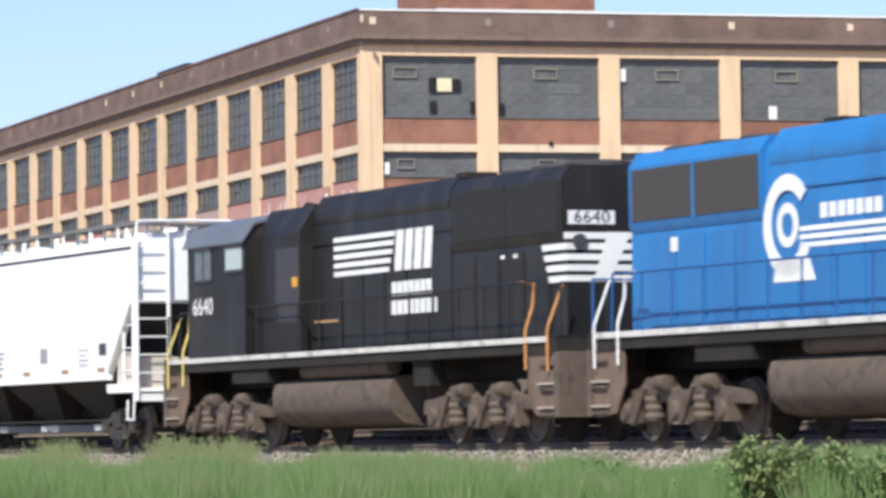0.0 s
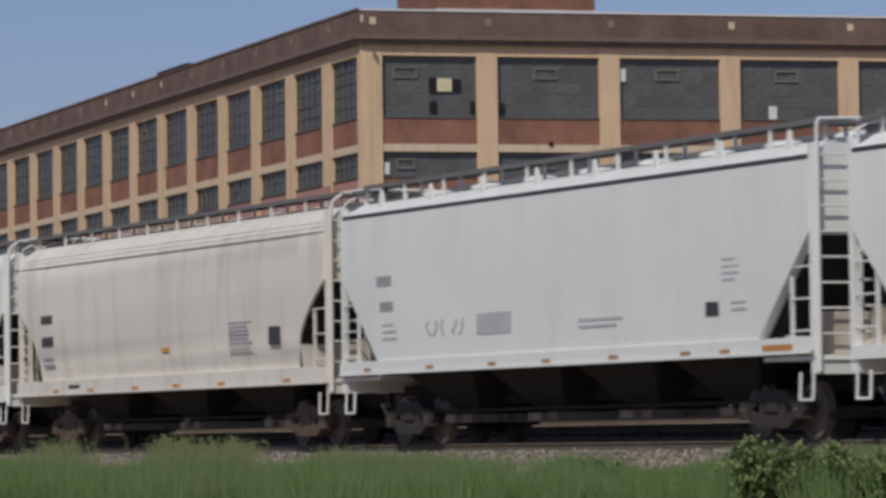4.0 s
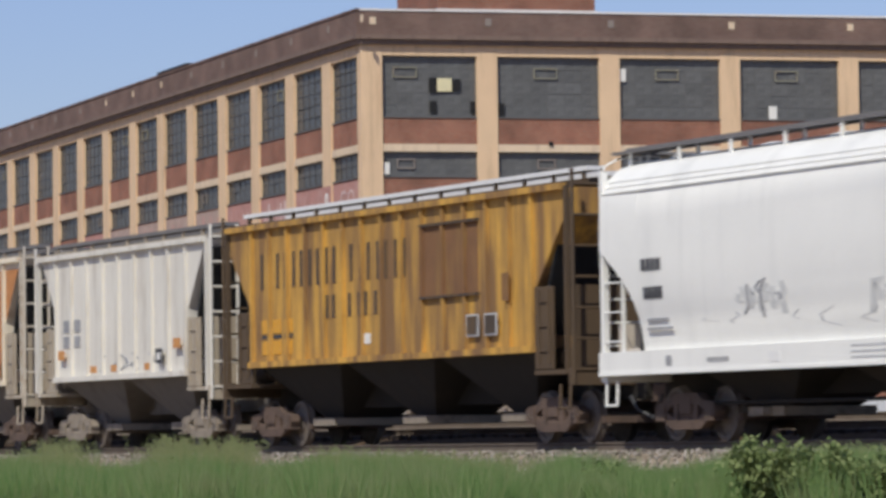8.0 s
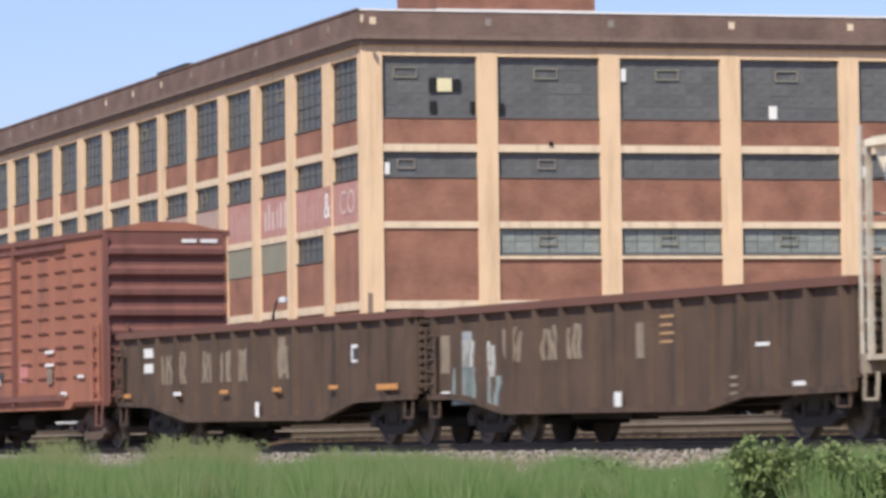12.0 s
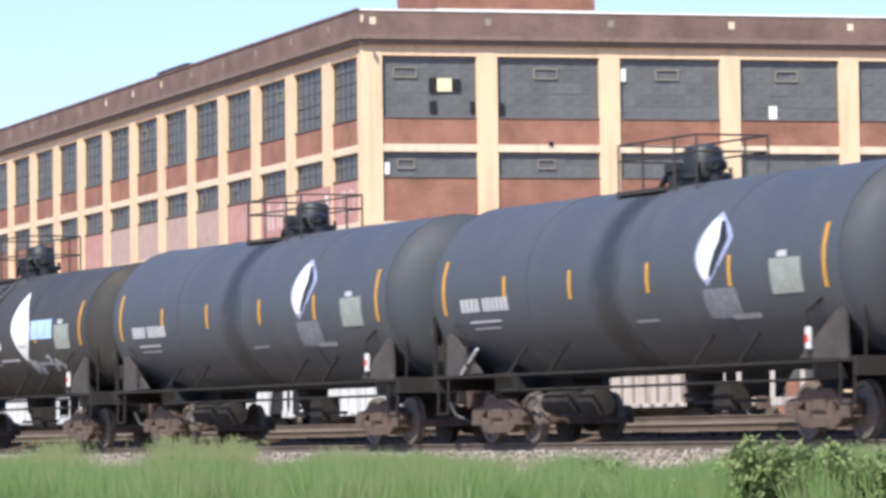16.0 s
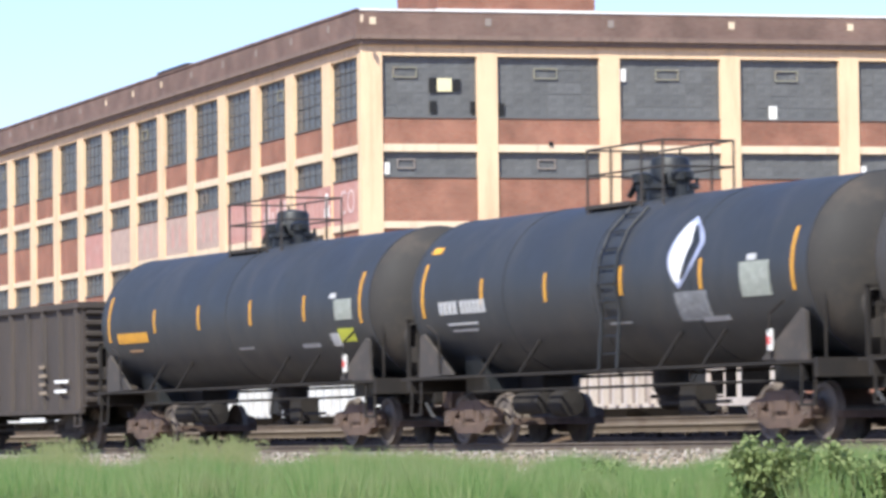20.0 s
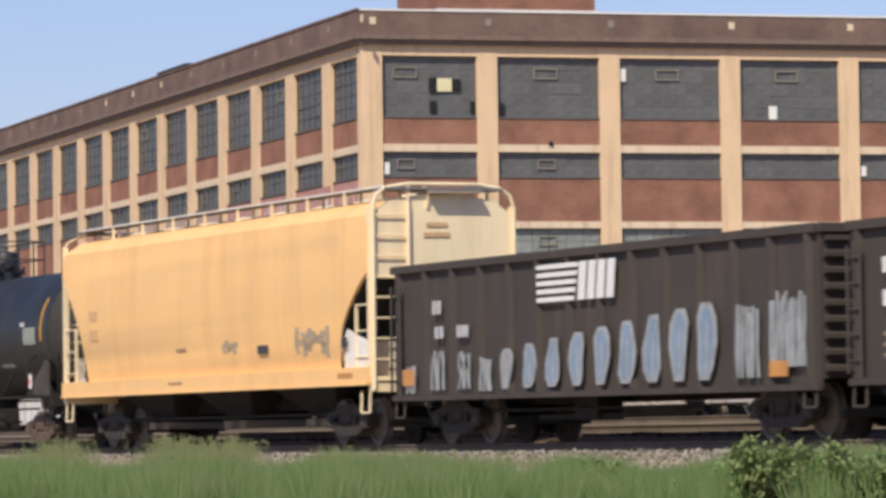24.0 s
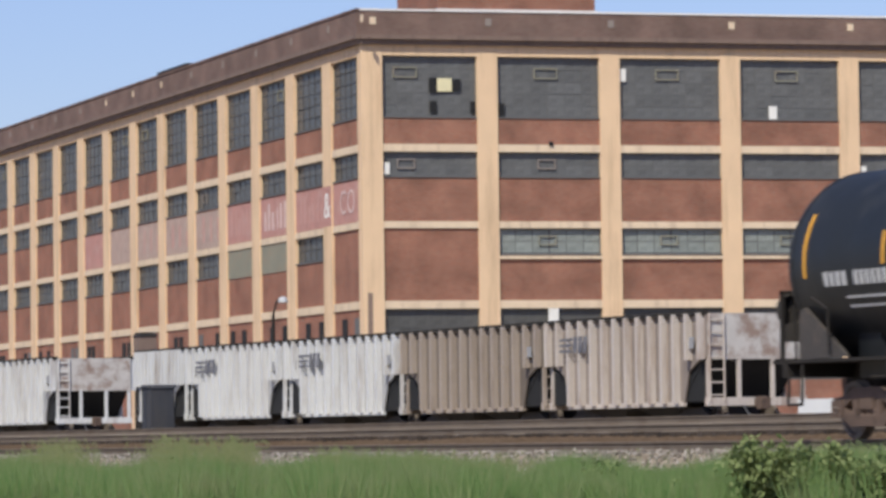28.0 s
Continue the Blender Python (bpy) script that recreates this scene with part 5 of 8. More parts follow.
def hopper_rusty():
    c = ribbed_hopper("covered_hopper", "short ribbed hopper with peeling white paint over orange rust", -140.35, -128.95, 4.3, P_RUSTY, 9, 2, TRUCK_BROWN, 1.6, 4.48, 3.0, under=P_BAY, truck_at=4.1, ladder_paint=P_ENDPALE)
    y = -1.47
    for x in (-3.8, -3.0):
        bars(c, M_PALEGREY, x, 2.3, 1, 0.5, 0.85, 0.1, y); bars(c, M_BLACK, x + 0.08, 2.82, 3, 0.08, 0.24, 0.05, y - 0.006); bars(c, M_BLACK, x + 0.08, 2.48, 3, 0.08, 0.24, 0.05, y - 0.006)
    for x in (-3.9, -3.0):
        mark(c, M_PALEGREY, x - 0.05, x + 0.65, 1.68, 2.12, y); mark(c, M_BLUEPAINT, x + 0.05, x + 0.5, 1.76, 2.04, y - 0.006)
    mark(c, M_ORANGE, -3.9, -3.4, 2.1, 2.3, y); mark(c, M_ORANGE, 3.6, 4.1, 1.75, 2.2, -1.57)
    spray(c, M_BLACK, -1.3, 2.4, 1.7, 2.15, 10, y, 51, r=0.045); mark(c, M_BLACK, 2.6, 3.0, 1.8, 2.1, -1.57, "placard"); mark(c, M_WHITE, 2.68, 2.92, 1.88, 2.02, -1.576, "placard")
    # panels where the paint has peeled to rust, each with a ragged edge
    rng = random.Random(17)
    for x, za, zb in ((-3.7, 3.0, 4.25), (-2.68, 3.35, 4.2), (-1.62, 1.95, 3.1), (-0.55, 2.2, 3.0), (0.5, 2.1, 2.95), (1.55, 2.3, 2.9), (2.6, 2.0, 3.2), (3.68, 1.75, 4.2), (-3.0, 2.1, 2.5), (2.6, 3.75, 4.25), (0.5, 4.0, 4.27), (-1.62, 4.02, 4.27)):
        w = 0.43
        k = 12
        low = [(x - w + 2 * w * i / k, za + rng.uniform(-0.06, 0.06) + 0.1 * math.sin(x * 3 + i * 0.7)) for i in range(k + 1)]
        high = [(x + w - 2 * w * i / k, min(4.28, zb + rng.uniform(-0.07, 0.07) + 0.14 * math.sin(x * 5 + i * 0.9))) for i in range(k + 1)]
        part("rust_patch", Form().plate(low + high, -1.464, -1.45), M_RUST if za > 2.9 or x > 3 else M_RUSTPALE, c, "rust patch where paint has peeled")
    part("rust_patch", Form().plate([(4.32, 3.05), (5.3, 4.28), (4.34, 4.28)], -1.466, -1.45), M_RUST, c, "rusted end triangle of the side")
    part("emblem", Form().lathe([(-1.48, 0.02), (-1.475, 0.2), (-1.46, 0.2)], "y", 14, (-4.85, 0, 4.0)), M_GREY, c, "round dark emblem")


# ---- gondolas ----
def gondola(name, label, s0, s1, paint, outline, top, ribs, truck_mat, rim, floor=1.1):
    half, s = (s1 - s0) / 2, (s0 + s1) / 2
    car = thing(name, label, "freight car", group="cars of the train")
    low = lambda x: next((za + (zb - za) * (x - xa) / (xb - xa) for (xa, za), (xb, zb) in zip(outline, outline[1:]) if xa <= x <= xb), outline[0][1])
    for g in (-1, 1):
        part("side_wall", Form().plate([*outline, (half, top), (-half, top)], *sorted((g * 1.44, g * 1.48))), paint, car)
        for i in range(ribs):
            x = -half + 0.3 + (2 * half - 0.6) * i / (ribs - 1)
            part("rib", Form().loft([[(x - 0.1, g * 1.48, z), (x + 0.1, g * 1.48, z), (x + 0.06, g * 1.57, z), (x - 0.06, g * 1.57, z)] for z in (low(x) + 0.06, top - 0.05)]), paint, car)
        part("top_chord", Form().box(-half, half, *sorted((g * 1.38, g * 1.58)), top - 0.06, top + 0.08), rim, car, "rusted top rim")
        f = Form()
        for (xa, za), (xb, zb) in zip(outline, outline[1:]):
            f.plate([(xa, za - 0.03), (xb, zb - 0.03), (xb, zb + 0.07), (xa, za + 0.07)], *sorted((g * 1.46, g * 1.56)))
        part("side_sill", f, paint, car)
        # end with level ribs
        part("end_wall", Form().box(*sorted((g * (half - 0.06), g * half)), -1.44, 1.44, 0.95, top), paint, car)
        k = 9
        for i in range(k):
            z = 1.1 + (top - 1.25) * i / (k - 1)
            part("end_rib", Form().loft([[(g * half, y, z - 0.07), (g * half, y, z + 0.07), (g * (half + 0.1), y, z + 0.035), (g * (half + 0.1), y, z - 0.035)] for y in (-1.42, 1.42)]), paint, car)
        part("end_chord", Form().box(*sorted((g * (half - 0.08), g * (half + 0.12))), -1.5, 1.5, top - 0.06, top + 0.08), rim, car)
        if g < 0:
            ladder(car, "grab_iron_ladder", (g * (half - 0.5), -1.6, 1.0), (g * (half - 0.5), -1.6, top - 0.3), (g * 0.4, 0, 0), 5, paint, 0.02)
        if g < 0:
            ladder(car, "end_ladder", (g * (half + 0.14), -1.35, 0.95), (g * (half + 0.14), -1.35, top), (0, 0.45, 0), 6, paint, 0.022)
        part("stirrup_step", Form().path([(g * (half - 0.1), -1.5, 0.95), (g * (half - 0.1), -1.52, 0.5), (g * (half - 0.5), -1.52, 0.5), (g * (half - 0.5), -1.5, 0.95)], 0.024), paint, car)
        coupler(car, g * half, g)
        freight_truck(car, g * (half - 2.0), truck_mat, s)
    part("floor", Form().box(-half, half, -1.44, 1.44, floor - 0.08, floor), paint, car)
    part("centre_sill", Form().box(-half - 0.1, half + 0.1, -0.3, 0.3, 0.7, 1.02), UNDER, car)
    part("brake_rigging", Form().box(-3.2, 3.0, -0.9, -0.8, 0.42, 0.5).box(-1.5, -0.6, -1.0, -0.5, 0.4, 0.8).tube((-5, -1.0, 0.6), (5, -1.0, 0.6), 0.03), UNDER, car)
    CARS.append((car, s))
    return car


def gondola_one():
    h = 8.12
    c = gondola("gondola", "low brown rusted gondola with ribbed sides and worn lettering", -156.95, -140.7, P_GON, [(-h, 0.86), (-6.6, 0.84), (-4.7, 0.55), (3.2, 0.52), (4.6, 0.72), (h, 0.76)], 2.42, 15, TRUCK_DARK, P_GON_TOP)
    y = -1.485
    bars(c, M_WHITESPRAY, -6.65, 1.85, 1, 0.45, 0.2, 0.1, y); spray(c, M_PALESPRAY, -6.75, -6.15, 1.4, 1.95, 4, -1.492, 61, r=0.13); spray(c, M_TEALSPRAY, -6.95, -6.05, 0.72, 1.45, 5, -1.495, 66, r=0.14); spray(c, M_PALESPRAY, -5.55, -5.2, 1.2, 1.85, 2, -1.49, 62, r=0.06); spray(c, M_TEALSPRAY, -5.75, -5.05, 0.68, 1.25, 3, -1.492, 67, r=0.1)
    for k, x in enumerate((-4.8, -3.2, -2.2)):        # large worn letter shapes
        spray(c, M_FADED, x, x + 0.75, 1.45, 2.08, 3, y, 63 + k, "lettering", "faded tall letter", 0.07)
    lines(c, M_BROWN, 1.5, 2.1, 2.05, 4, 0.05, 0.09, y); bars(c, M_FADED, 0.6, 1.4, 1, 0.4, 0.6, 0.1, y); mark(c, M_WHITE, 4.9, 5.5, 1.5, 1.56, y); mark(c, M_WHITE, 6.3, 6.7, 0.85, 0.92, -1.57)
    lines(c, M_FADED, 4.0, 4.6, 1.0, 3, 0.05, 0.08, y); mark(c, M_WHITE, -0.1, 0.15, 0.6, 0.85, -1.57); mark(c, M_FADED, -7.6, -7.2, 1.3, 2.0, y); mark(c, M_WHITE, -7.6, -7.2, 0.93, 0.97, y)


def gondola_two():
    h = 8.3
    c = gondola("gondola", "brown gondola with sagging belly sill and orange reflectors", -174.2, -157.6, P_GON, [(-h, 0.95), (-6.2, 0.9), (-3.9, 0.56), (3.7, 0.53), (5.4, 0.85), (h, 0.88)], 2.45, 15, TRUCK_DARK, P_GON_TOP)
    y = -1.485
    for z in (1.95, 1.62):
        bars(c, M_WHITE, -6.7, z, 1, 0.55, 0.2, 0.1, y)
    for k, x in enumerate((-5.6, -4.7, -3.1, -2.0, -1.0, 1.2)):
        spray(c, M_FADED, x, x + 0.6, 1.35, 2.05, 3, y, 73 + k, "lettering", "faded tall letter", 0.06)
    bars(c, M_FADED, 1.3, 1.45, 1, 0.35, 0.75, 0.1, y); mark(c, M_WHITE, 5.15, 5.65, 1.6, 1.95, y, "placard"); mark(c, M_BLACK, 5.25, 5.55, 1.66, 1.88, -1.492, "placard")
    for x in (-7.6, -4.4, -1.6, 1.4, 4.4):
        mark(c, M_ORANGE if x not in (-4.4,) else M_WHITE, x - 0.22, x + 0.22, 1.1, 1.18, -1.575, "reflector")
    mark(c, M_ORANGE, 6.6, 7.6, 1.05, 1.16, -1.575, "reflector"); mark(c, M_WHITE, 0.2, 0.38, 0.6, 0.9, -1.575)


def horse_bars(c, x, z, stripes, blocks, h, y, mat):
    """Railway emblem as five level bars, the upper ones longer, and slanted blocks beside them."""
    for i in range(5):
        zz = z + h * i / 4.6
        part("emblem_stripe", Form().box(x, x + stripes * (0.9 + 0.025 * i), y - 0.006, y + 0.01, zz, zz + h * 0.125), mat, c, "white level emblem stripe")
    q = blocks / 4
    for i in range(4):
        a = x + stripes + i * q
        part("emblem_block", Form().plate([(a - 0.06 * q, z), (a + 0.7 * q, z), (a + 0.96 * q, z + h), (a + 0.2 * q, z + h)], y - 0.006, y + 0.01), mat, c, "white slanted emblem block")


def gondola_three():
    h = 8.05
    c = gondola("gondola", "tall faded-black gondola with pale striped emblem", -296.9, -280.8, P_BLACKGON, [(-h, 0.85), (h, 0.82)], 3.25, 14, TRUCK_DARK, P_BLACKGON)
    y = -1.575
    horse_bars(c, -2.1, 2.48, 1.6, 1.45, 0.64, y, M_WHITE)
    bars(c, M_WHITE, -6.9, 2.5, 2, 0.12, 0.24, 0.08, y); bars(c, M_WHITE, -6.9, 2.0, 2, 0.14, 0.24, 0.07, y); bars(c, M_WHITE, -5.7, 2.0, 3, 0.12, 0.24, 0.06, y)
    for x in (-6.9, -5.6, -4.6):
        lines(c, M_FADED, x, x + 0.4, 1.55, 3, 0.06, 0.1, y)
    spray(c, M_WHITESPRAY, 1.5, 2.2, 1.1, 1.7, 1, y, 71, r=0.04)
    lines(c, M_FADED, 5.2, 5.7, 1.85, 4, 0.08, 0.12, y); lines(c, M_WHITE, 6.3, 7.4, 1.5, 2, 0.07, 0.15, y); bars(c, M_WHITE, 3.7, 0.62, 6, 0.22, 0.1, 0.09, -1.55)


def gondola_four():
    h = 8.4
    c = gondola("gondola", "tall black gondola with blue and white sprayed lettering", -314.7, -297.9, P_BLACKGON, [(-h, 0.85), (h, 0.8)], 3.28, 14, TRUCK_DARK, P_BLACKGON)
    y = -1.575
    horse_bars(c, -1.8, 2.46, 1.68, 1.5, 0.66, y, M_WHITE)
    rng = random.Random(81)
    # nine rounded sprayed letters, each a pale outline with a blue fill, growing along the car
    for i in range(9):
        x, h = -3.15 + i * 0.98, 0.72 + i * 0.07
        z0 = 0.97
        w = 0.25 + 0.012 * i

        def blob(k, dy):
            pts = []
            for q in range(12):
                ang = 2 * math.pi * q / 12
                wob = 1 + 0.22 * math.sin(3 * ang + i * 1.7) + rng.uniform(-0.06, 0.06)
                pts.append((x + w * k * math.cos(ang) * wob + 0.05 * math.sin(ang), z0 + h / 2 + h / 2 * (1 - (1 - k) * 0.4) * max(-0.97, min(1.0, 1.25 * math.sin(ang)))))
            return Form().plate(pts, y - dy, y + 0.01)
        g = part("graffiti", blob(1.0, 0.004), M_WHITESPRAY, c, "pale sprayed letter with blue fill")
        part("fill", blob(0.66, 0.008), M_BLUEPAINT if i > 0 else M_GREY, g)
        tagged(part("streak", Form().plate([(x - 0.03, z0 + 0.1), (x + 0.04, z0 + 0.08), (x + 0.09, z0 + h * 0.7), (x + 0.03, z0 + h * 0.75)], y - 0.011, y), M_WHITESPRAY, g), kind="stuff")
    for k, (xa, xb, za, zb, n) in enumerate(((-7.7, -7.2, 0.95, 1.5, 3), (-6.5, -5.9, 1.0, 1.75, 4), (-5.3, -4.7, 1.0, 1.7, 4), (-4.3, -3.8, 0.95, 1.6, 4), (5.7, 6.5, 1.0, 2.2, 7), (6.9, 8.1, 1.15, 2.35, 12))):
        spray(c, M_WHITESPRAY, xa, xb, za, zb, n, y, 82 + k, r=0.032)
    mark(c, M_ORANGE, 6.9, 7.5, 1.0, 1.25, -1.59); mark(c, M_ORANGE, -7.8, -7.3, 1.1, 1.4, -1.59); bars(c, M_PALEGREY, -6.4, 2.4, 2, 0.14, 0.25, 0.08, y); bars(c, M_PALEGREY, -6.3, 1.95, 2, 0.14, 0.22, 0.08, y); bars(c, M_PALEGREY, -5.3, 1.95, 3, 0.12, 0.22, 0.06, y)


# ---- boxcar ----
def boxcar():
    half, s = 7.8, -183.1
    c = thing("boxcar", "faded red boxcar with pressed ribs and a sliding door", "freight car", group="cars of the train")
    top = 4.8
    for g in (-1, 1):
        part("side_wall", Form().box(-half, half, *sorted((g * 1.42, g * 1.5)), 0.98, top), P_BOX, c)
        part("side_sill", Form().plate([(-5.6, 0.9), (5.6, 0.9), (5.9, 1.05), (half, 1.05), (half, 1.12), (-half, 1.12), (-half, 1.05), (-5.9, 1.05)], *sorted((g * 1.44, g * 1.54))), P_BOX, c)
        part("eave", Form().box(-half - 0.05, half + 0.05, *sorted((g * 1.4, g * 1.56)), top - 0.02, top + 0.1), P_BOXDARK, c)
        for i, xs in enumerate(((-7.35, -6.36, -5.08, -3.82, -2.55), (2.45, 3.7, 4.95, 6.2, 7.25))):
            for x in xs:
                w = 0.42 if abs(x) < 7 else 0.2
                me = Form().loft([[(-w, g * 1.5, -0.05), (w, g * 1.5, -0.05), (w, g * 1.5, 0.05), (-w, g * 1.5, 0.05)], [(-w * 0.85, g * 1.55, -0.01), (w * 0.85, g * 1.55, -0.01), (w * 0.85, g * 1.55, 0.035), (-w * 0.85, g * 1.55, 0.035)]]).mesh("pressed_rib", P_BOXMID)
                for j in range(9):
                    part("pressed_rib", me, None, c, m=pose(x, 0, 1.64 + j * 0.348))
        door = part("sliding_door", Form().box(-1.62, 1.62, *sorted((g * 1.5, g * 1.57)), 1.2, 4.56), P_BOX, c, "red ribbed sliding door")
        for j in range(9):
            z = 1.66 + j * 0.333
            part("door_rib", Form().loft([[(x, g * 1.57, z - 0.05), (x, g * 1.57, z + 0.05), (x, g * 1.61, z + 0.02), (x, g * 1.61, z - 0.02)] for x in (-1.5, 1.5)]), P_BOXMID if j % 3 == 0 else P_BOX, door)
        for x in (-1.66, 1.66):
            part("door_post", Form().box(x - 0.06, x + 0.06, *sorted((g * 1.5, g * 1.62)), 1.0, top), P_BOXDARK, c)
        part("door_track", Form().box(-1.8, 5.3, *sorted((g * 1.5, g * 1.64)), 1.1, 1.24), P_BOXDARK, c)
        part("upper_track", Form().box(-1.8, 5.3, *sorted((g * 1.5, g * 1.6)), 4.58, 4.68), P_BOXDARK, c)
        part("lock_bar", Form().tube((-1.3, g * 1.64, 1.3), (-1.3, g * 1.64, 4.3), 0.025).box(-1.36, -0.9, *sorted((g * 1.57, g * 1.66)), 1.55, 1.75), TRUCK_BROWN, door)
        # corrugated end
        part("end_wall", Form().box(*sorted((g * (half - 0.06), g * half)), -1.42, 1.42, 0.95, top + 0.1), P_BOXDARK, c)
        part("gable", Form().loft([[(x, -1.45, top + 0.08), (x, 1.45, top + 0.08), (x, 0.5, top + 0.28), (x, -0.5, top + 0.28)] for x in sorted((g * (half - 0.06), g * (half + 0.02)))]), P_BOX, c)
        for j in range(8):
            z = 1.2 + j * 0.46
            part("end_rib", Form().loft([[(g * half, y, z - 0.15), (g * half, y, z + 0.15), (g * (half + 0.11), y, z + 0.06), (g * (half + 0.11), y, z - 0.06)] for y in (-1.38, 1.38)]), P_BOXDARK, c)
        part("corner_post", Form().box(*sorted((g * (half - 0.02), g * (half + 0.1))), -1.5, -1.38, 0.95, top), P_BOXDARK, c)
        ladder(c, "side_ladder", (g * (half - 0.55), -1.56, 1.1), (g * (half - 0.55), -1.56, 2.8), (g * 0.45, 0, 0), 5, P_BOX, 0.022)
        ladder(c, "end_ladder", (g * (half + 0.16), -1.4, 1.0), (g * (half + 0.16), -1.4, 2.8), (0, 0.45, 0), 5, P_BOXDARK, 0.022)
        part("stirrup_step", Form().path([(g * (half - 0.1), -1.48, 0.98), (g * (half - 0.1), -1.5, 0.5), (g * (half - 0.5), -1.5, 0.5), (g * (half - 0.5), -1.48, 0.98)], 0.026), P_BOXDARK, c)
        coupler(c, g * (half + 0.2), g)
        freight_truck(c, g * 5.95, TRUCK_BROWN, s)
    roof = part("roof", Form().prism([(-1.5, top + 0.06), (-1.5, top + 0.1), (0, top + 0.3), (1.5, top + 0.1), (1.5, top + 0.06)], -half, half), P_BOXDARK, c)
    for i in range(13):
        x = -half + 0.6 + i * (2 * half - 1.2) / 12
        part("roof_rib", Form().loft([[(x + d, -1.48, top + 0.1), (x + d, 0, top + 0.33), (x + d, 1.48, top + 0.1), (x + d, 0, top + 0.25)] for d in (-0.05, 0.05)]), P_BOXDARK, roof)
    part("floor", Form().box(-half, half, -1.42, 1.42, 0.95, 1.1), P_BOXDARK, c)
    part("centre_sill", Form().box(-half - 0.3, half + 0.3, -0.3, 0.3, 0.65, 0.97), UNDER, c)
    part("brake_gear", Form().box(-2.4, -1.2, -1.1, -0.5, 0.45, 0.9).tube((0.2, -0.8, 0.65), (1.4, -0.8, 0.65), 0.2, 12).box(-4, 4, -0.75, -0.69, 0.5, 0.56), UNDER, c)
    y = -1.555
    bars(c, M_WHITE, -6.95, 2.22, 3, 0.13, 0.22, 0.09, y); bars(c, M_WHITE, -5.6, 2.2, 4, 0.11, 0.22, 0.08, y)
    for x, n in ((-6.85, 2), (-5.4, 2), (-4.0, 1)):
        lines(c, M_WHITE, x, x + 0.5, 1.85 if n == 2 else 1.5, n, 0.06, 0.3, y)
    for z in (2.2, 1.9):
        mark(c, M_WHITE, 3.9, 4.5, z, z + 0.07, y)
    mark(c, M_FADED, 4.05, 4.4, 1.5, 1.85, y); mark(c, M_SALMON, 1.9, 2.45, 1.55, 2.05, -1.51, "panel", "faded pink paint patch"); mark(c, M_PALEGREY, -1.0, -0.4, 1.42, 1.75, -1.615, "placard"); mark(c, M_WHITE, 0.45, 0.7, 1.5, 1.72, -1.615, "placard"); mark(c, M_BLACK, -1.05, -0.75, 1.6, 1.8, -1.622, "placard"); mark(c, M_BLACK, 0.6, 0.95, 1.66, 1.82, -1.622, "placard")
    mark(c, M_WHITE, -1.95, -1.8, 2.75, 2.95, y); mark(c, M_WHITE, 6.2, 6.6, 1.6, 1.67, y); mark(c, M_WHITE, 5.0, 5.4, 1.2, 1.3, y)
    part("end_lettering", Form().box(7.82, 7.84, 0.4, 0.75, 4.62, 4.7).box(7.82, 7.84, 0.85, 1.25, 4.62, 4.7), M_WHITE, c)
    CARS.append((c, s))


M_WORN = material("worn_dark_lettering", (0.07, 0.05, 0.035), 0.75, vary=0.3, size=0.3, dirt=(0.22, 0.12, 0.03), dirt_amount=0.7, streak=True, dirt_size=0.2)
M_SALMON = material("faded_pink_paint", (0.52, 0.22, 0.2), 0.75, vary=0.2, size=0.4)


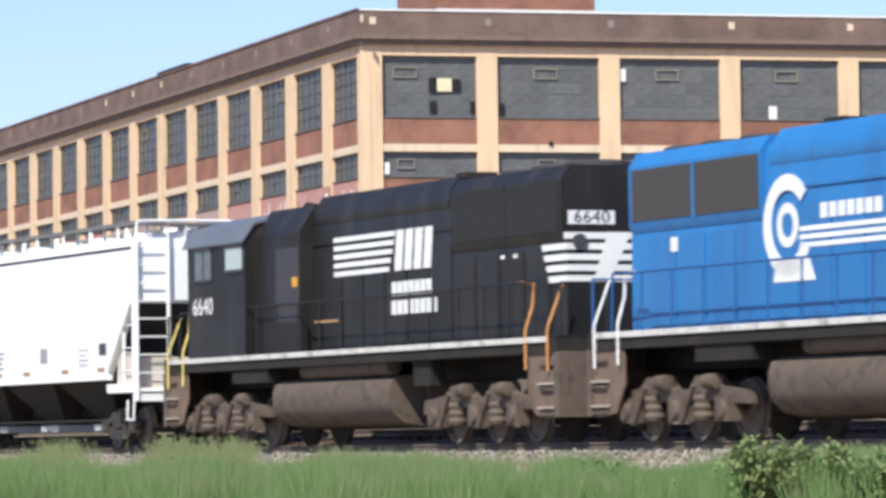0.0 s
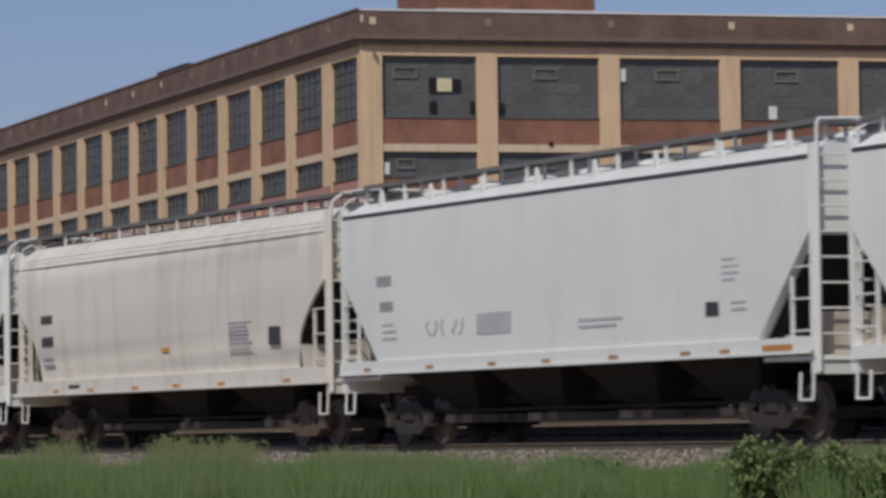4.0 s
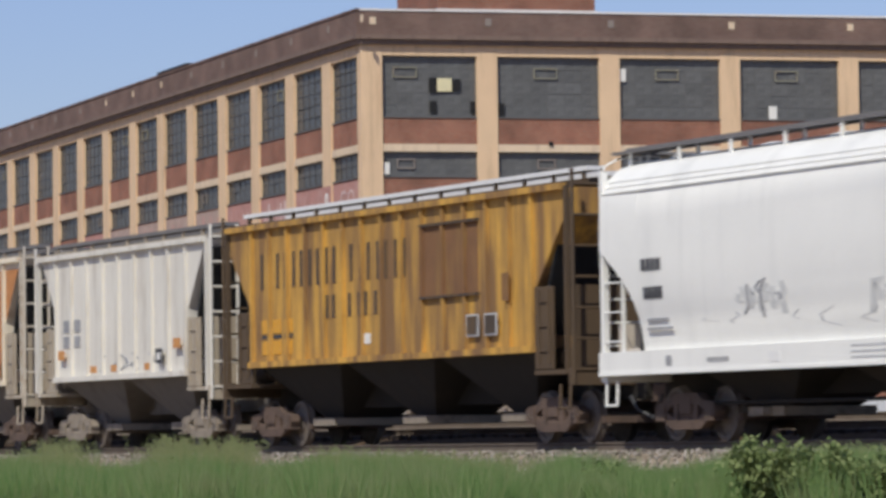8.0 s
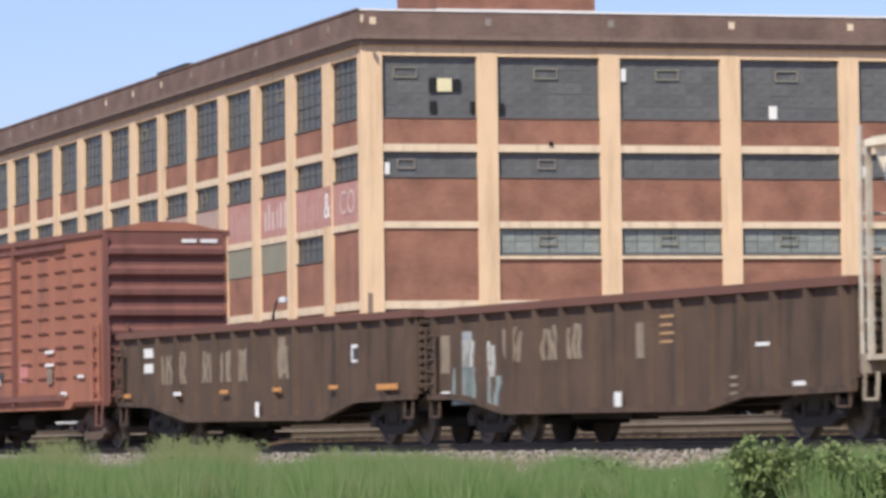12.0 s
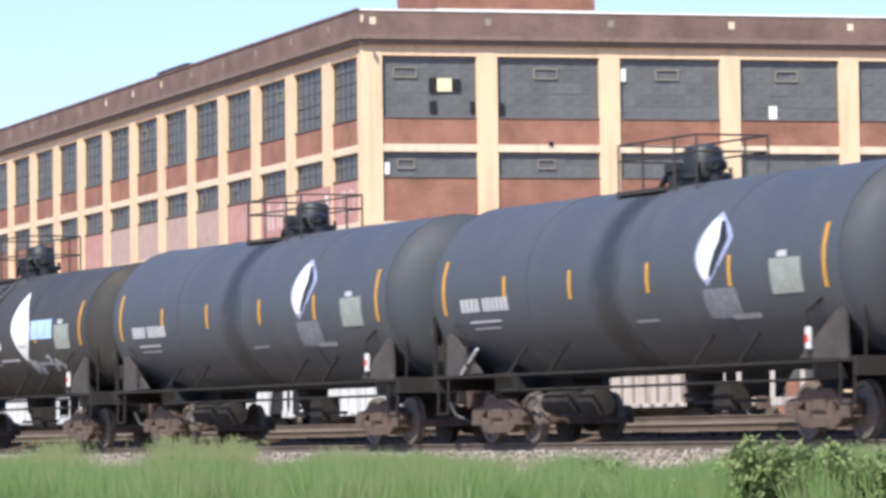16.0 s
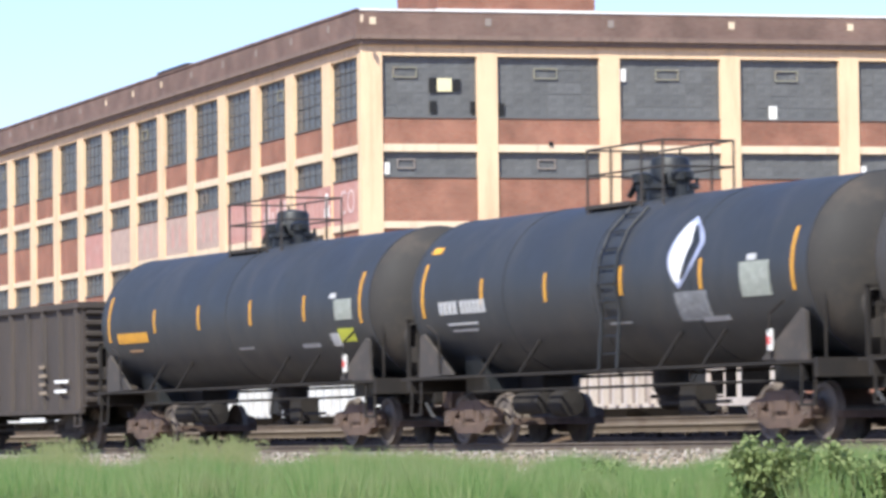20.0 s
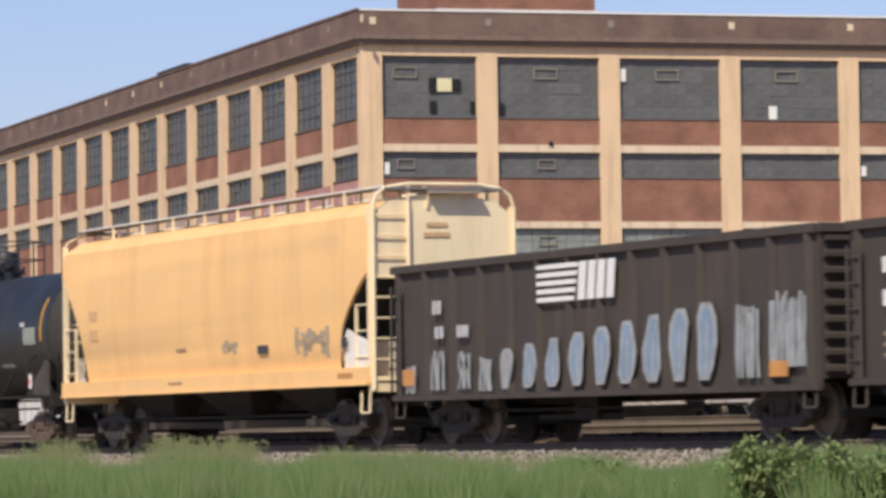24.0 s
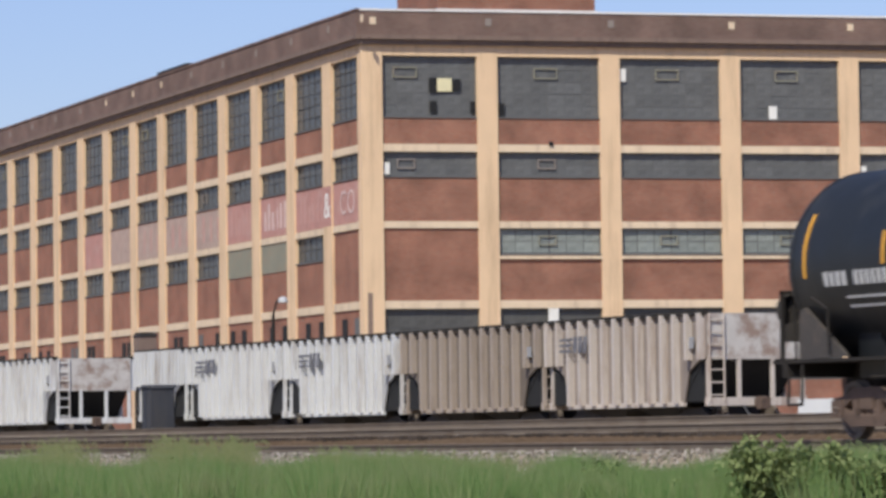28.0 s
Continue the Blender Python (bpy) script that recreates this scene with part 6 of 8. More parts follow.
# ---- tank cars ----
def tank_car(name, label, s, paint, style, truck_mat=TRUCK_BROWN, ladder_at=None):
    c = thing(name, label, "tank car", group="cars of the train")
    half = 7.38
    R, zc = (1.62, 2.77) if paint is P_TANK_G else (1.5, 2.72)
    lift_top = zc + R - 4.22
    body, depth = 7.72, 0.72      # half length of the cylinder, depth of its round heads
    head = [(body + depth * q, max(0.02, R * math.sqrt(1 - q * q))) for q in (0.0, 0.2, 0.4, 0.58, 0.74, 0.86, 0.94, 0.985, 1.0)]
    prof = [(-x, r) for x, r in reversed(head)] + [(-4, R), (0, R), (4, R)] + head
    shell = part("tank_shell", Form().lathe(prof[8:-8], "x", 48, (0, 0, zc)), paint, c)
    for g in (-1, 1):
        part("tank_head", Form().lathe([(g * x, r) for x, r in head], "x", 48, (0, 0, zc)), P_HEAD_G if paint is P_TANK_G else P_HEAD, shell, "grimy dished tank head")
    for x in (-body, -3.7, 0.0, 3.7, body) if style != "plain" else (-body, 0.0, body):
        part("weld_band", Form().lathe([(x - 0.03, R - 0.01), (x - 0.03, R + 0.012), (x + 0.03, R + 0.012), (x + 0.03, R - 0.01)], "x", 40, (0, 0, zc)), paint, shell)

    def decal(x0, x1, z0, z1, mat, name="marking", lift=0.012, label=""):
        """A strip lying on the round shell between two heights on the near side."""
        n = 6 if z1 - z0 < 1.2 else 28
        rows = []
        for i in range(n + 1):
            z = z0 + (z1 - z0) * i / n - zc
            rows.append([(x0, -math.sqrt(max(0.01, (R + lift) ** 2 - z * z)), z + zc), (x1, -math.sqrt(max(0.01, (R + lift) ** 2 - z * z)), z + zc), (x1, -math.sqrt(max(0.01, (R - 0.02) ** 2 - z * z)), z + zc), (x0, -math.sqrt(max(0.01, (R - 0.02) ** 2 - z * z)), z + zc)])
        return part(name, Form().loft(rows), mat, c, label)

    # upright yellow reflectors
    xs = (-7.3, -4.62, -1.9, 1.13, 4.1, 7.28)
    for i, x in enumerate(xs):
        long = i in (0, 5)
        x += {-343.1: -0.2, -271.65: 0.28}.get(s, 0.0) * (not long)
        dz = 0.16 if s == -343.1 else 0.0
        decal(x - 0.04, x + 0.04, (2.48 if not long else 2.35) + dz, (2.98 if not long else 3.35) + dz, M_YELLOW, "reflector", label="upright yellow reflector")
    if style in ("diamond", "wedge"):
        # tall pointed sheen panel, a blank light marking
        big = style == "wedge"
        top, left, foot, right = ((2.77, 3.7), (2.3, 2.82), (3.18, 2.05), (3.74, 2.8)) if big else ((3.36, 3.71), (2.87, 3.07), (3.32, 2.51), (4.12, 3.25))

        def kite(inset, q0, q1, lift):
            """The leaf-shaped emblem between two shares of its width, shrunk towards its middle."""
            rows, n = [], 14
            for i in range(n + 1):
                q = inset + (1 - 2 * inset) * i / n
                z = foot[1] + (top[1] - foot[1]) * q
                edge = []
                for corner, out in ((left, -1), (right, 1)):
                    a, b, k = (foot, corner, (z - foot[1]) / (corner[1] - foot[1])) if z < corner[1] else (corner, top, (z - corner[1]) / (top[1] - corner[1]))
                    edge.append(a[0] + (b[0] - a[0]) * k + out * 0.1 * math.sin(math.pi * k))
                mid, wid = (edge[0] + edge[1]) / 2, (edge[1] - edge[0]) / 2 * (1 - 2 * inset)
                y = -math.sqrt((R + lift) ** 2 - (z - zc) ** 2)
                xa, xb = mid - wid + 2 * wid * q0, mid - wid + 2 * wid * q1
                rows.append([(xa, y, z), (xb + 0.004, y, z), (xb + 0.004, y + 0.03, z), (xa, y + 0.03, z)])
            return Form().loft(rows)
        em = part("emblem", kite(0.0, 0, 1, 0.01), M_WHITE if big else M_OUTLINE, c, "white pointed emblem with a blue-grey outline")
        if big:
            part("inlay", kite(0.2, 0, 1, 0.014), M_PALEGREY, em, "pale grey figure inside the emblem")
            part("inlay", kite(0.24, 0, 1, 0.018), M_WHITE, em)
        else:
            part("inlay", kite(0.09, 0, 0.62, 0.014), M_WHITE, em, "white half of the emblem")
            part("inlay", kite(0.13, 0.66, 1, 0.014), P_TANK_N, em, "dark half of the emblem")
        if big:
            for i in range(3):
                decal(3.8 + i * 0.52, 4.26 + i * 0.52, 2.56, 3.0, M_SKY, "panel", label="pale blue block")
        if not big:
            decal(3.12, 4.25, 1.98, 2.46, M_GREYBLOCK, "panel", label="grey weathered block")
        else:
            decal(1.05, 1.4, 2.36, 2.56, M_WHITE, "sticker"); decal(1.25, 2.55, 2.08, 2.13, M_PALEGREY)
    if style == "plain":
        decal(6.0, 6.85, 2.45, 2.85, M_PANEL, "placard", label="grey-green data panel")
    else:
        decal(5.5, 6.5, 2.3, 2.86, M_PANEL, "placard", label="grey-green data panel")
    if style == "plain":
        if name == "tank_car" and s < -300:
            bars_on(decal, M_PALEGREY, -6.7, 2.36, 4, 0.13, 0.22); bars_on(decal, M_PALEGREY, -5.75, 2.36, 6, 0.12, 0.22); decal(-4.55, -4.3, 2.3, 2.65, M_GREY)
            decal(-6.1, -4.75, 2.16, 2.2, M_PALEGREY); decal(-6.1, -4.9, 2.02, 2.06, M_PALEGREY)
        else:
            bars_on(decal, M_YELLOW, -6.75, 2.3, 4, 0.17, 0.22); bars_on(decal, M_YELLOW, -5.85, 2.3, 5, 0.15, 0.22); decal(-6.2, -5.4, 2.1, 2.15, M_BROWN)
            decal(6.0, 6.75, 2.02, 2.28, M_GREEN, "sticker", label="yellow-green sticker"); decal(5.55, 5.95, 1.95, 2.2, M_PALEGREY, "sticker")
    else:
        zn = 2.14 if style == "wedge" else 2.38
        bars_on(decal, M_PALEGREY, -6.55, zn, 4, 0.15, 0.24); bars_on(decal, M_PALEGREY, -5.6, zn, 6, 0.13, 0.24)
        decal(-6.3, -5.0, zn - 0.2, zn - 0.16, M_PALEGREY); decal(-6.2, -5.1, zn - 0.32, zn - 0.28, M_GREY)
    decal(0.4, 1.2, 2.0, 2.04, M_GREY); decal(3.9, 4.8, 1.95, 2.03, M_GREY)
    if style == "wedge":
        spray_pts = random.Random(91)
        for x0, x1, z0, z1, n in ((-3.95, -2.2, 1.82, 2.25, 16), (3.3, 4.2, 1.85, 2.1, 8), (4.6, 5.6, 1.88, 2.15, 9)):
            for i in range(n):
                x = x0 + (x1 - x0) * i / n
                a = z1 - (z1 - z0) * (i / n) * 0.7 + spray_pts.uniform(-0.12, 0.05)
                decal(x, x + spray_pts.uniform(0.06, 0.2), a - spray_pts.uniform(0.06, 0.26), a, M_WHITESPRAY, "graffiti", label="white sprayed stroke")
    # a small white card by the data panel, a yellow one high on the shell's end
    if s == -254.0:
        decal(-7.36, -6.95, 3.54, 3.66, M_YELLOW, "sticker", label="yellow warning sticker")
    decal(5.75, 6.05, 2.88, 2.98, M_PALEGREY, "sticker")
    # walk sill, saddles, steps
    for g in (-1, 1):
        part("walk_sill", Form().box(-half - 0.6, half + 0.6, *sorted((g * 1.4, g * 1.5)), 1.2, 1.25), UNDER, c)
        for x in (-4.9, -3.2, 2.4, 4.0):
            part("sill_brace", Form().tube((x, g * 1.42, 1.24), (x + 0.45, g * 1.2, 1.82), 0.03), UNDER, c)
        e = g * (half + 0.55)
        part("end_sill", Form().box(*sorted((e, e + g * 0.14)), -1.5, 1.5, 0.98, 1.28), UNDER, c)
        part("end_platform", Form().box(*sorted((g * (half - 1.6), e)), -1.48, 1.48, 1.2, 1.25), UNDER, c)
        t = g * 6.1
        part("saddle", Form().loft([[(t + dx, y, z) for dx, y, z in ((-0.55, -0.9, 0.95), (0.55, -0.9, 0.95), (0.3, -1.05, 1.75), (-0.3, -1.05, 1.75))] if q == 0 else [(t + dx, y, z) for dx, y, z in ((-0.55, 0.9, 0.95), (0.55, 0.9, 0.95), (0.3, 1.05, 1.75), (-0.3, 1.05, 1.75))] for q, h in ((0, -1), (1, 1))]), P_TANK_N, c, "heavy bolster saddle")
        part("end_gusset", Form().plate([(e - g * 0.3, 1.25), (e - g * 0.35, 2.0), (e - g * 0.5, 2.06), (e - g * 1.85, 1.28)], -1.44, -1.38), P_GUSSET, c, "dusty dark triangular end gusset")
        part("stirrup_step", Form().path([(e, -1.46, 1.0), (e, -1.48, 0.55), (e - g * 0.45, -1.48, 0.55), (e - g * 0.45, -1.46, 1.2)], 0.026), UNDER, c)
        part("end_rail", Form().path([(e + g * 0.05, -1.3, 1.25), (e + g * 0.05, -1.3, 2.4), (e + g * 0.05, -0.7, 2.46), (e + g * 0.05, 0.7, 2.46), (e + g * 0.05, 1.3, 2.4), (e + g * 0.05, 1.3, 1.25)], 0.022), UNDER, c)
        if g < 0:
            # hand brake on its stand above the end platform
            part("brake_platform", Form().box(-8.5, -7.94, -1.45, -0.6, 1.2, 1.25), UNDER, c)
            stand = part("brake_stand", Form().box(-8.4, -8.34, -1.36, -1.3, 1.25, 2.36).box(-8.4, -8.34, -0.92, -0.86, 1.25, 2.36).box(-8.4, -8.34, -1.36, -0.86, 2.3, 2.36), UNDER, c, "dark hand brake stand")
            part("brake_wheel", Form().lathe([(-8.47, 0.2), (-8.5, 0.24), (-8.47, 0.28), (-8.44, 0.24), (-8.47, 0.2)], "x", 14, (0, -1.11, 2.05)).box(-8.48, -8.45, -1.33, -0.89, 2.03, 2.07).box(-8.48, -8.45, -1.13, -1.09, 1.83, 2.27), TRUCK_DARK, stand)
            part("brake_housing", Form().box(-8.44, -8.3, -1.28, -0.94, 1.55, 1.83), TRUCK_DARK, stand)
            if s == -200.7:
                part("strut", Form().tube((-6.84, -1.49, 1.27), (-6.15, -1.47, 1.72), 0.03), M_PALEGREY, c, "pale worn strut")
        part("grab_iron", Form().path([(e - g * 1.4, -1.5, 1.3), (e - g * 1.4, -1.52, 2.0), (e - g * 0.9, -1.52, 2.2)], 0.022), UNDER, c)
        coupler(c, e, g)
        freight_truck(c, t, truck_mat, s)
    for g in (-1, 1):
        part("stub_sill", Form().box(*sorted((g * 4.6, g * (half + 0.8))), -0.3, 0.3, 0.8, 1.3), UNDER, c)
    part("brake_reservoir", Form().lathe([(-4.4, 0.02), (-4.35, 0.2), (-3.25, 0.2), (-3.2, 0.02)], "x", 14, (0, -0.85, 0.72)).lathe([(-2.9, 0.02), (-2.85, 0.24), (-2.3, 0.24), (-2.25, 0.02)], "x", 14, (0, -0.8, 0.7)), UNDER, c)
    part("bottom_outlet", Form().lathe([(0.55, 0.1), (0.62, 0.22), (0.8, 0.22), (0.9, 0.32), (1.25, 0.34)], "z", 14).box(-0.7, 0.7, -0.05, 0.05, 0.75, 0.82), UNDER, c)
    part("brake_rigging", Form().box(1.3, 3.9, -0.9, -0.84, 0.62, 0.68).box(2.2, 2.8, -0.95, -0.55, 0.5, 0.95).tube((-6, -1.1, 0.95), (6, -1.1, 0.95), 0.028), UNDER, c)
    part("lamp_bracket", Form().box(6.47, 6.58, -1.53, -1.48, 1.42, 1.76), M_WHITE, c, "small white and red placard")
    part("placard", Form().box(6.48, 6.57, -1.545, -1.53, 1.52, 1.64), M_RED, c)
    # top platform with rails, dome and valves
    plat = part("top_platform", Form().box(-1.72, 0.1, -0.78, -0.4, 4.08, 4.15).box(-1.72, 1.3, 0.35, 0.66, 4.1, 4.15), TRUCK_DARK, c, m=pose(0, 0, lift_top))
    rail_top = 5.13 - lift_top
    for y in (-0.73, 0.62):
        for z in (4.68, rail_top):
            part("safety_rail", Form().tube((-1.7, y, z), (1.28, y, z), 0.02), TRUCK_DARK, plat)
        for x in (-1.7, -0.75, 0.45, 1.28):
            part("rail_post", Form().tube((x, y, 4.0), (x, y, rail_top), 0.022), TRUCK_DARK, plat)
    for x in (-1.7, 1.28):
        for z in (4.68, rail_top):
            part("safety_rail", Form().tube((x, -0.73, z), (x, 0.62, z), 0.02), TRUCK_DARK, plat)
    for x in (-1.6, 0.0):
        part("platform_bracket", Form().tube((x, -0.72, 4.1), (x, -0.8, 3.9), 0.03), TRUCK_DARK, plat)
    dome = part("manway_dome", Form().lathe([(4.1, 0.42), (4.34, 0.42), (4.36, 0.5), (4.44, 0.5), (4.46, 0.36), (4.84, 0.34), (4.9, 0.3), (4.95, 0.05)], "z", 16, (0.1, 0.0, 0)), P_TANK_N, c, "black round manway", pose(0, 0, lift_top * 0.6))
    for a in range(6):
        part("hinge_bolt", Form().tube((0.1 + 0.46 * math.cos(a), 0.46 * math.sin(a), 4.4), (0.1 + 0.46 * math.cos(a), 0.46 * math.sin(a), 4.54), 0.035, 5), P_TANK_N, dome)
    part("valve", Form().lathe([(4.15, 0.12), (4.45, 0.12), (4.47, 0.2), (4.6, 0.2), (4.68, 0.06)], "z", 10, (0.85, -0.15, 0)).box(0.7, 1.15, -0.21, -0.1, 4.5, 4.58).tube((0.5, -0.3, 4.45), (1.05, -0.6, 4.6), 0.05), P_TANK_N, c, m=pose(0, 0, lift_top * 0.6))
    part("valve", Form().lathe([(4.15, 0.14), (4.5, 0.14), (4.52, 0.2), (4.66, 0.2), (4.7, 0.05)], "z", 10, (-0.75, -0.1, 0)).tube((-1.1, -0.2, 4.3), (-0.7, -0.2, 4.62), 0.06), P_TANK_N, c, m=pose(0, 0, lift_top * 0.6))
    # ladder down the near side
    if ladder_at is not None:
        def stile_form(x):
            pts = [(x, -math.sqrt((R + 0.07) ** 2 - (z - zc) ** 2), z) for z in (zc + 1.28, zc + 0.88, zc + 0.48, zc, zc - 0.52)]
            return Form().path(pts + [(x, -1.55, 1.25)], 0.03)
        lad = part("side_ladder", stile_form(ladder_at), P_TANK_N, c)
        part("stile", stile_form(ladder_at + 0.7), P_TANK_N, lad)
        for z in (1.5, 1.8, 2.1, 2.4, 2.7, 3.0, 3.3, 3.6, 3.9):
            yy = -math.sqrt((R + 0.07) ** 2 - (max(z, 2.2) - zc) ** 2)
            part("rung", Form().tube((ladder_at, yy, z), (ladder_at + 0.7, yy, z), 0.02), P_TANK_N, lad)
    CARS.append((c, s))
    return c


def bars_on(decal, mat, x, z, n, w, h):
    for i in range(n):
        decal(x + i * (w + 0.06), x + i * (w + 0.06) + w * 0.9, z, z + h, mat, "lettering")


M_GREYBLOCK = material("weathered_grey_block", (0.17, 0.175, 0.185), 0.7, vary=0.35, size=0.2, dirt=(0.36, 0.37, 0.38), dirt_amount=0.6, dirt_size=0.16)
P_GUSSET = material("dusty_black_gusset_paint", (0.06, 0.052, 0.046), 0.75, vary=0.3, size=0.4, dirt=(0.12, 0.09, 0.07), dirt_amount=0.6, dirt_size=0.3)
M_SKY = material("pale_blue_block", (0.42, 0.6, 0.82), 0.6, vary=0.15, size=0.4)
M_PANEL = material("grey_green_panel", (0.28, 0.3, 0.26), 0.65, vary=0.25, size=0.2, dirt=(0.5, 0.5, 0.47), dirt_amount=0.5, dirt_size=0.12)


# ---- locomotives ----
def loco_truck(car, x, s):
    """Three-axle truck with heavy side frame, springs, brake cylinders and wheelsets."""
    tr = part("truck", Form().box(-2.2, 2.2, -0.8, 0.8, 0.6, 0.85), UNDER_LOCO, car, m=pose(x, 0, 0))
    for g in (-1, 1):
        f = Form().plate([(-2.5, 0.55), (-2.45, 0.82), (-1.5, 0.9), (-1.2, 1.08), (-0.5, 1.08), (-0.25, 0.86), (0.35, 0.86), (0.6, 1.08), (1.3, 1.08), (1.55, 0.9), (2.4, 0.82), (2.45, 0.6), (1.9, 0.62), (1.5, 0.72), (0.9, 0.62), (0.3, 0.72), (-0.3, 0.72), (-0.9, 0.62), (-1.5, 0.72), (-1.95, 0.62)], g * 1.13 - 0.09, g * 1.13 + 0.09)
        part("side_frame", f, UNDER_LOCO, tr)
        for dx in (-1.85, 0.0, 1.7):
            part("journal_box", Form().box(dx - 0.24, dx + 0.24, *sorted((g * 1.08, g * 1.32)), 0.32, 0.74).lathe([(g * 1.32, 0.17), (g * 1.37, 0.15), (g * 1.39, 0.02)], "y", 12, (dx, 0, 0.52)), UNDER_LOCO, tr)
        for dx in (-0.95, 0.85):
            part("coil_spring", Form().lathe([(0.35, 0.16), (0.42, 0.19), (0.49, 0.16), (0.56, 0.19), (0.63, 0.16), (0.7, 0.19), (0.77, 0.16)], "z", 12, (dx, g * 1.2, 0)), UNDER_LOCO, tr)
            part("brake_cylinder", Form().lathe([(dx + 0.25, 0.02), (dx + 0.27, 0.13), (dx + 0.65, 0.13), (dx + 0.67, 0.02)], "x", 12, (0, g * 1.28, 0.98)), UNDER_LOCO, tr)
            part("damper", Form().tube((dx - 0.55, g * 1.34, 0.3), (dx - 0.1, g * 1.34, 0.92), 0.05, 8), UNDER_LOCO, tr)
        part("sand_pipe", Form().path([(-2.3, g * 1.2, 1.1), (-2.4, g * 1.1, 0.6), (-2.15, g * 0.85, 0.2)], 0.03), UNDER_LOCO, tr)
    if 0.51 not in WHEEL_MESH:
        WHEEL_MESH[0.51] = wheelset_form(0.51).mesh("wheelset", WHEEL)
    for dx in (-1.85, 0.0, 1.7):
        w = part("wheelset", WHEEL_MESH[0.51], None, tr, m=pose(dx, 0, 0.51))
        SPINNERS.append((w, s, 0.51, (dx, 0, 0.51)))


def locomotive(label, s, d, paint, rail_mat, step_mats, livery):
    """Six-axle diesel; d is +1 where its cab leads the way of travel, -1 where it trails."""
    c = thing("locomotive", label, "locomotive", group="locomotives of the train")
    H = 9.95
    X = lambda a, b: sorted((d * a, d * b))
    part("underframe", Form().box(-H, H, -1.5, 1.5, 1.58, 1.86).box(-H, H, -0.45, 0.45, 1.2, 1.58), UNDER, c)
    for g in (-1, 1):
        for i in range(20):
            x = -H + 0.3 + 0.968 * i
            part("walkway_edge", Form().box(x, x + 0.9, *sorted((g * 1.5, g * 1.54)), 1.77, 1.87), M_EDGE, c, "white scuffed walkway edge")
        k = 17
        for i in range(k):
            x = -H + 0.9 + (2 * H - 1.8) * i / (k - 1)
            part("handrail_post", Form().tube((x, g * 1.48, 1.86), (x, g * 1.46, 2.85), 0.02, 6), rail_mat, c)
        part("handrail", Form().tube((-H + 0.9, g * 1.46, 2.85), (H - 0.9, g * 1.46, 2.85), 0.022, 6), rail_mat, c)
    # long hood, its roof and the radiator house at its far end
    x0, x1 = X(4.2, -9.3)
    part("long_hood", Form().prism([(-0.96, 1.86), (-0.96, 4.55), (-0.9, 4.72), (-0.72, 4.86), (0.72, 4.86), (0.9, 4.72), (0.96, 4.55), (0.96, 1.86)], x0, x1), paint, c)
    a, b = X(-9.25, -4.4)
    part("radiator_house", Form().prism([(-0.97, 3.55), (-1.03, 3.68), (-1.03, 4.68), (-0.86, 4.92), (0.86, 4.92), (1.03, 4.68), (1.03, 3.68), (0.97, 3.55)], a, b), paint, c)
    for g in (-1, 1):
        gr = part("radiator_grille", Form().loft([[(x, g * 1.045, 3.74), (x, g * 1.045, 4.62), (x, g * 1.0, 4.62), (x, g * 1.0, 3.74)] for x in X(-9.1, -4.5)]), M_GRILLE if livery == "blue" else M_SOOT, c, "dark radiator intake grille")
        for q in (-6.8,):
            part("grille_post", Form().box(*X(q - 0.04, q + 0.04), *sorted((g * 1.03, g * 1.055)), 3.7, 4.66), paint, gr)
        for i in range(11):
            x = -8.6 + i * 1.08
            part("hood_door", Form().box(*X(x, x + 1.0), *sorted((g * 0.96, g * 0.985)), 1.95, 3.45 if x < -4.6 else 3.75), paint, c)
        part("hood_seam", Form().box(*X(-4.3, 4.1), *sorted((g * 0.96, g * 0.99)), 4.0, 4.05), paint, c)
    part("brake_blister", Form().prism([(-0.96, 4.4), (-0.985, 4.46), (-0.95, 4.74), (-0.75, 5.0), (0.75, 5.0), (0.95, 4.74), (0.985, 4.46), (0.96, 4.4)], *X(-4.2, 2.6)), paint, c)
    for x in (-8.6, -7.2, -5.8, -1.5, 0.2, 1.7):
        part("roof_fan", Form().lathe([(4.8, 0.6), (5.0, 0.6), (5.03, 0.5), (5.04, 0.05)], "z", 18, (d * x, 0, 0)), M_GRILLE, c)
    part("exhaust_pipe", Form().box(*X(-3.6, -3.0), -0.3, 0.3, 4.8, 5.14), UNDER, c)
    # cab and nose
    cab = part("cab", Form().prism([(-1.52, 1.86), (-1.52, 4.22), (-1.3, 4.55), (-0.45, 4.78), (0.45, 4.78), (1.3, 4.55), (1.52, 4.22), (1.52, 1.86)], *X(5.05, 8.4)), paint, c)
    part("equipment_hood", Form().prism([(-1.28, 1.86), (-1.28, 4.3), (-0.92, 4.84), (0.92, 4.84), (1.28, 4.3), (1.28, 1.86)], *X(2.6, 5.05)), paint, c)
    part("cab_roof", Form().prism([(-1.58, 4.24), (-1.33, 4.61), (-0.45, 4.84), (0.45, 4.84), (1.33, 4.61), (1.58, 4.24), (1.58, 4.19), (1.31, 4.56), (0.45, 4.79), (-0.45, 4.79), (-1.31, 4.56), (-1.58, 4.19)], *X(5.0, 8.55)), M_ROOFGREY, cab, "grey cab roof")
    part("nose", Form().prism([(-1.0, 1.86), (-1.0, 2.85), (-0.8, 3.0), (0.8, 3.0), (1.0, 2.85), (1.0, 1.86)], *X(8.4, 9.5)), paint, c)
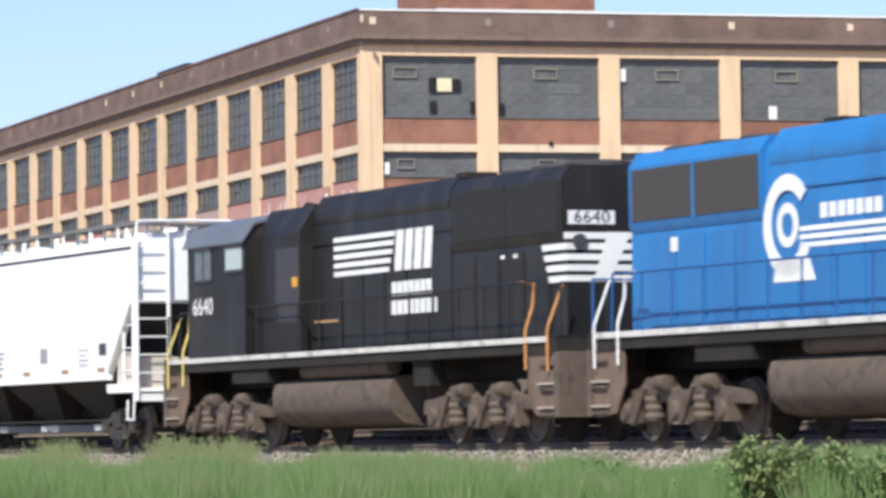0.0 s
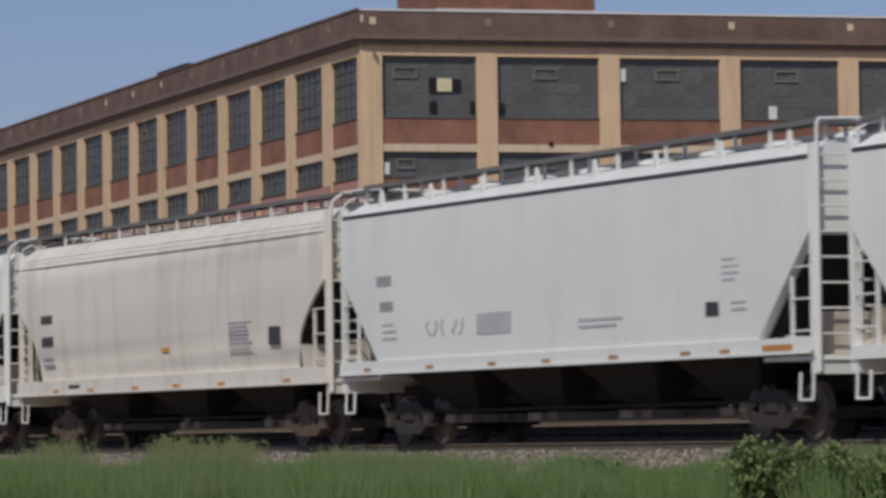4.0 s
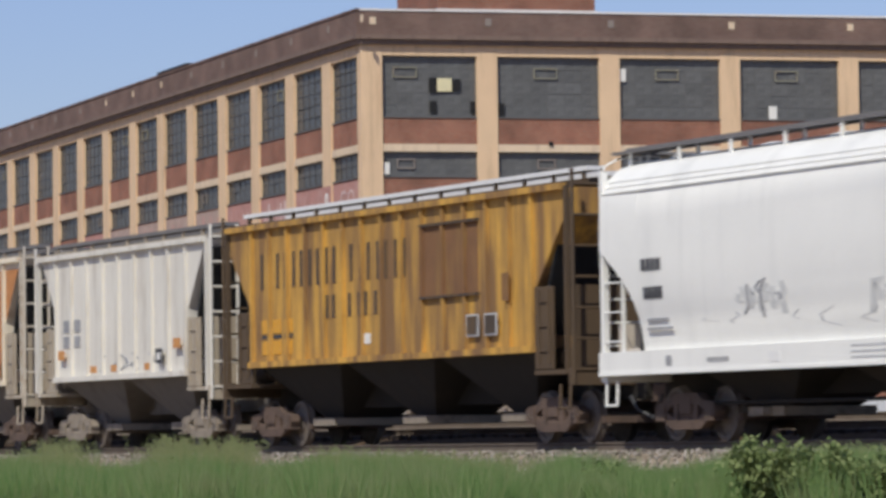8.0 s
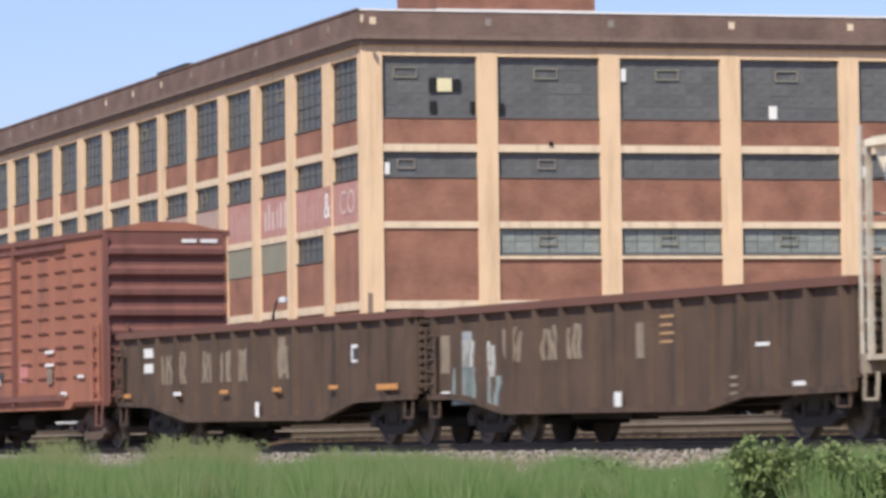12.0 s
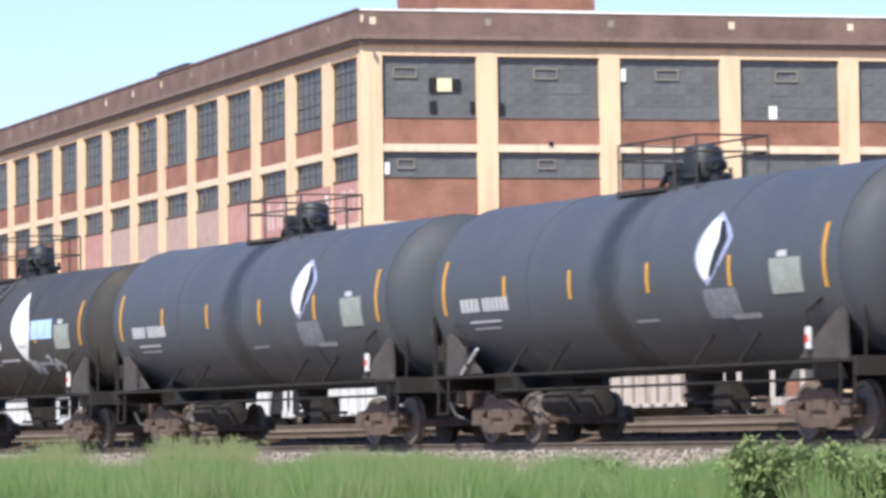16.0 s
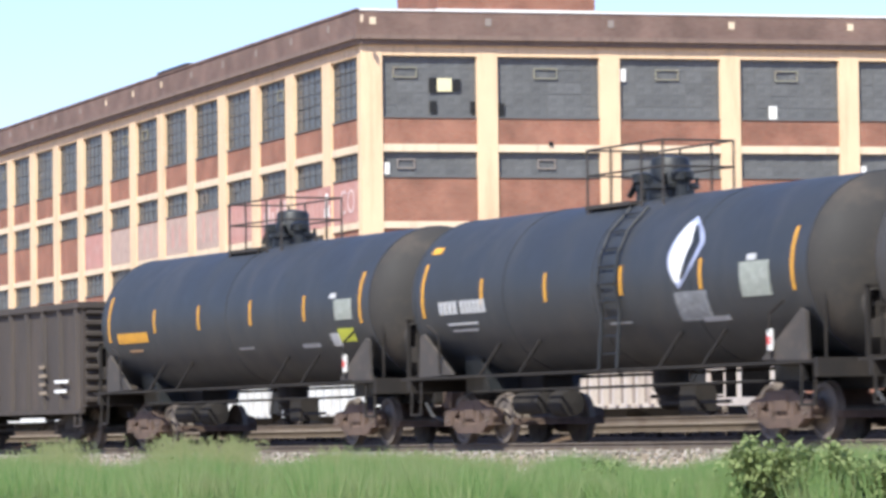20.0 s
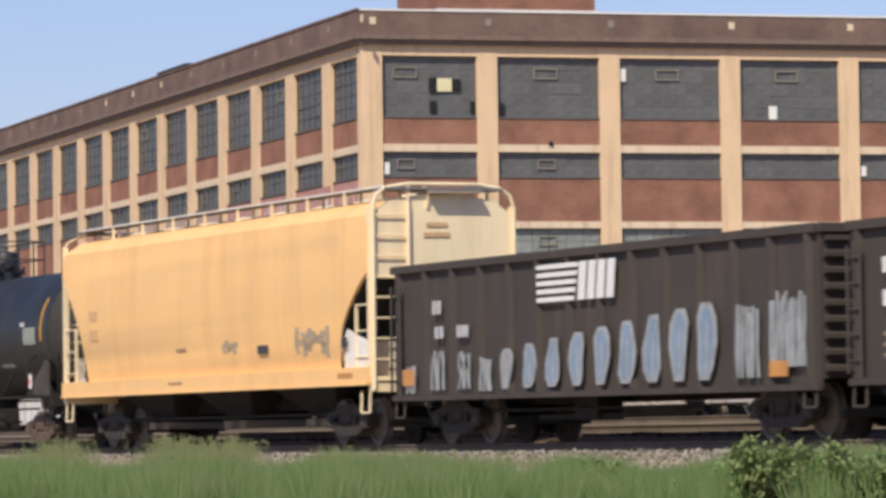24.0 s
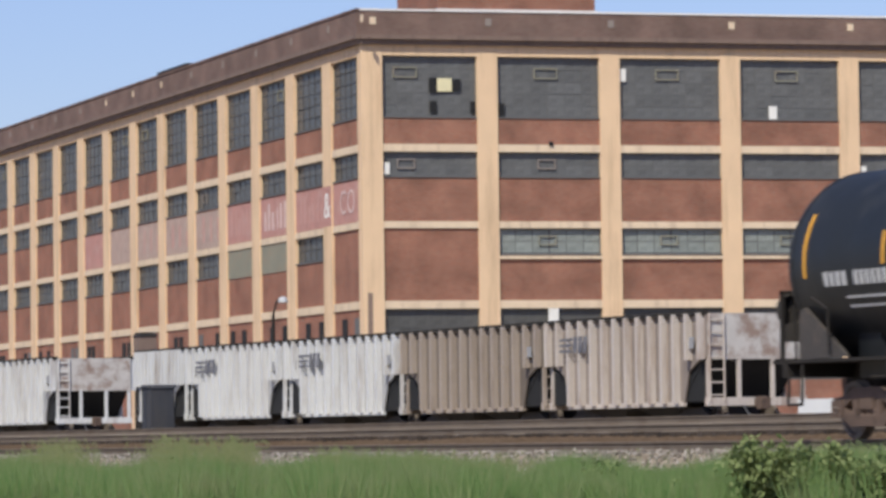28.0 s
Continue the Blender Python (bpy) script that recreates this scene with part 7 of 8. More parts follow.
    for g in (-1, 1):
        for q, (xa, xb) in enumerate(((5.2, 6.1), (7.0, 7.35), (7.45, 7.9))):
            w = part("cab_window", Form().box(*X(xa, xb), *sorted((g * 1.52, g * 1.545)), 3.52 if q else 3.66, 4.1), CAB_PALE if q == 0 else CAB_GLASS, cab, "pale cab side window")
            for za in (3.46 if q else 3.6, 4.1):
                part("window_trim", Form().box(*X(xa - 0.06, xb + 0.06), *sorted((g * 1.52, g * 1.56)), za, za + 0.06), M_BLACK, w)
    part("windscreen", Form().box(*X(8.4, 8.42), -1.2, -0.15, 3.3, 4.1).box(*X(8.4, 8.42), 0.15, 1.2, 3.3, 4.1), CAB_GLASS, cab)
    part("horn", Form().tube((d * 5.2, 0.2, 4.96), (d * 5.8, 0.2, 4.99), 0.05, 8, 0.1), UNDER, cab)
    # fuel tank, reservoirs, pilots, steps
    part("fuel_tank", Form().prism([(-0.75, 0.36), (-1.1, 0.44), (-1.3, 0.6), (-1.38, 0.8), (-1.38, 1.08), (-1.32, 1.24), (-1.15, 1.32), (1.15, 1.32), (1.32, 1.24), (1.38, 1.08), (1.38, 0.75), (1.3, 0.55), (1.1, 0.4), (0.75, 0.32)], *((-3.6, 2.9) if d > 0 else (-3.9, 2.2))), UNDER_LOCO, c, "dusty grey-brown fuel tank")
    part("air_reservoir", Form().lathe([(-2.5, 0.02), (-2.45, 0.17), (2.0, 0.17), (2.05, 0.02)], "x", 14, (0, -1.2, 1.5)).lathe([(-2.5, 0.02), (-2.45, 0.17), (2.0, 0.17), (2.05, 0.02)], "x", 14, (0, 1.2, 1.5)), UNDER_LOCO, c)
    part("battery_box", Form().box(-6.0, -4.0, -1.45, -1.1, 1.3, 1.58), UNDER, c)
    part("filter_box", Form().box(3.4, 4.2, -1.4, -1.1, 1.1, 1.58), UNDER, c)
    for g in (-1, 1):
        e = g * H
        sm = step_mats[0 if g < 0 else 1]
        part("pilot", Form().box(*sorted((e - g * 0.12, e + g * 0.08)), -1.5, 1.5, 0.45, 1.6), UNDER_LOCO, c)
        part("end_platform", Form().box(*sorted((e - g * 1.1, e)), -1.5, 1.5, 1.82, 1.88), UNDER, c)
        for h in (-1, 1):
            st = part("step_well", Form().box(*sorted((e - g * 0.7, e - g * 0.1)), *sorted((h * 1.2, h * 1.24)), 0.5, 1.8).box(*sorted((e - g * 0.7, e - g * 0.1)), *sorted((h * 1.2, h * 1.52)), 0.48, 0.53).box(*sorted((e - g * 0.7, e - g * 0.1)), *sorted((h * 1.2, h * 1.52)), 0.92, 0.97).box(*sorted((e - g * 0.7, e - g * 0.1)), *sorted((h * 1.2, h * 1.52)), 1.36, 1.41), UNDER_LOCO, c)
            # grab rails: one leans in over the steps, one bends back along the walkway
            part("step_handrail", Form().path([(e - g * 0.3, h * 1.53, 1.26), (e - g * 0.3, h * 1.53, 2.0), (e - g * 0.3, h * 1.22, 2.78)], 0.025, 8), sm, st)
            part("step_handrail", Form().path([(e - g * 1.22, h * 1.53, 1.3), (e - g * 1.22, h * 1.53, 2.0), (e - g * 1.2, h * 1.38, 2.45), (e - g * 1.18, h * 1.36, 2.84), (e - g * 1.7, h * 1.4, 2.86)], 0.025, 8), sm, st)
            part("step_cheek", Form().plate([(e - g * 1.3, 1.74), (e - g * 0.05, 1.74), (e - g * 0.05, 0.55), (e - g * 0.3, 0.42), (e - g * 1.0, 0.5), (e - g * 1.3, 0.95)], *sorted((h * 1.42, h * 1.46))), STEP_BROWN, st, "rust-brown step plate")
            for zz in (0.6, 1.02):
                part("step_tread", Form().box(*sorted((e - g * 0.75, e - g * 0.15)), *sorted((h * 1.46, h * 1.54)), zz, zz + 0.04), STEP_EDGE, st, "pale worn step edge")
        for h in (-1, 1):
            part("end_handrail", Form().path([(e, h * 1.4, 1.88), (e, h * 1.4, 2.8), (e, h * 0.5, 2.8), (e, h * 0.5, 1.88)], 0.024), rail_mat, c)
        part("air_hose", Form().path([(e, -0.7, 1.3), (e + g * 0.2, -0.68, 0.9), (e + g * 0.25, -0.6, 0.6)], 0.03).path([(e, -0.85, 1.3), (e + g * 0.18, -0.83, 0.85)], 0.03), M_BLACK, c)
        coupler(c, e, g)
    loco_truck(c, -7.05, s)
    loco_truck(c, 5.95, s)
    y = -0.99
    if livery == "black":
        # emblem of level bars and two slanted blocks, two rows of blocks beneath
        horse_bars(c, -1.48, 3.34, 3.1, 1.85, 0.78, y, M_WHITE)
        bars(c, M_WHITE, 1.45, 2.86, 7, 0.22, 0.27, 0.06, y); bars(c, M_WHITE, 1.43, 2.5, 8, 0.22, 0.27, 0.06, y)
        lettering("road_number", "6640", 0.5, M_WHITE, cab, -7.5, -1.525, 2.93, "white road number", 1.15)
        mark(c, M_DOOR, 1.3 - 5.2, 2.55 - 5.2, 2.5, 4.0, -1.285, "side_door", "faded bluish-brown hood door"); mark(c, M_YELLOW, -2.98, -2.7, 3.2, 3.4, -1.295, "notice"); mark(c, M_BROWN, -2.5, -1.3, 2.45, 2.5, -1.0)
        mark(c, M_WHITE, 6.55, 6.7, 3.35, 3.42, y); mark(c, M_WHITE, 7.1, 7.25, 3.35, 3.42, y)
        # stripes round the hood's end with a slanted block, and the number panel above
        st = Form()
        for i in range(5):
            z = 2.84 + i * 0.19
            st.plate([(8.62 - 0.09 * i, z), (9.3, z), (9.3, z + 0.115), (8.57 - 0.09 * i, z + 0.115)], -0.992, -0.97)
            st.box(9.3, 9.315, -0.985, 0.94, z, z + 0.115)
        st.loft([[(xx, -0.45, 2.84), (xx, -0.15, 2.84), (xx, 0.3, 3.72), (xx, -0.15, 3.72)] for xx in (9.3, 9.32)])
        part("end_stripes", st, M_WHITE, c, "white stripes on the hood end")
        part("number_panel", Form().box(9.3, 9.32, -0.93, -0.02, 3.86, 4.1), M_WHITE, c, "white number panel")
        num = lettering("end_number", "6640", 0.3, M_BLACK, c, 0, 0, 0, "black road number", 1.1)
        num.matrix_basis = pose(9.325, -0.475, 3.98, 90, 0, 90) @ Matrix.Diagonal((1.15, 1, 1, 1))
        part("end_lamp", Form().lathe([(9.3, 0.14), (9.36, 0.14), (9.37, 0.02)], "x", 14, (0, -0.72, 3.55)), M_BLACK, c)
    else:
        # wheel-like white emblem and level bars
        f = Form()
        cx, cz = -3.6, 3.42
        for r0, r1, a0, a1 in ((0.56, 0.82, 40, 330), (0.2, 0.36, 0, 360)):
            n = 22
            for i in range(n):
                a, b = radians(a0 + (a1 - a0) * i / n), radians(a0 + (a1 - a0) * (i + 1) / n)
                f.plate([(cx + r0 * math.cos(a), cz + r0 * math.sin(a)), (cx + r1 * math.cos(a), cz + r1 * math.sin(a)), (cx + r1 * math.cos(b), cz + r1 * math.sin(b)), (cx + r0 * math.cos(b), cz + r0 * math.sin(b))], y - 0.006, y + 0.008)
        f.plate([(cx - 0.5, cz - 0.9), (cx + 0.9, cz - 0.9), (cx + 0.7, cz - 0.55), (cx - 0.4, cz - 0.55)], y - 0.006, y + 0.008)
        for i in range(3):
            f.box(cx + 0.4, cx + 6.0, y - 0.006, y + 0.008, cz - 0.38 + i * 0.13, cz - 0.3 + i * 0.13)
        part("emblem", f, M_WHITE, c, "white wheel emblem with speed lines")
        bars(c, M_WHITE, cx + 1.1, cz + 0.06, 7, 0.22, 0.24, 0.07, y)
        mark(c, M_WHITE, -7.75, -7.5, 3.18, 3.42, y, "notice")
    CARS.append((c, s))
    return c


STEP_BROWN = material("rust_brown_step_plate", (0.17, 0.115, 0.082), 0.85, vary=0.3, size=0.5, dirt=(0.07, 0.05, 0.04), dirt_amount=0.7, streak=True, dirt_size=0.3)
STEP_EDGE = material("worn_pale_step_edge", (0.4, 0.34, 0.28), 0.8, vary=0.3, size=0.2)
M_EDGE = material("scuffed_white_edge", (0.62, 0.59, 0.54), 0.7, vary=0.2, size=0.4, dirt=(0.16, 0.13, 0.11), dirt_amount=0.9, dirt_size=0.35, dirt_low=0.52)
M_SOOT = material("sooty_black_grille", (0.016, 0.015, 0.015), 0.8, vary=0.3, size=0.15)
M_PALEYELLOW = material("pale_yellow_rail_paint", (0.7, 0.56, 0.16), 0.6, vary=0.15)
M_GRILLE = material("dark_steel_grille", (0.055, 0.048, 0.043), 0.75, vary=0.3, size=0.15)
M_ROOFGREY = material("grey_cab_roof", (0.12, 0.13, 0.15), 0.55, vary=0.15)
M_DOOR = material("weathered_hood_door", (0.045, 0.042, 0.047), 0.6, vary=0.3, size=0.4)

locomotive("blue six-axle diesel locomotive with white wheel emblem", 16.0, 1, P_BLUE, P_BLUEDK, (M_WHITE, M_WHITE), "blue")
locomotive("black six-axle diesel locomotive with white striped emblem", -5.2, -1, P_LOCO, P_LOCO, (M_PALEYELLOW, M_ORANGE), "black")
hopper_a()
hopper_b()
hopper_c()
hopper_e()
hopper_yellow()
hopper_grey()
hopper_rusty()
gondola_one()
gondola_two()
boxcar()
tank_car("tank_car", "dark grey tank car with white pointed emblem", -200.7, P_TANK_G, "diamond")
tank_car("tank_car", "blue-grey tank car with white pointed emblem", -218.5, P_TANK_G, "diamond")
tank_car("tank_car", "brownish black tank car with large white wedge emblem", -236.25, P_TANK_B, "wedge", ladder_at=0.18)
tank_car("tank_car", "sooty black tank car with white pointed emblem", -254.0, P_TANK, "diamond", ladder_at=0.36)
tank_car("tank_car", "dark tank car with orange lettering and yellow-green sticker", -271.65, P_TANK, "plain")
gondola_three()
gondola_four()
hopper_cream()
tank_car("tank_car", "glossy black tank car with yellow reflectors at the train's end", -343.1, P_TANK_N, "plain")


# ---- parked coal hoppers on the siding ----
H_WHITE = material("dusty_white_hopper_paint", (0.64, 0.64, 0.63), 0.75, vary=0.12, size=1.0, dirt=(0.27, 0.21, 0.17), dirt_amount=0.75, streak=True, dirt_size=0.5)
H_BEIGE = material("dusty_beige_hopper_paint", (0.36, 0.3, 0.25), 0.75, vary=0.12, size=1.0, dirt=(0.2, 0.15, 0.11), dirt_amount=0.75, streak=True, dirt_size=0.5)
H_PALE = material("stained_pale_hopper_paint", (0.52, 0.46, 0.41), 0.75, vary=0.14, size=1.0, dirt=(0.24, 0.15, 0.1), dirt_amount=0.85, streak=True, dirt_size=0.5)


H_END = material("rust_stained_hopper_end", (0.5, 0.47, 0.44), 0.8, vary=0.2, size=0.6, dirt=(0.2, 0.11, 0.07), dirt_amount=0.75, dirt_size=0.5, dirt_low=0.45)


M_EMBLEM = material("worn_slate_emblem_paint", (0.13, 0.13, 0.15), 0.75, vary=0.3, size=0.3, dirt=(0.35, 0.33, 0.31), dirt_amount=0.5, dirt_size=0.2)
# Sheets are darker than their ribs: the ribs' shade is put into the colour.
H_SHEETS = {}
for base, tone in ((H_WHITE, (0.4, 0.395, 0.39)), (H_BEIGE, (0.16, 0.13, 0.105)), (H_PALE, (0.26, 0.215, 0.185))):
    H_SHEETS[base.name] = material("rib_shade_side_sheet", tone, 0.85, vary=0.25, size=0.7, dirt=tuple(0.55 * q for q in tone), dirt_amount=0.6, streak=True, dirt_size=0.35)


def coal_hopper(label, s0, s1, paint, emblem=None):
    half, s = (s1 - s0) / 2, (s0 + s1) / 2
    c = thing("coal_hopper", label, "freight car", on_track(s, REAR, 0.12), group="parked coal hoppers")
    z0, top = 0.86, 3.22
    for g in (-1, 1):
        part("side_wall", Form().plate([(-half + 1.3, z0), (half - 1.3, z0), (half - 1.0, 1.7), (half - 0.35, 2.0), (half, 2.05), (half, top), (-half, top), (-half, 2.05), (-half + 0.35, 2.0), (-half + 1.0, 1.7)], *sorted((g * 1.44, g * 1.49))), H_SHEETS[paint.name], c, "side sheet with the ribs' shade in its colour")
        for i in range(14):
            x = -half + 0.12 + (2 * half - 0.24) * i / 13
            zb = 2.0 if abs(x) > half - 1.1 else z0
            part("rib", Form().box(x - 0.07, x + 0.07, *sorted((g * 1.49, g * 1.68)), zb, top), paint, c)
        part("top_chord", Form().box(-half, half, *sorted((g * 1.4, g * 1.6)), top - 0.05, top + 0.07), UNDER, c)
        part("side_sill", Form().box(-half + 1.3, half - 1.3, *sorted((g * 1.42, g * 1.52)), z0 - 0.08, z0 + 0.05), paint, c)
        # the end's shade is put into this sheet's colour
        part("end_slope", Form().plate([(g * (half - 0.05), 2.15), (g * (half - 1.6), z0), (g * (half - 1.65), z0), (g * (half - 0.08), 2.2)], -1.42, 1.42), DARK, c, "hopper end slope painted with its shade")
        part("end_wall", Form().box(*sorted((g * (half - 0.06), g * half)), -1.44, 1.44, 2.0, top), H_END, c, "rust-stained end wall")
        # dark plate added behind the corner cut; its colour is the shade there
        part("end_gusset", Form().plate([(g * (half - 0.12), 0.9), (g * (half - 0.12), 2.1), (g * (half - 1.2), 2.0), (g * (half - 1.5), 0.9)], -1.4, -1.36), DARK, c, "dark plate painted as the end's shade")
        part("end_sill", Form().box(*sorted((g * (half - 0.12), g * (half + 0.05))), -1.48, 1.48, 0.78, 1.0), paint, c)
        for y in (-1.4, -0.5, 0.5, 1.4):
            part("end_post", Form().box(*sorted((g * (half - 0.1), g * half)), y - 0.05, y + 0.05, 0.95, 2.05), paint, c)
        ladder(c, "end_ladder", (g * (half + 0.06), -1.4, 0.9), (g * (half + 0.06), -1.4, top), (0, 0.42, 0), 7, paint, 0.022)
        t = part("truck", Form().plate([(-1.1, 0.42), (-0.5, 0.75), (0.5, 0.75), (1.1, 0.42), (0.5, 0.2), (-0.5, 0.2)], -1.1, -0.95).plate([(-1.1, 0.42), (-0.5, 0.75), (0.5, 0.75), (1.1, 0.42), (0.5, 0.2), (-0.5, 0.2)], 0.95, 1.1).box(-0.25, 0.25, -1, 1, 0.45, 0.75), TRUCK_DARK, c, m=pose(g * (half - 1.55), 0, 0))
        for dx in (-0.85, 0.85):
            part("wheelset", wheelset_form(0.42).mesh("wheelset", WHEEL), None, t, m=pose(dx, 0, 0.42))
        coupler(c, g * half, g)
    for x in (-1.6, 1.6):
        part("hopper_bay", Form().loft([[(x + a * 1.5, b * 1.38, z0) for a, b in ((-1, -1), (1, -1), (1, 1), (-1, 1))], [(x + a * 0.4, b * 0.9, 0.4) for a, b in ((-1, -1), (1, -1), (1, 1), (-1, 1))]]), UNDER, c)
    part("floor", Form().box(-half + 1.4, half - 1.4, -1.44, 1.44, z0, z0 + 0.05), UNDER, c)
    part("coal_load", Form().box(-half + 0.06, half - 0.06, -1.43, 1.43, 2.5, 2.6), M_BLACK, c)
    if emblem:
        # barred emblem with slanted blocks across the ribs
        em = part("emblem", Form().box(emblem, emblem + 0.75, -1.69, -1.68, 2.36, 2.44).box(emblem, emblem + 0.8, -1.69, -1.68, 2.52, 2.6).box(emblem, emblem + 0.85, -1.69, -1.68, 2.68, 2.76), M_EMBLEM, c, "dark barred emblem")
        for i in range(3):
            a = emblem + 0.85 + i * 0.32
            part("emblem_block", Form().plate([(a, 2.34), (a + 0.24, 2.34), (a + 0.32, 2.8), (a + 0.08, 2.8)], -1.69, -1.68), M_EMBLEM, em)
    for x in (-half + 0.6, half - 0.8):
        bars(c, M_GREY, x, 2.3, 1, 0.3, 0.3, 0.1, -1.59)
    return c


for a, b, m, e, lab in ((-112.9, -103.0, H_WHITE, None, "parked pale ribbed coal hopper beyond the end of the yard"), (-102.5, -92.6, H_WHITE, None, "parked dusty white ribbed coal hopper"), (-92.1, -82.1, H_WHITE, None, "parked dusty white ribbed coal hopper"),
                        (-73.0, -68.3, H_WHITE, None, "short parked white ribbed hopper beside a dark box"), (-67.8, -59.1, H_WHITE, -3.2, "parked white ribbed coal hopper with a dark barred emblem"), (-58.6, -49.4, H_WHITE, -3.2, "parked white ribbed coal hopper with grey barred emblem"),
                        (-49.0, -39.1, H_BEIGE, None, "parked beige ribbed coal hopper"), (-38.6, -28.9, H_PALE, -3.75, "parked stained pale coal hopper with dark emblem")):
    coal_hopper(lab, a, b, m, e)

# a stack of goods beyond the end of the parked cars
CRATE = material("orange_brown_boards", (0.42, 0.2, 0.11), 0.8, vary=0.2, size=0.5)
BLOCK = material("white_concrete_block", (0.72, 0.72, 0.7), 0.8, vary=0.1, size=0.5)
for i, (s, n, w, z0, z1, mat, nm, lab) in enumerate(((-22.2, 21.0, 1.9, -0.1, 0.62, UNDER, "timber_stack", "low dark timber stack beside the siding"), (-22.4, 21.0, 1.7, 0.62, 1.0, BLOCK, "concrete_slab", "white concrete slab lying on dark timbers"), (-21.2, 23.5, 1.2, -0.1, 1.9, CRATE, "crate", "orange-brown boarded crate beside the siding"))):
    t = thing(nm, lab, nm.replace("_", " "), on_track(s, n, z0))
    if nm == "crate":
        for j in range(8):
            part("board", Form().box(-w, w, -0.6, 0.6, j * 0.25 + 0.005, j * 0.25 + 0.24), mat, t)
    else:
        part("body", Form().box(-w, w, -0.7, 0.7, 0, z1 - z0), mat, t)

# lamp on a bracket and pole near the factory corner
def yard_lamp():
    p = at(-100.2, 36, 0)
    t = thing("yard_lamp", "slim dark pole with a pale shaded lamp at its top", "lamp post", pose(p.x, p.y, 0))
    part("pole", Form().tube((0, 0, 0), (0, 0, 5.5), 0.1, 8, 0.07), UNDER, t)
    part("arm", Form().path([(0, 0, 5.5), (0.15, 0, 6.1), (0.4, 0, 6.2)], 0.05), UNDER, t)
    part("shade", Form().lathe([(6.3, 0.04), (6.25, 0.17), (6.08, 0.21), (6.04, 0.19)], "z", 12, (0.42, 0, 0)), M_PALEGREY, t)


def corner_post():
    t = thing("steel_post", "square brown steel post before the factory corner", "post", pose(-3.55, 214, 0))
    part("shaft", Form().box(-0.12, 0.12, -0.12, 0.12, 0, 7.3), SOFFIT, t)


def signal_cabinet():
    p = at(-99.6, 30, 0)
    t = thing("signal_cabinet", "tall dark steel relay cabinet beside the siding", "cabinet", pose(p.x, p.y, 0, 0, 0, math.degrees(TURN) - 90))
    part("body", Form().box(-0.35, 0.35, -0.35, 0.35, 0.15, 2.9), UNDER, t)
    part("upper_case", Form().box(-0.38, 0.38, -0.38, 0.38, 2.9, 4.6), SOFFIT, t, "brown upper case")
    part("cap", Form().loft([[(x, y, 4.6) for x, y in ((-0.42, -0.42), (0.42, -0.42), (0.42, 0.42), (-0.42, 0.42))], [(x, y, 4.78) for x, y in ((-0.3, -0.3), (0.3, -0.3), (0.3, 0.3), (-0.3, 0.3))]]), UNDER, t)
    part("plinth", Form().box(-0.45, 0.45, -0.45, 0.45, -0.1, 0.15), STONE, t, "concrete plinth")


BOX_STEEL = material("slate_blue_steel", (0.035, 0.038, 0.048), 0.7, vary=0.25, size=0.6, dirt=(0.08, 0.07, 0.06), dirt_amount=0.5, streak=True)


def relay_box():
    t = thing("relay_box", "dark blue-black steel relay box beside the parked hoppers", "cabinet", on_track(-67.5, 18.9, -0.05))
    part("body", Form().box(-0.5, 0.5, -0.4, 0.4, 0.12, 2.05), BOX_STEEL, t)
    part("lid", Form().loft([[(x, y, 2.05) for x, y in ((-0.55, -0.45), (0.55, -0.45), (0.55, 0.45), (-0.55, 0.45))], [(x, y, 2.16) for x, y in ((-0.45, -0.45), (0.45, -0.45), (0.45, 0.45), (-0.45, 0.45))]]), BOX_STEEL, t)
    for x in (-0.24, 0.24):
        part("door", Form().box(x - 0.21, x + 0.21, -0.43, -0.4, 0.2, 1.98), BOX_STEEL, t)
    part("plinth", Form().box(-0.55, 0.55, -0.45, 0.45, -0.1, 0.12), STONE_DULL, t)


relay_box()
yard_lamp()
corner_post()
signal_cabinet()


# ---- verge: tall grass, weeds and shrubs ----
# (middle, half width, rise) of swells and hollows along the grass top, fitted to the camera's view
SWELLS = ((-4.3, 0.35, 0.09), (-3.86, 0.16, 0.1), (-3.3, 0.3, -0.05), (-2.55, 0.4, 0.1), (-1.7, 0.35, -0.04), (-1.1, 0.25, 0.08), (-0.47, 0.4, 0.05), (0.8, 0.2, -0.26), (1.22, 0.3, 0.03), (2.07, 0.35, -0.16), (2.6, 0.2, -0.05), (4.0, 0.8, 0.06))


def verge_top(x, y):
    # the swells are drawn out along the camera's lines of sight
    x *= 44 / y
    top = -0.14 + sum(dz * math.exp(-((x - cx) / w) ** 2) for cx, w, dz in SWELLS)
    return top + 0.07 * noise.noise((x * 2.3, y * 0.5, 7)) + 0.06 * noise.noise((x * 7.1, y * 1.5, 12))


def verge_ground(x, y):
    return ground_height((x - ORIGIN[0]) * math.cos(TURN) + (y - ORIGIN[1]) * math.sin(TURN)) - 0.05


def blade(verts, faces, p, tip, w, sag):
    """One bent blade: straight to its middle, then leaning over to its tip."""
    mid = p.lerp(tip, 0.6) + Vector((0, 0, sag))
    o = len(verts)
    verts += [(p.x - w, p.y, p.z), (p.x + w, p.y, p.z), (mid.x - w * 0.8, mid.y, mid.z), (mid.x + w * 0.8, mid.y, mid.z), tuple(tip)]
    faces += [(o, o + 1, o + 3, o + 2), (o + 2, o + 3, o + 4)]


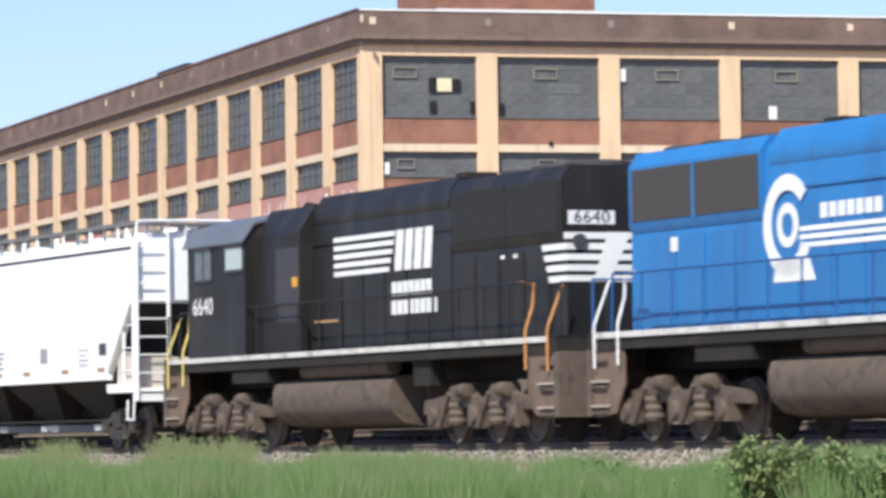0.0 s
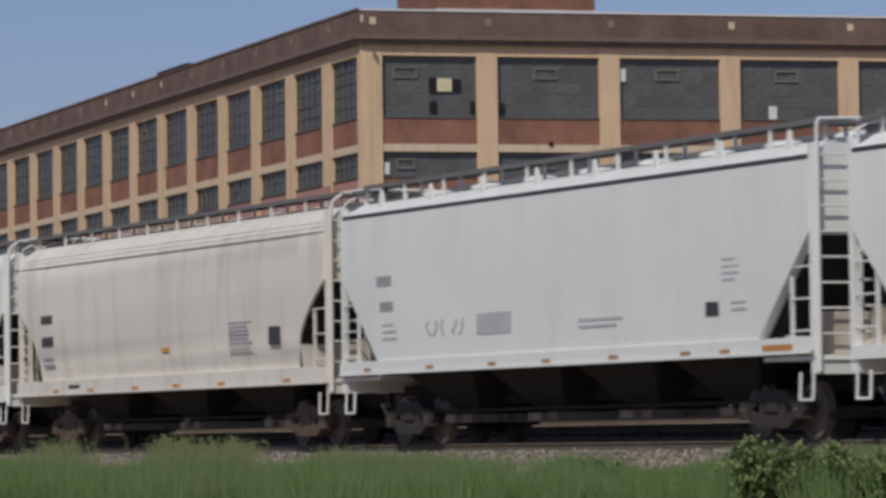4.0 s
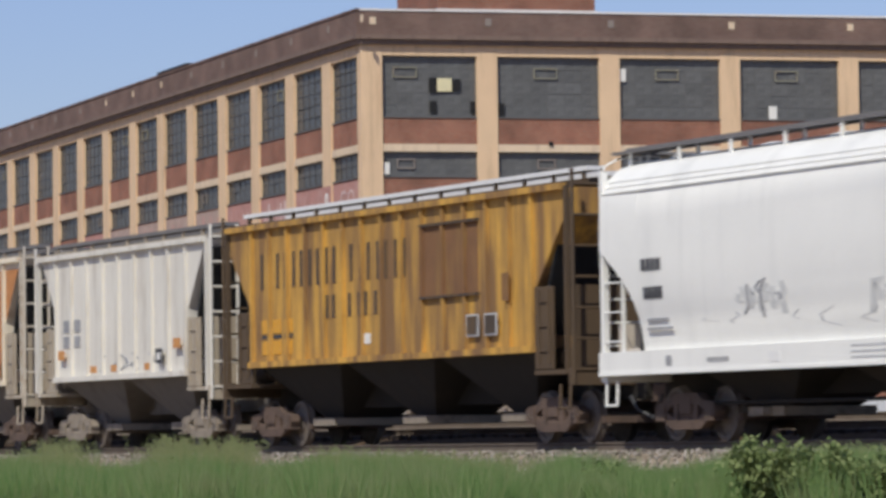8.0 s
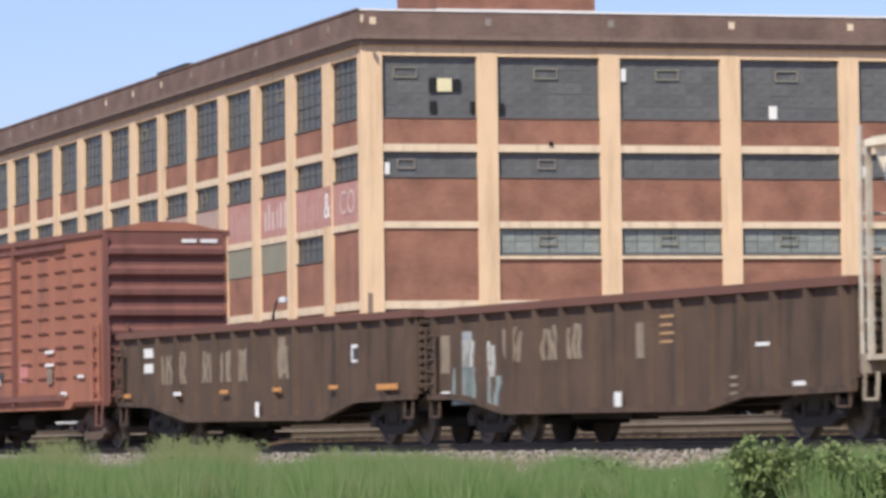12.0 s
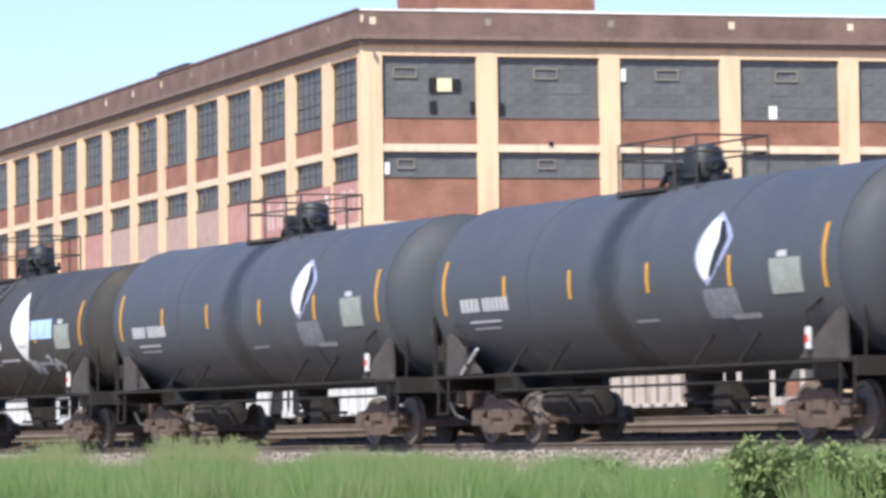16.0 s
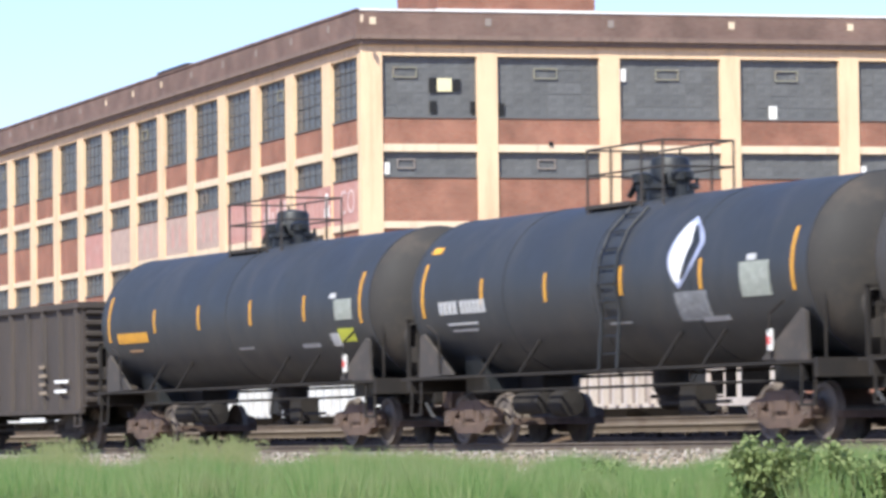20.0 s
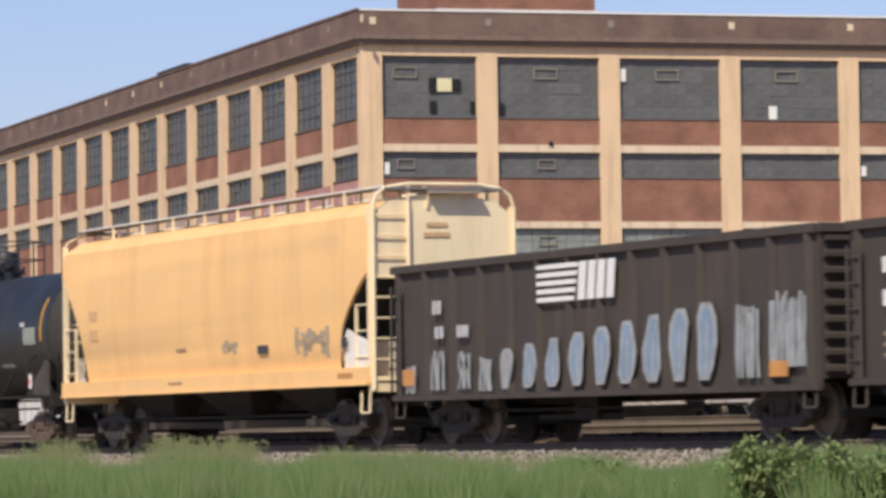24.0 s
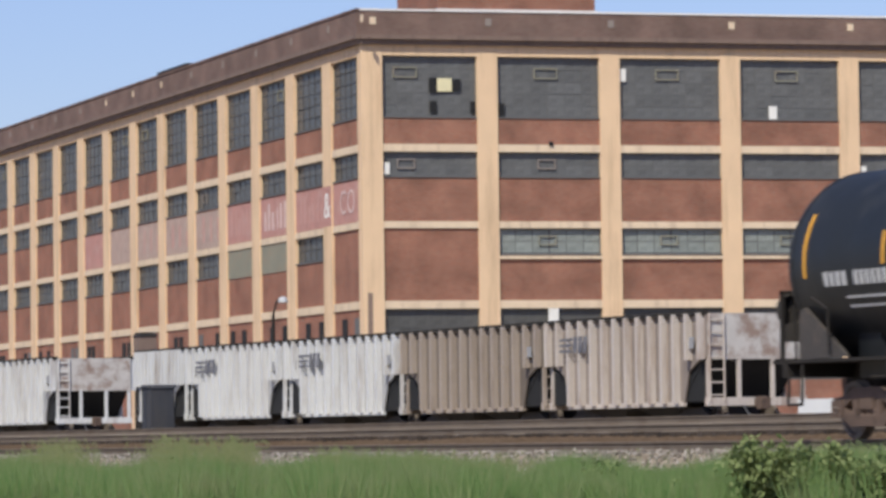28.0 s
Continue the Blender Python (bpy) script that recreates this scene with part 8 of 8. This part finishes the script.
def grass(name, label, tufts, mat, seed, width):
    """Tufts of blades that fan out and bend over, each tuft of its own height and lean."""
    rng = random.Random(seed)
    verts, faces = [], []
    for _ in range(tufts):
        cx, cy = rng.uniform(-5.7, 5.7), rng.triangular(39.5, 55, 44)
        lift, spread = rng.gauss(0, 0.05), rng.uniform(0.08, 0.26)
        drift = rng.uniform(-0.12, 0.12)
        for _ in range(rng.randint(45, 95)):
            x, y = cx + rng.gauss(0, spread * 0.6), cy + rng.gauss(0, spread)
            z = verge_ground(x, y)
            h = (verge_top(x, y) + lift - z) * (1 - abs(rng.gauss(0, 0.16)))
            a, lean = rng.uniform(0, 6.283), abs(rng.gauss(0, 0.2)) * h
            tip = Vector((x + math.cos(a) * lean + drift * h + (x - cx) * 0.5, y + math.sin(a) * lean, z + h))
            blade(verts, faces, Vector((x, y, z)), tip, width * rng.uniform(0.6, 1.5), rng.uniform(0.0, 0.06))
    me = bpy.data.meshes.new(name)
    me.from_pydata(verts, [], faces)
    me.materials.append(mat)
    return tagged(new(name, me), label, "grass", kind="stuff")


def seed_stalks():
    """Loose plumes of thin stalks that stand over the grass in a few places, and single ones between."""
    rng = random.Random(8)
    verts, faces = [], []
    spots = [(-3.84, 0.14, 0.12, 170), (-2.7, 0.15, 0.14, 200), (-2.45, 0.2, 0.06, 120), (-2.12, 0.12, 0.12, 170), (-1.1, 0.1, 0.02, 80), (-0.45, 0.3, -0.02, 120), (-4.2, 0.3, 0.0, 120), (0.2, 0.4, -0.06, 120), (3.9, 0.7, 0.0, 160)]
    for cx, spread, top, count in spots:
        for _ in range(count):
            y = rng.uniform(43, 48)
            x = (cx + rng.gauss(0, spread)) * y / 44
            z = verge_ground(x, y)
            h = (top - z) * rng.uniform(0.86, 1.0)
            tip = Vector((x + rng.gauss(0, 0.07), y + rng.gauss(0, 0.07), z + h))
            blade(verts, faces, Vector((x, y, z)), tip, 0.004, 0.03)
            for _ in range(7):      # seed head
                q = tip + Vector((rng.gauss(0, 0.012), rng.gauss(0, 0.012), -rng.uniform(0, 0.16)))
                blade(verts, faces, q, q + Vector((rng.uniform(-0.05, 0.05), 0, rng.uniform(0.01, 0.05))), 0.005, 0)
    me = bpy.data.meshes.new("seed_grass")
    me.from_pydata(verts, [], faces)
    me.materials.append(DRY)
    return tagged(new("seed_grass", me), "thin pale seed stalks standing over the grass", "grass", kind="stuff")


def ballast_stones():
    """Loose broken stones along the near shoulder of the track."""
    rng = random.Random(9)
    verts, faces = [], []
    for _ in range(9000):
        s, n = rng.uniform(-45, 32), rng.triangular(-3.4, 0.6, -0.9)
        r = rng.uniform(0.02, 0.055)
        p = at(s, n, ground_height(n) + rng.uniform(0.0, 0.04))
        q = Euler((rng.uniform(0, 6), rng.uniform(0, 6), rng.uniform(0, 6))).to_matrix()
        o = len(verts)
        verts += [p + q @ Vector((a * r * rng.uniform(0.7, 1.3), b * r * rng.uniform(0.6, 1.1), c * r * rng.uniform(0.5, 0.9))) for a, b, c in ((1, 0, 0), (-1, 0, 0), (0, 1, 0), (0, -1, 0), (0, 0, 1), (0, 0, -1))]
        faces += [tuple(o + i for i in f) for f in ((0, 2, 4), (2, 1, 4), (1, 3, 4), (3, 0, 4), (2, 0, 5), (1, 2, 5), (3, 1, 5), (0, 3, 5))]
    me = bpy.data.meshes.new("ballast_stones")
    me.from_pydata(verts, [], faces)
    me.materials.append(STONES)
    return tagged(new("ballast_stones", me), "loose grey and pale broken ballast stones", "gravel", kind="stuff")


STONES = leaf_material("broken_ballast", (0.19, 0.16, 0.13), (0.6, 0.54, 0.47), 0.9)
ballast_stones()
grass("grass", "tall green grass in bent tufts on the railway verge", 2300, GRASS, 7, 0.006)
seed_stalks()


def shrub(x, y, width, height, leaves, seed, label):
    """A weedy bush: several stems, each with side shoots, set with small pointed leaves."""
    rng = random.Random(seed)
    n = (x - ORIGIN[0]) * math.cos(TURN) + (y - ORIGIN[1]) * math.sin(TURN)
    t = thing("shrub", label, "shrub", pose(x, y, ground_height(n) - 0.04), group="shrubs on the verge")
    st, tips = Form(), []
    for i in range(9):
        a = rng.uniform(0, 6.283)
        base = Vector((rng.uniform(-0.15, 0.15) * width, rng.uniform(-0.15, 0.15), 0))
        top = Vector((math.cos(a) * width * rng.uniform(0.2, 0.95), math.sin(a) * width * 0.6, height * rng.uniform(0.55, 0.85)))
        mid = base.lerp(top, 0.5) + Vector((0, 0, height * 0.12))
        st.tube(base, mid, 0.016, 5, 0.011); st.tube(mid, top, 0.011, 5, 0.004)
        for q in range(7):
            p = (base.lerp(mid, q / 3) if q < 3 else mid.lerp(top, (q - 3) / 3.2))
            e = p + Vector((rng.uniform(-0.3, 0.3) * width, rng.uniform(-0.25, 0.25), rng.uniform(-0.05, 0.12)))
            st.tube(p, e, 0.006, 4, 0.002)
            tips += [(p, e), (p, e), (mid, top)]
    part("branchwork", st, STEM, t)
    verts, faces = [], []
    for i in range(leaves):
        p, e = rng.choice(tips)
        c = p.lerp(e, rng.uniform(0.1, 1.1)) + Vector((rng.gauss(0, 0.05), rng.gauss(0, 0.05), rng.gauss(0, 0.05)))
        if c.z < 0.05:
            continue
        m = Euler((rng.uniform(-1, 1), rng.uniform(-1, 1), rng.uniform(0, 6.28))).to_matrix()
        l, w = rng.uniform(0.045, 0.095), rng.uniform(0.016, 0.032)
        o = len(verts)
        verts += [c + m @ Vector(v) for v in ((0, 0, 0), (l * 0.5, w, 0.008), (l, 0, -0.01), (l * 0.5, -w, 0.008))]
        faces.append((o, o + 1, o + 2, o + 3))
    me = bpy.data.meshes.new("foliage")
    me.from_pydata(verts, [], faces)
    me.materials.append(LEAF)
    ob = part("foliage", me, None, t)
    return t


shrub(3.0, 40.5, 0.5, 1.34, 6200, 1, "leafy green shrub with pale young shoots on the verge")
shrub(3.5, 41.0, 0.62, 1.27, 8000, 2, "dense leafy green shrub on the verge")
shrub(4.05, 40.3, 0.6, 1.2, 8000, 3, "dense leafy green shrub on the verge")
shrub(4.5, 41.5, 0.5, 1.2, 5000, 7, "dense leafy green shrub on the verge")
for i, (x, h) in enumerate(((-4.0, 1.2), (-2.8, 1.24), (-2.65, 1.2), (-2.2, 1.22), (-1.15, 1.14), (0.05, 1.08))):
    shrub(x, 45.5 + 0.3 * (i % 3), 0.14, h + 0.1, 380, 20 + i, "thin leafy weed standing above the grass")
shrub(1.62, 44.0, 0.32, 1.12, 2600, 4, "small leafy weed clump at the gravel's edge")
shrub(1.25, 43.0, 0.3, 1.0, 1800, 6, "small leafy weed clump at the gravel's edge")
shrub(2.5, 42.5, 0.3, 0.98, 1500, 5, "small leafy weed clump at the gravel's edge")


def motions():
    ends = [0, 4, 8, 12, 16, 20, 24, 28]
    for c, s in CARS:
        walk(c, [(t, on_track(s + SPEED * t)) for t in ends])
    for w, s, r, (x, y, z) in SPINNERS:
        # wheels turn while their car can be seen
        a, b = max(0.0, (-42 - s) / SPEED), min(28.0, (34 - s) / SPEED)
        first, last = math.ceil(a * FPS), math.floor(b * FPS)
        times = [0.0] if first > 0 else []
        times += [i / FPS for i in range(first, last + 1)]
        if last < 28 * FPS:
            times.append(28.0)
        step = math.degrees(SPEED / r)
        walk(w, [(t, pose(x, y, z, 0, (min(max(t, first / FPS), last / FPS) * step) % 360, 0)) for t in times])


motions()
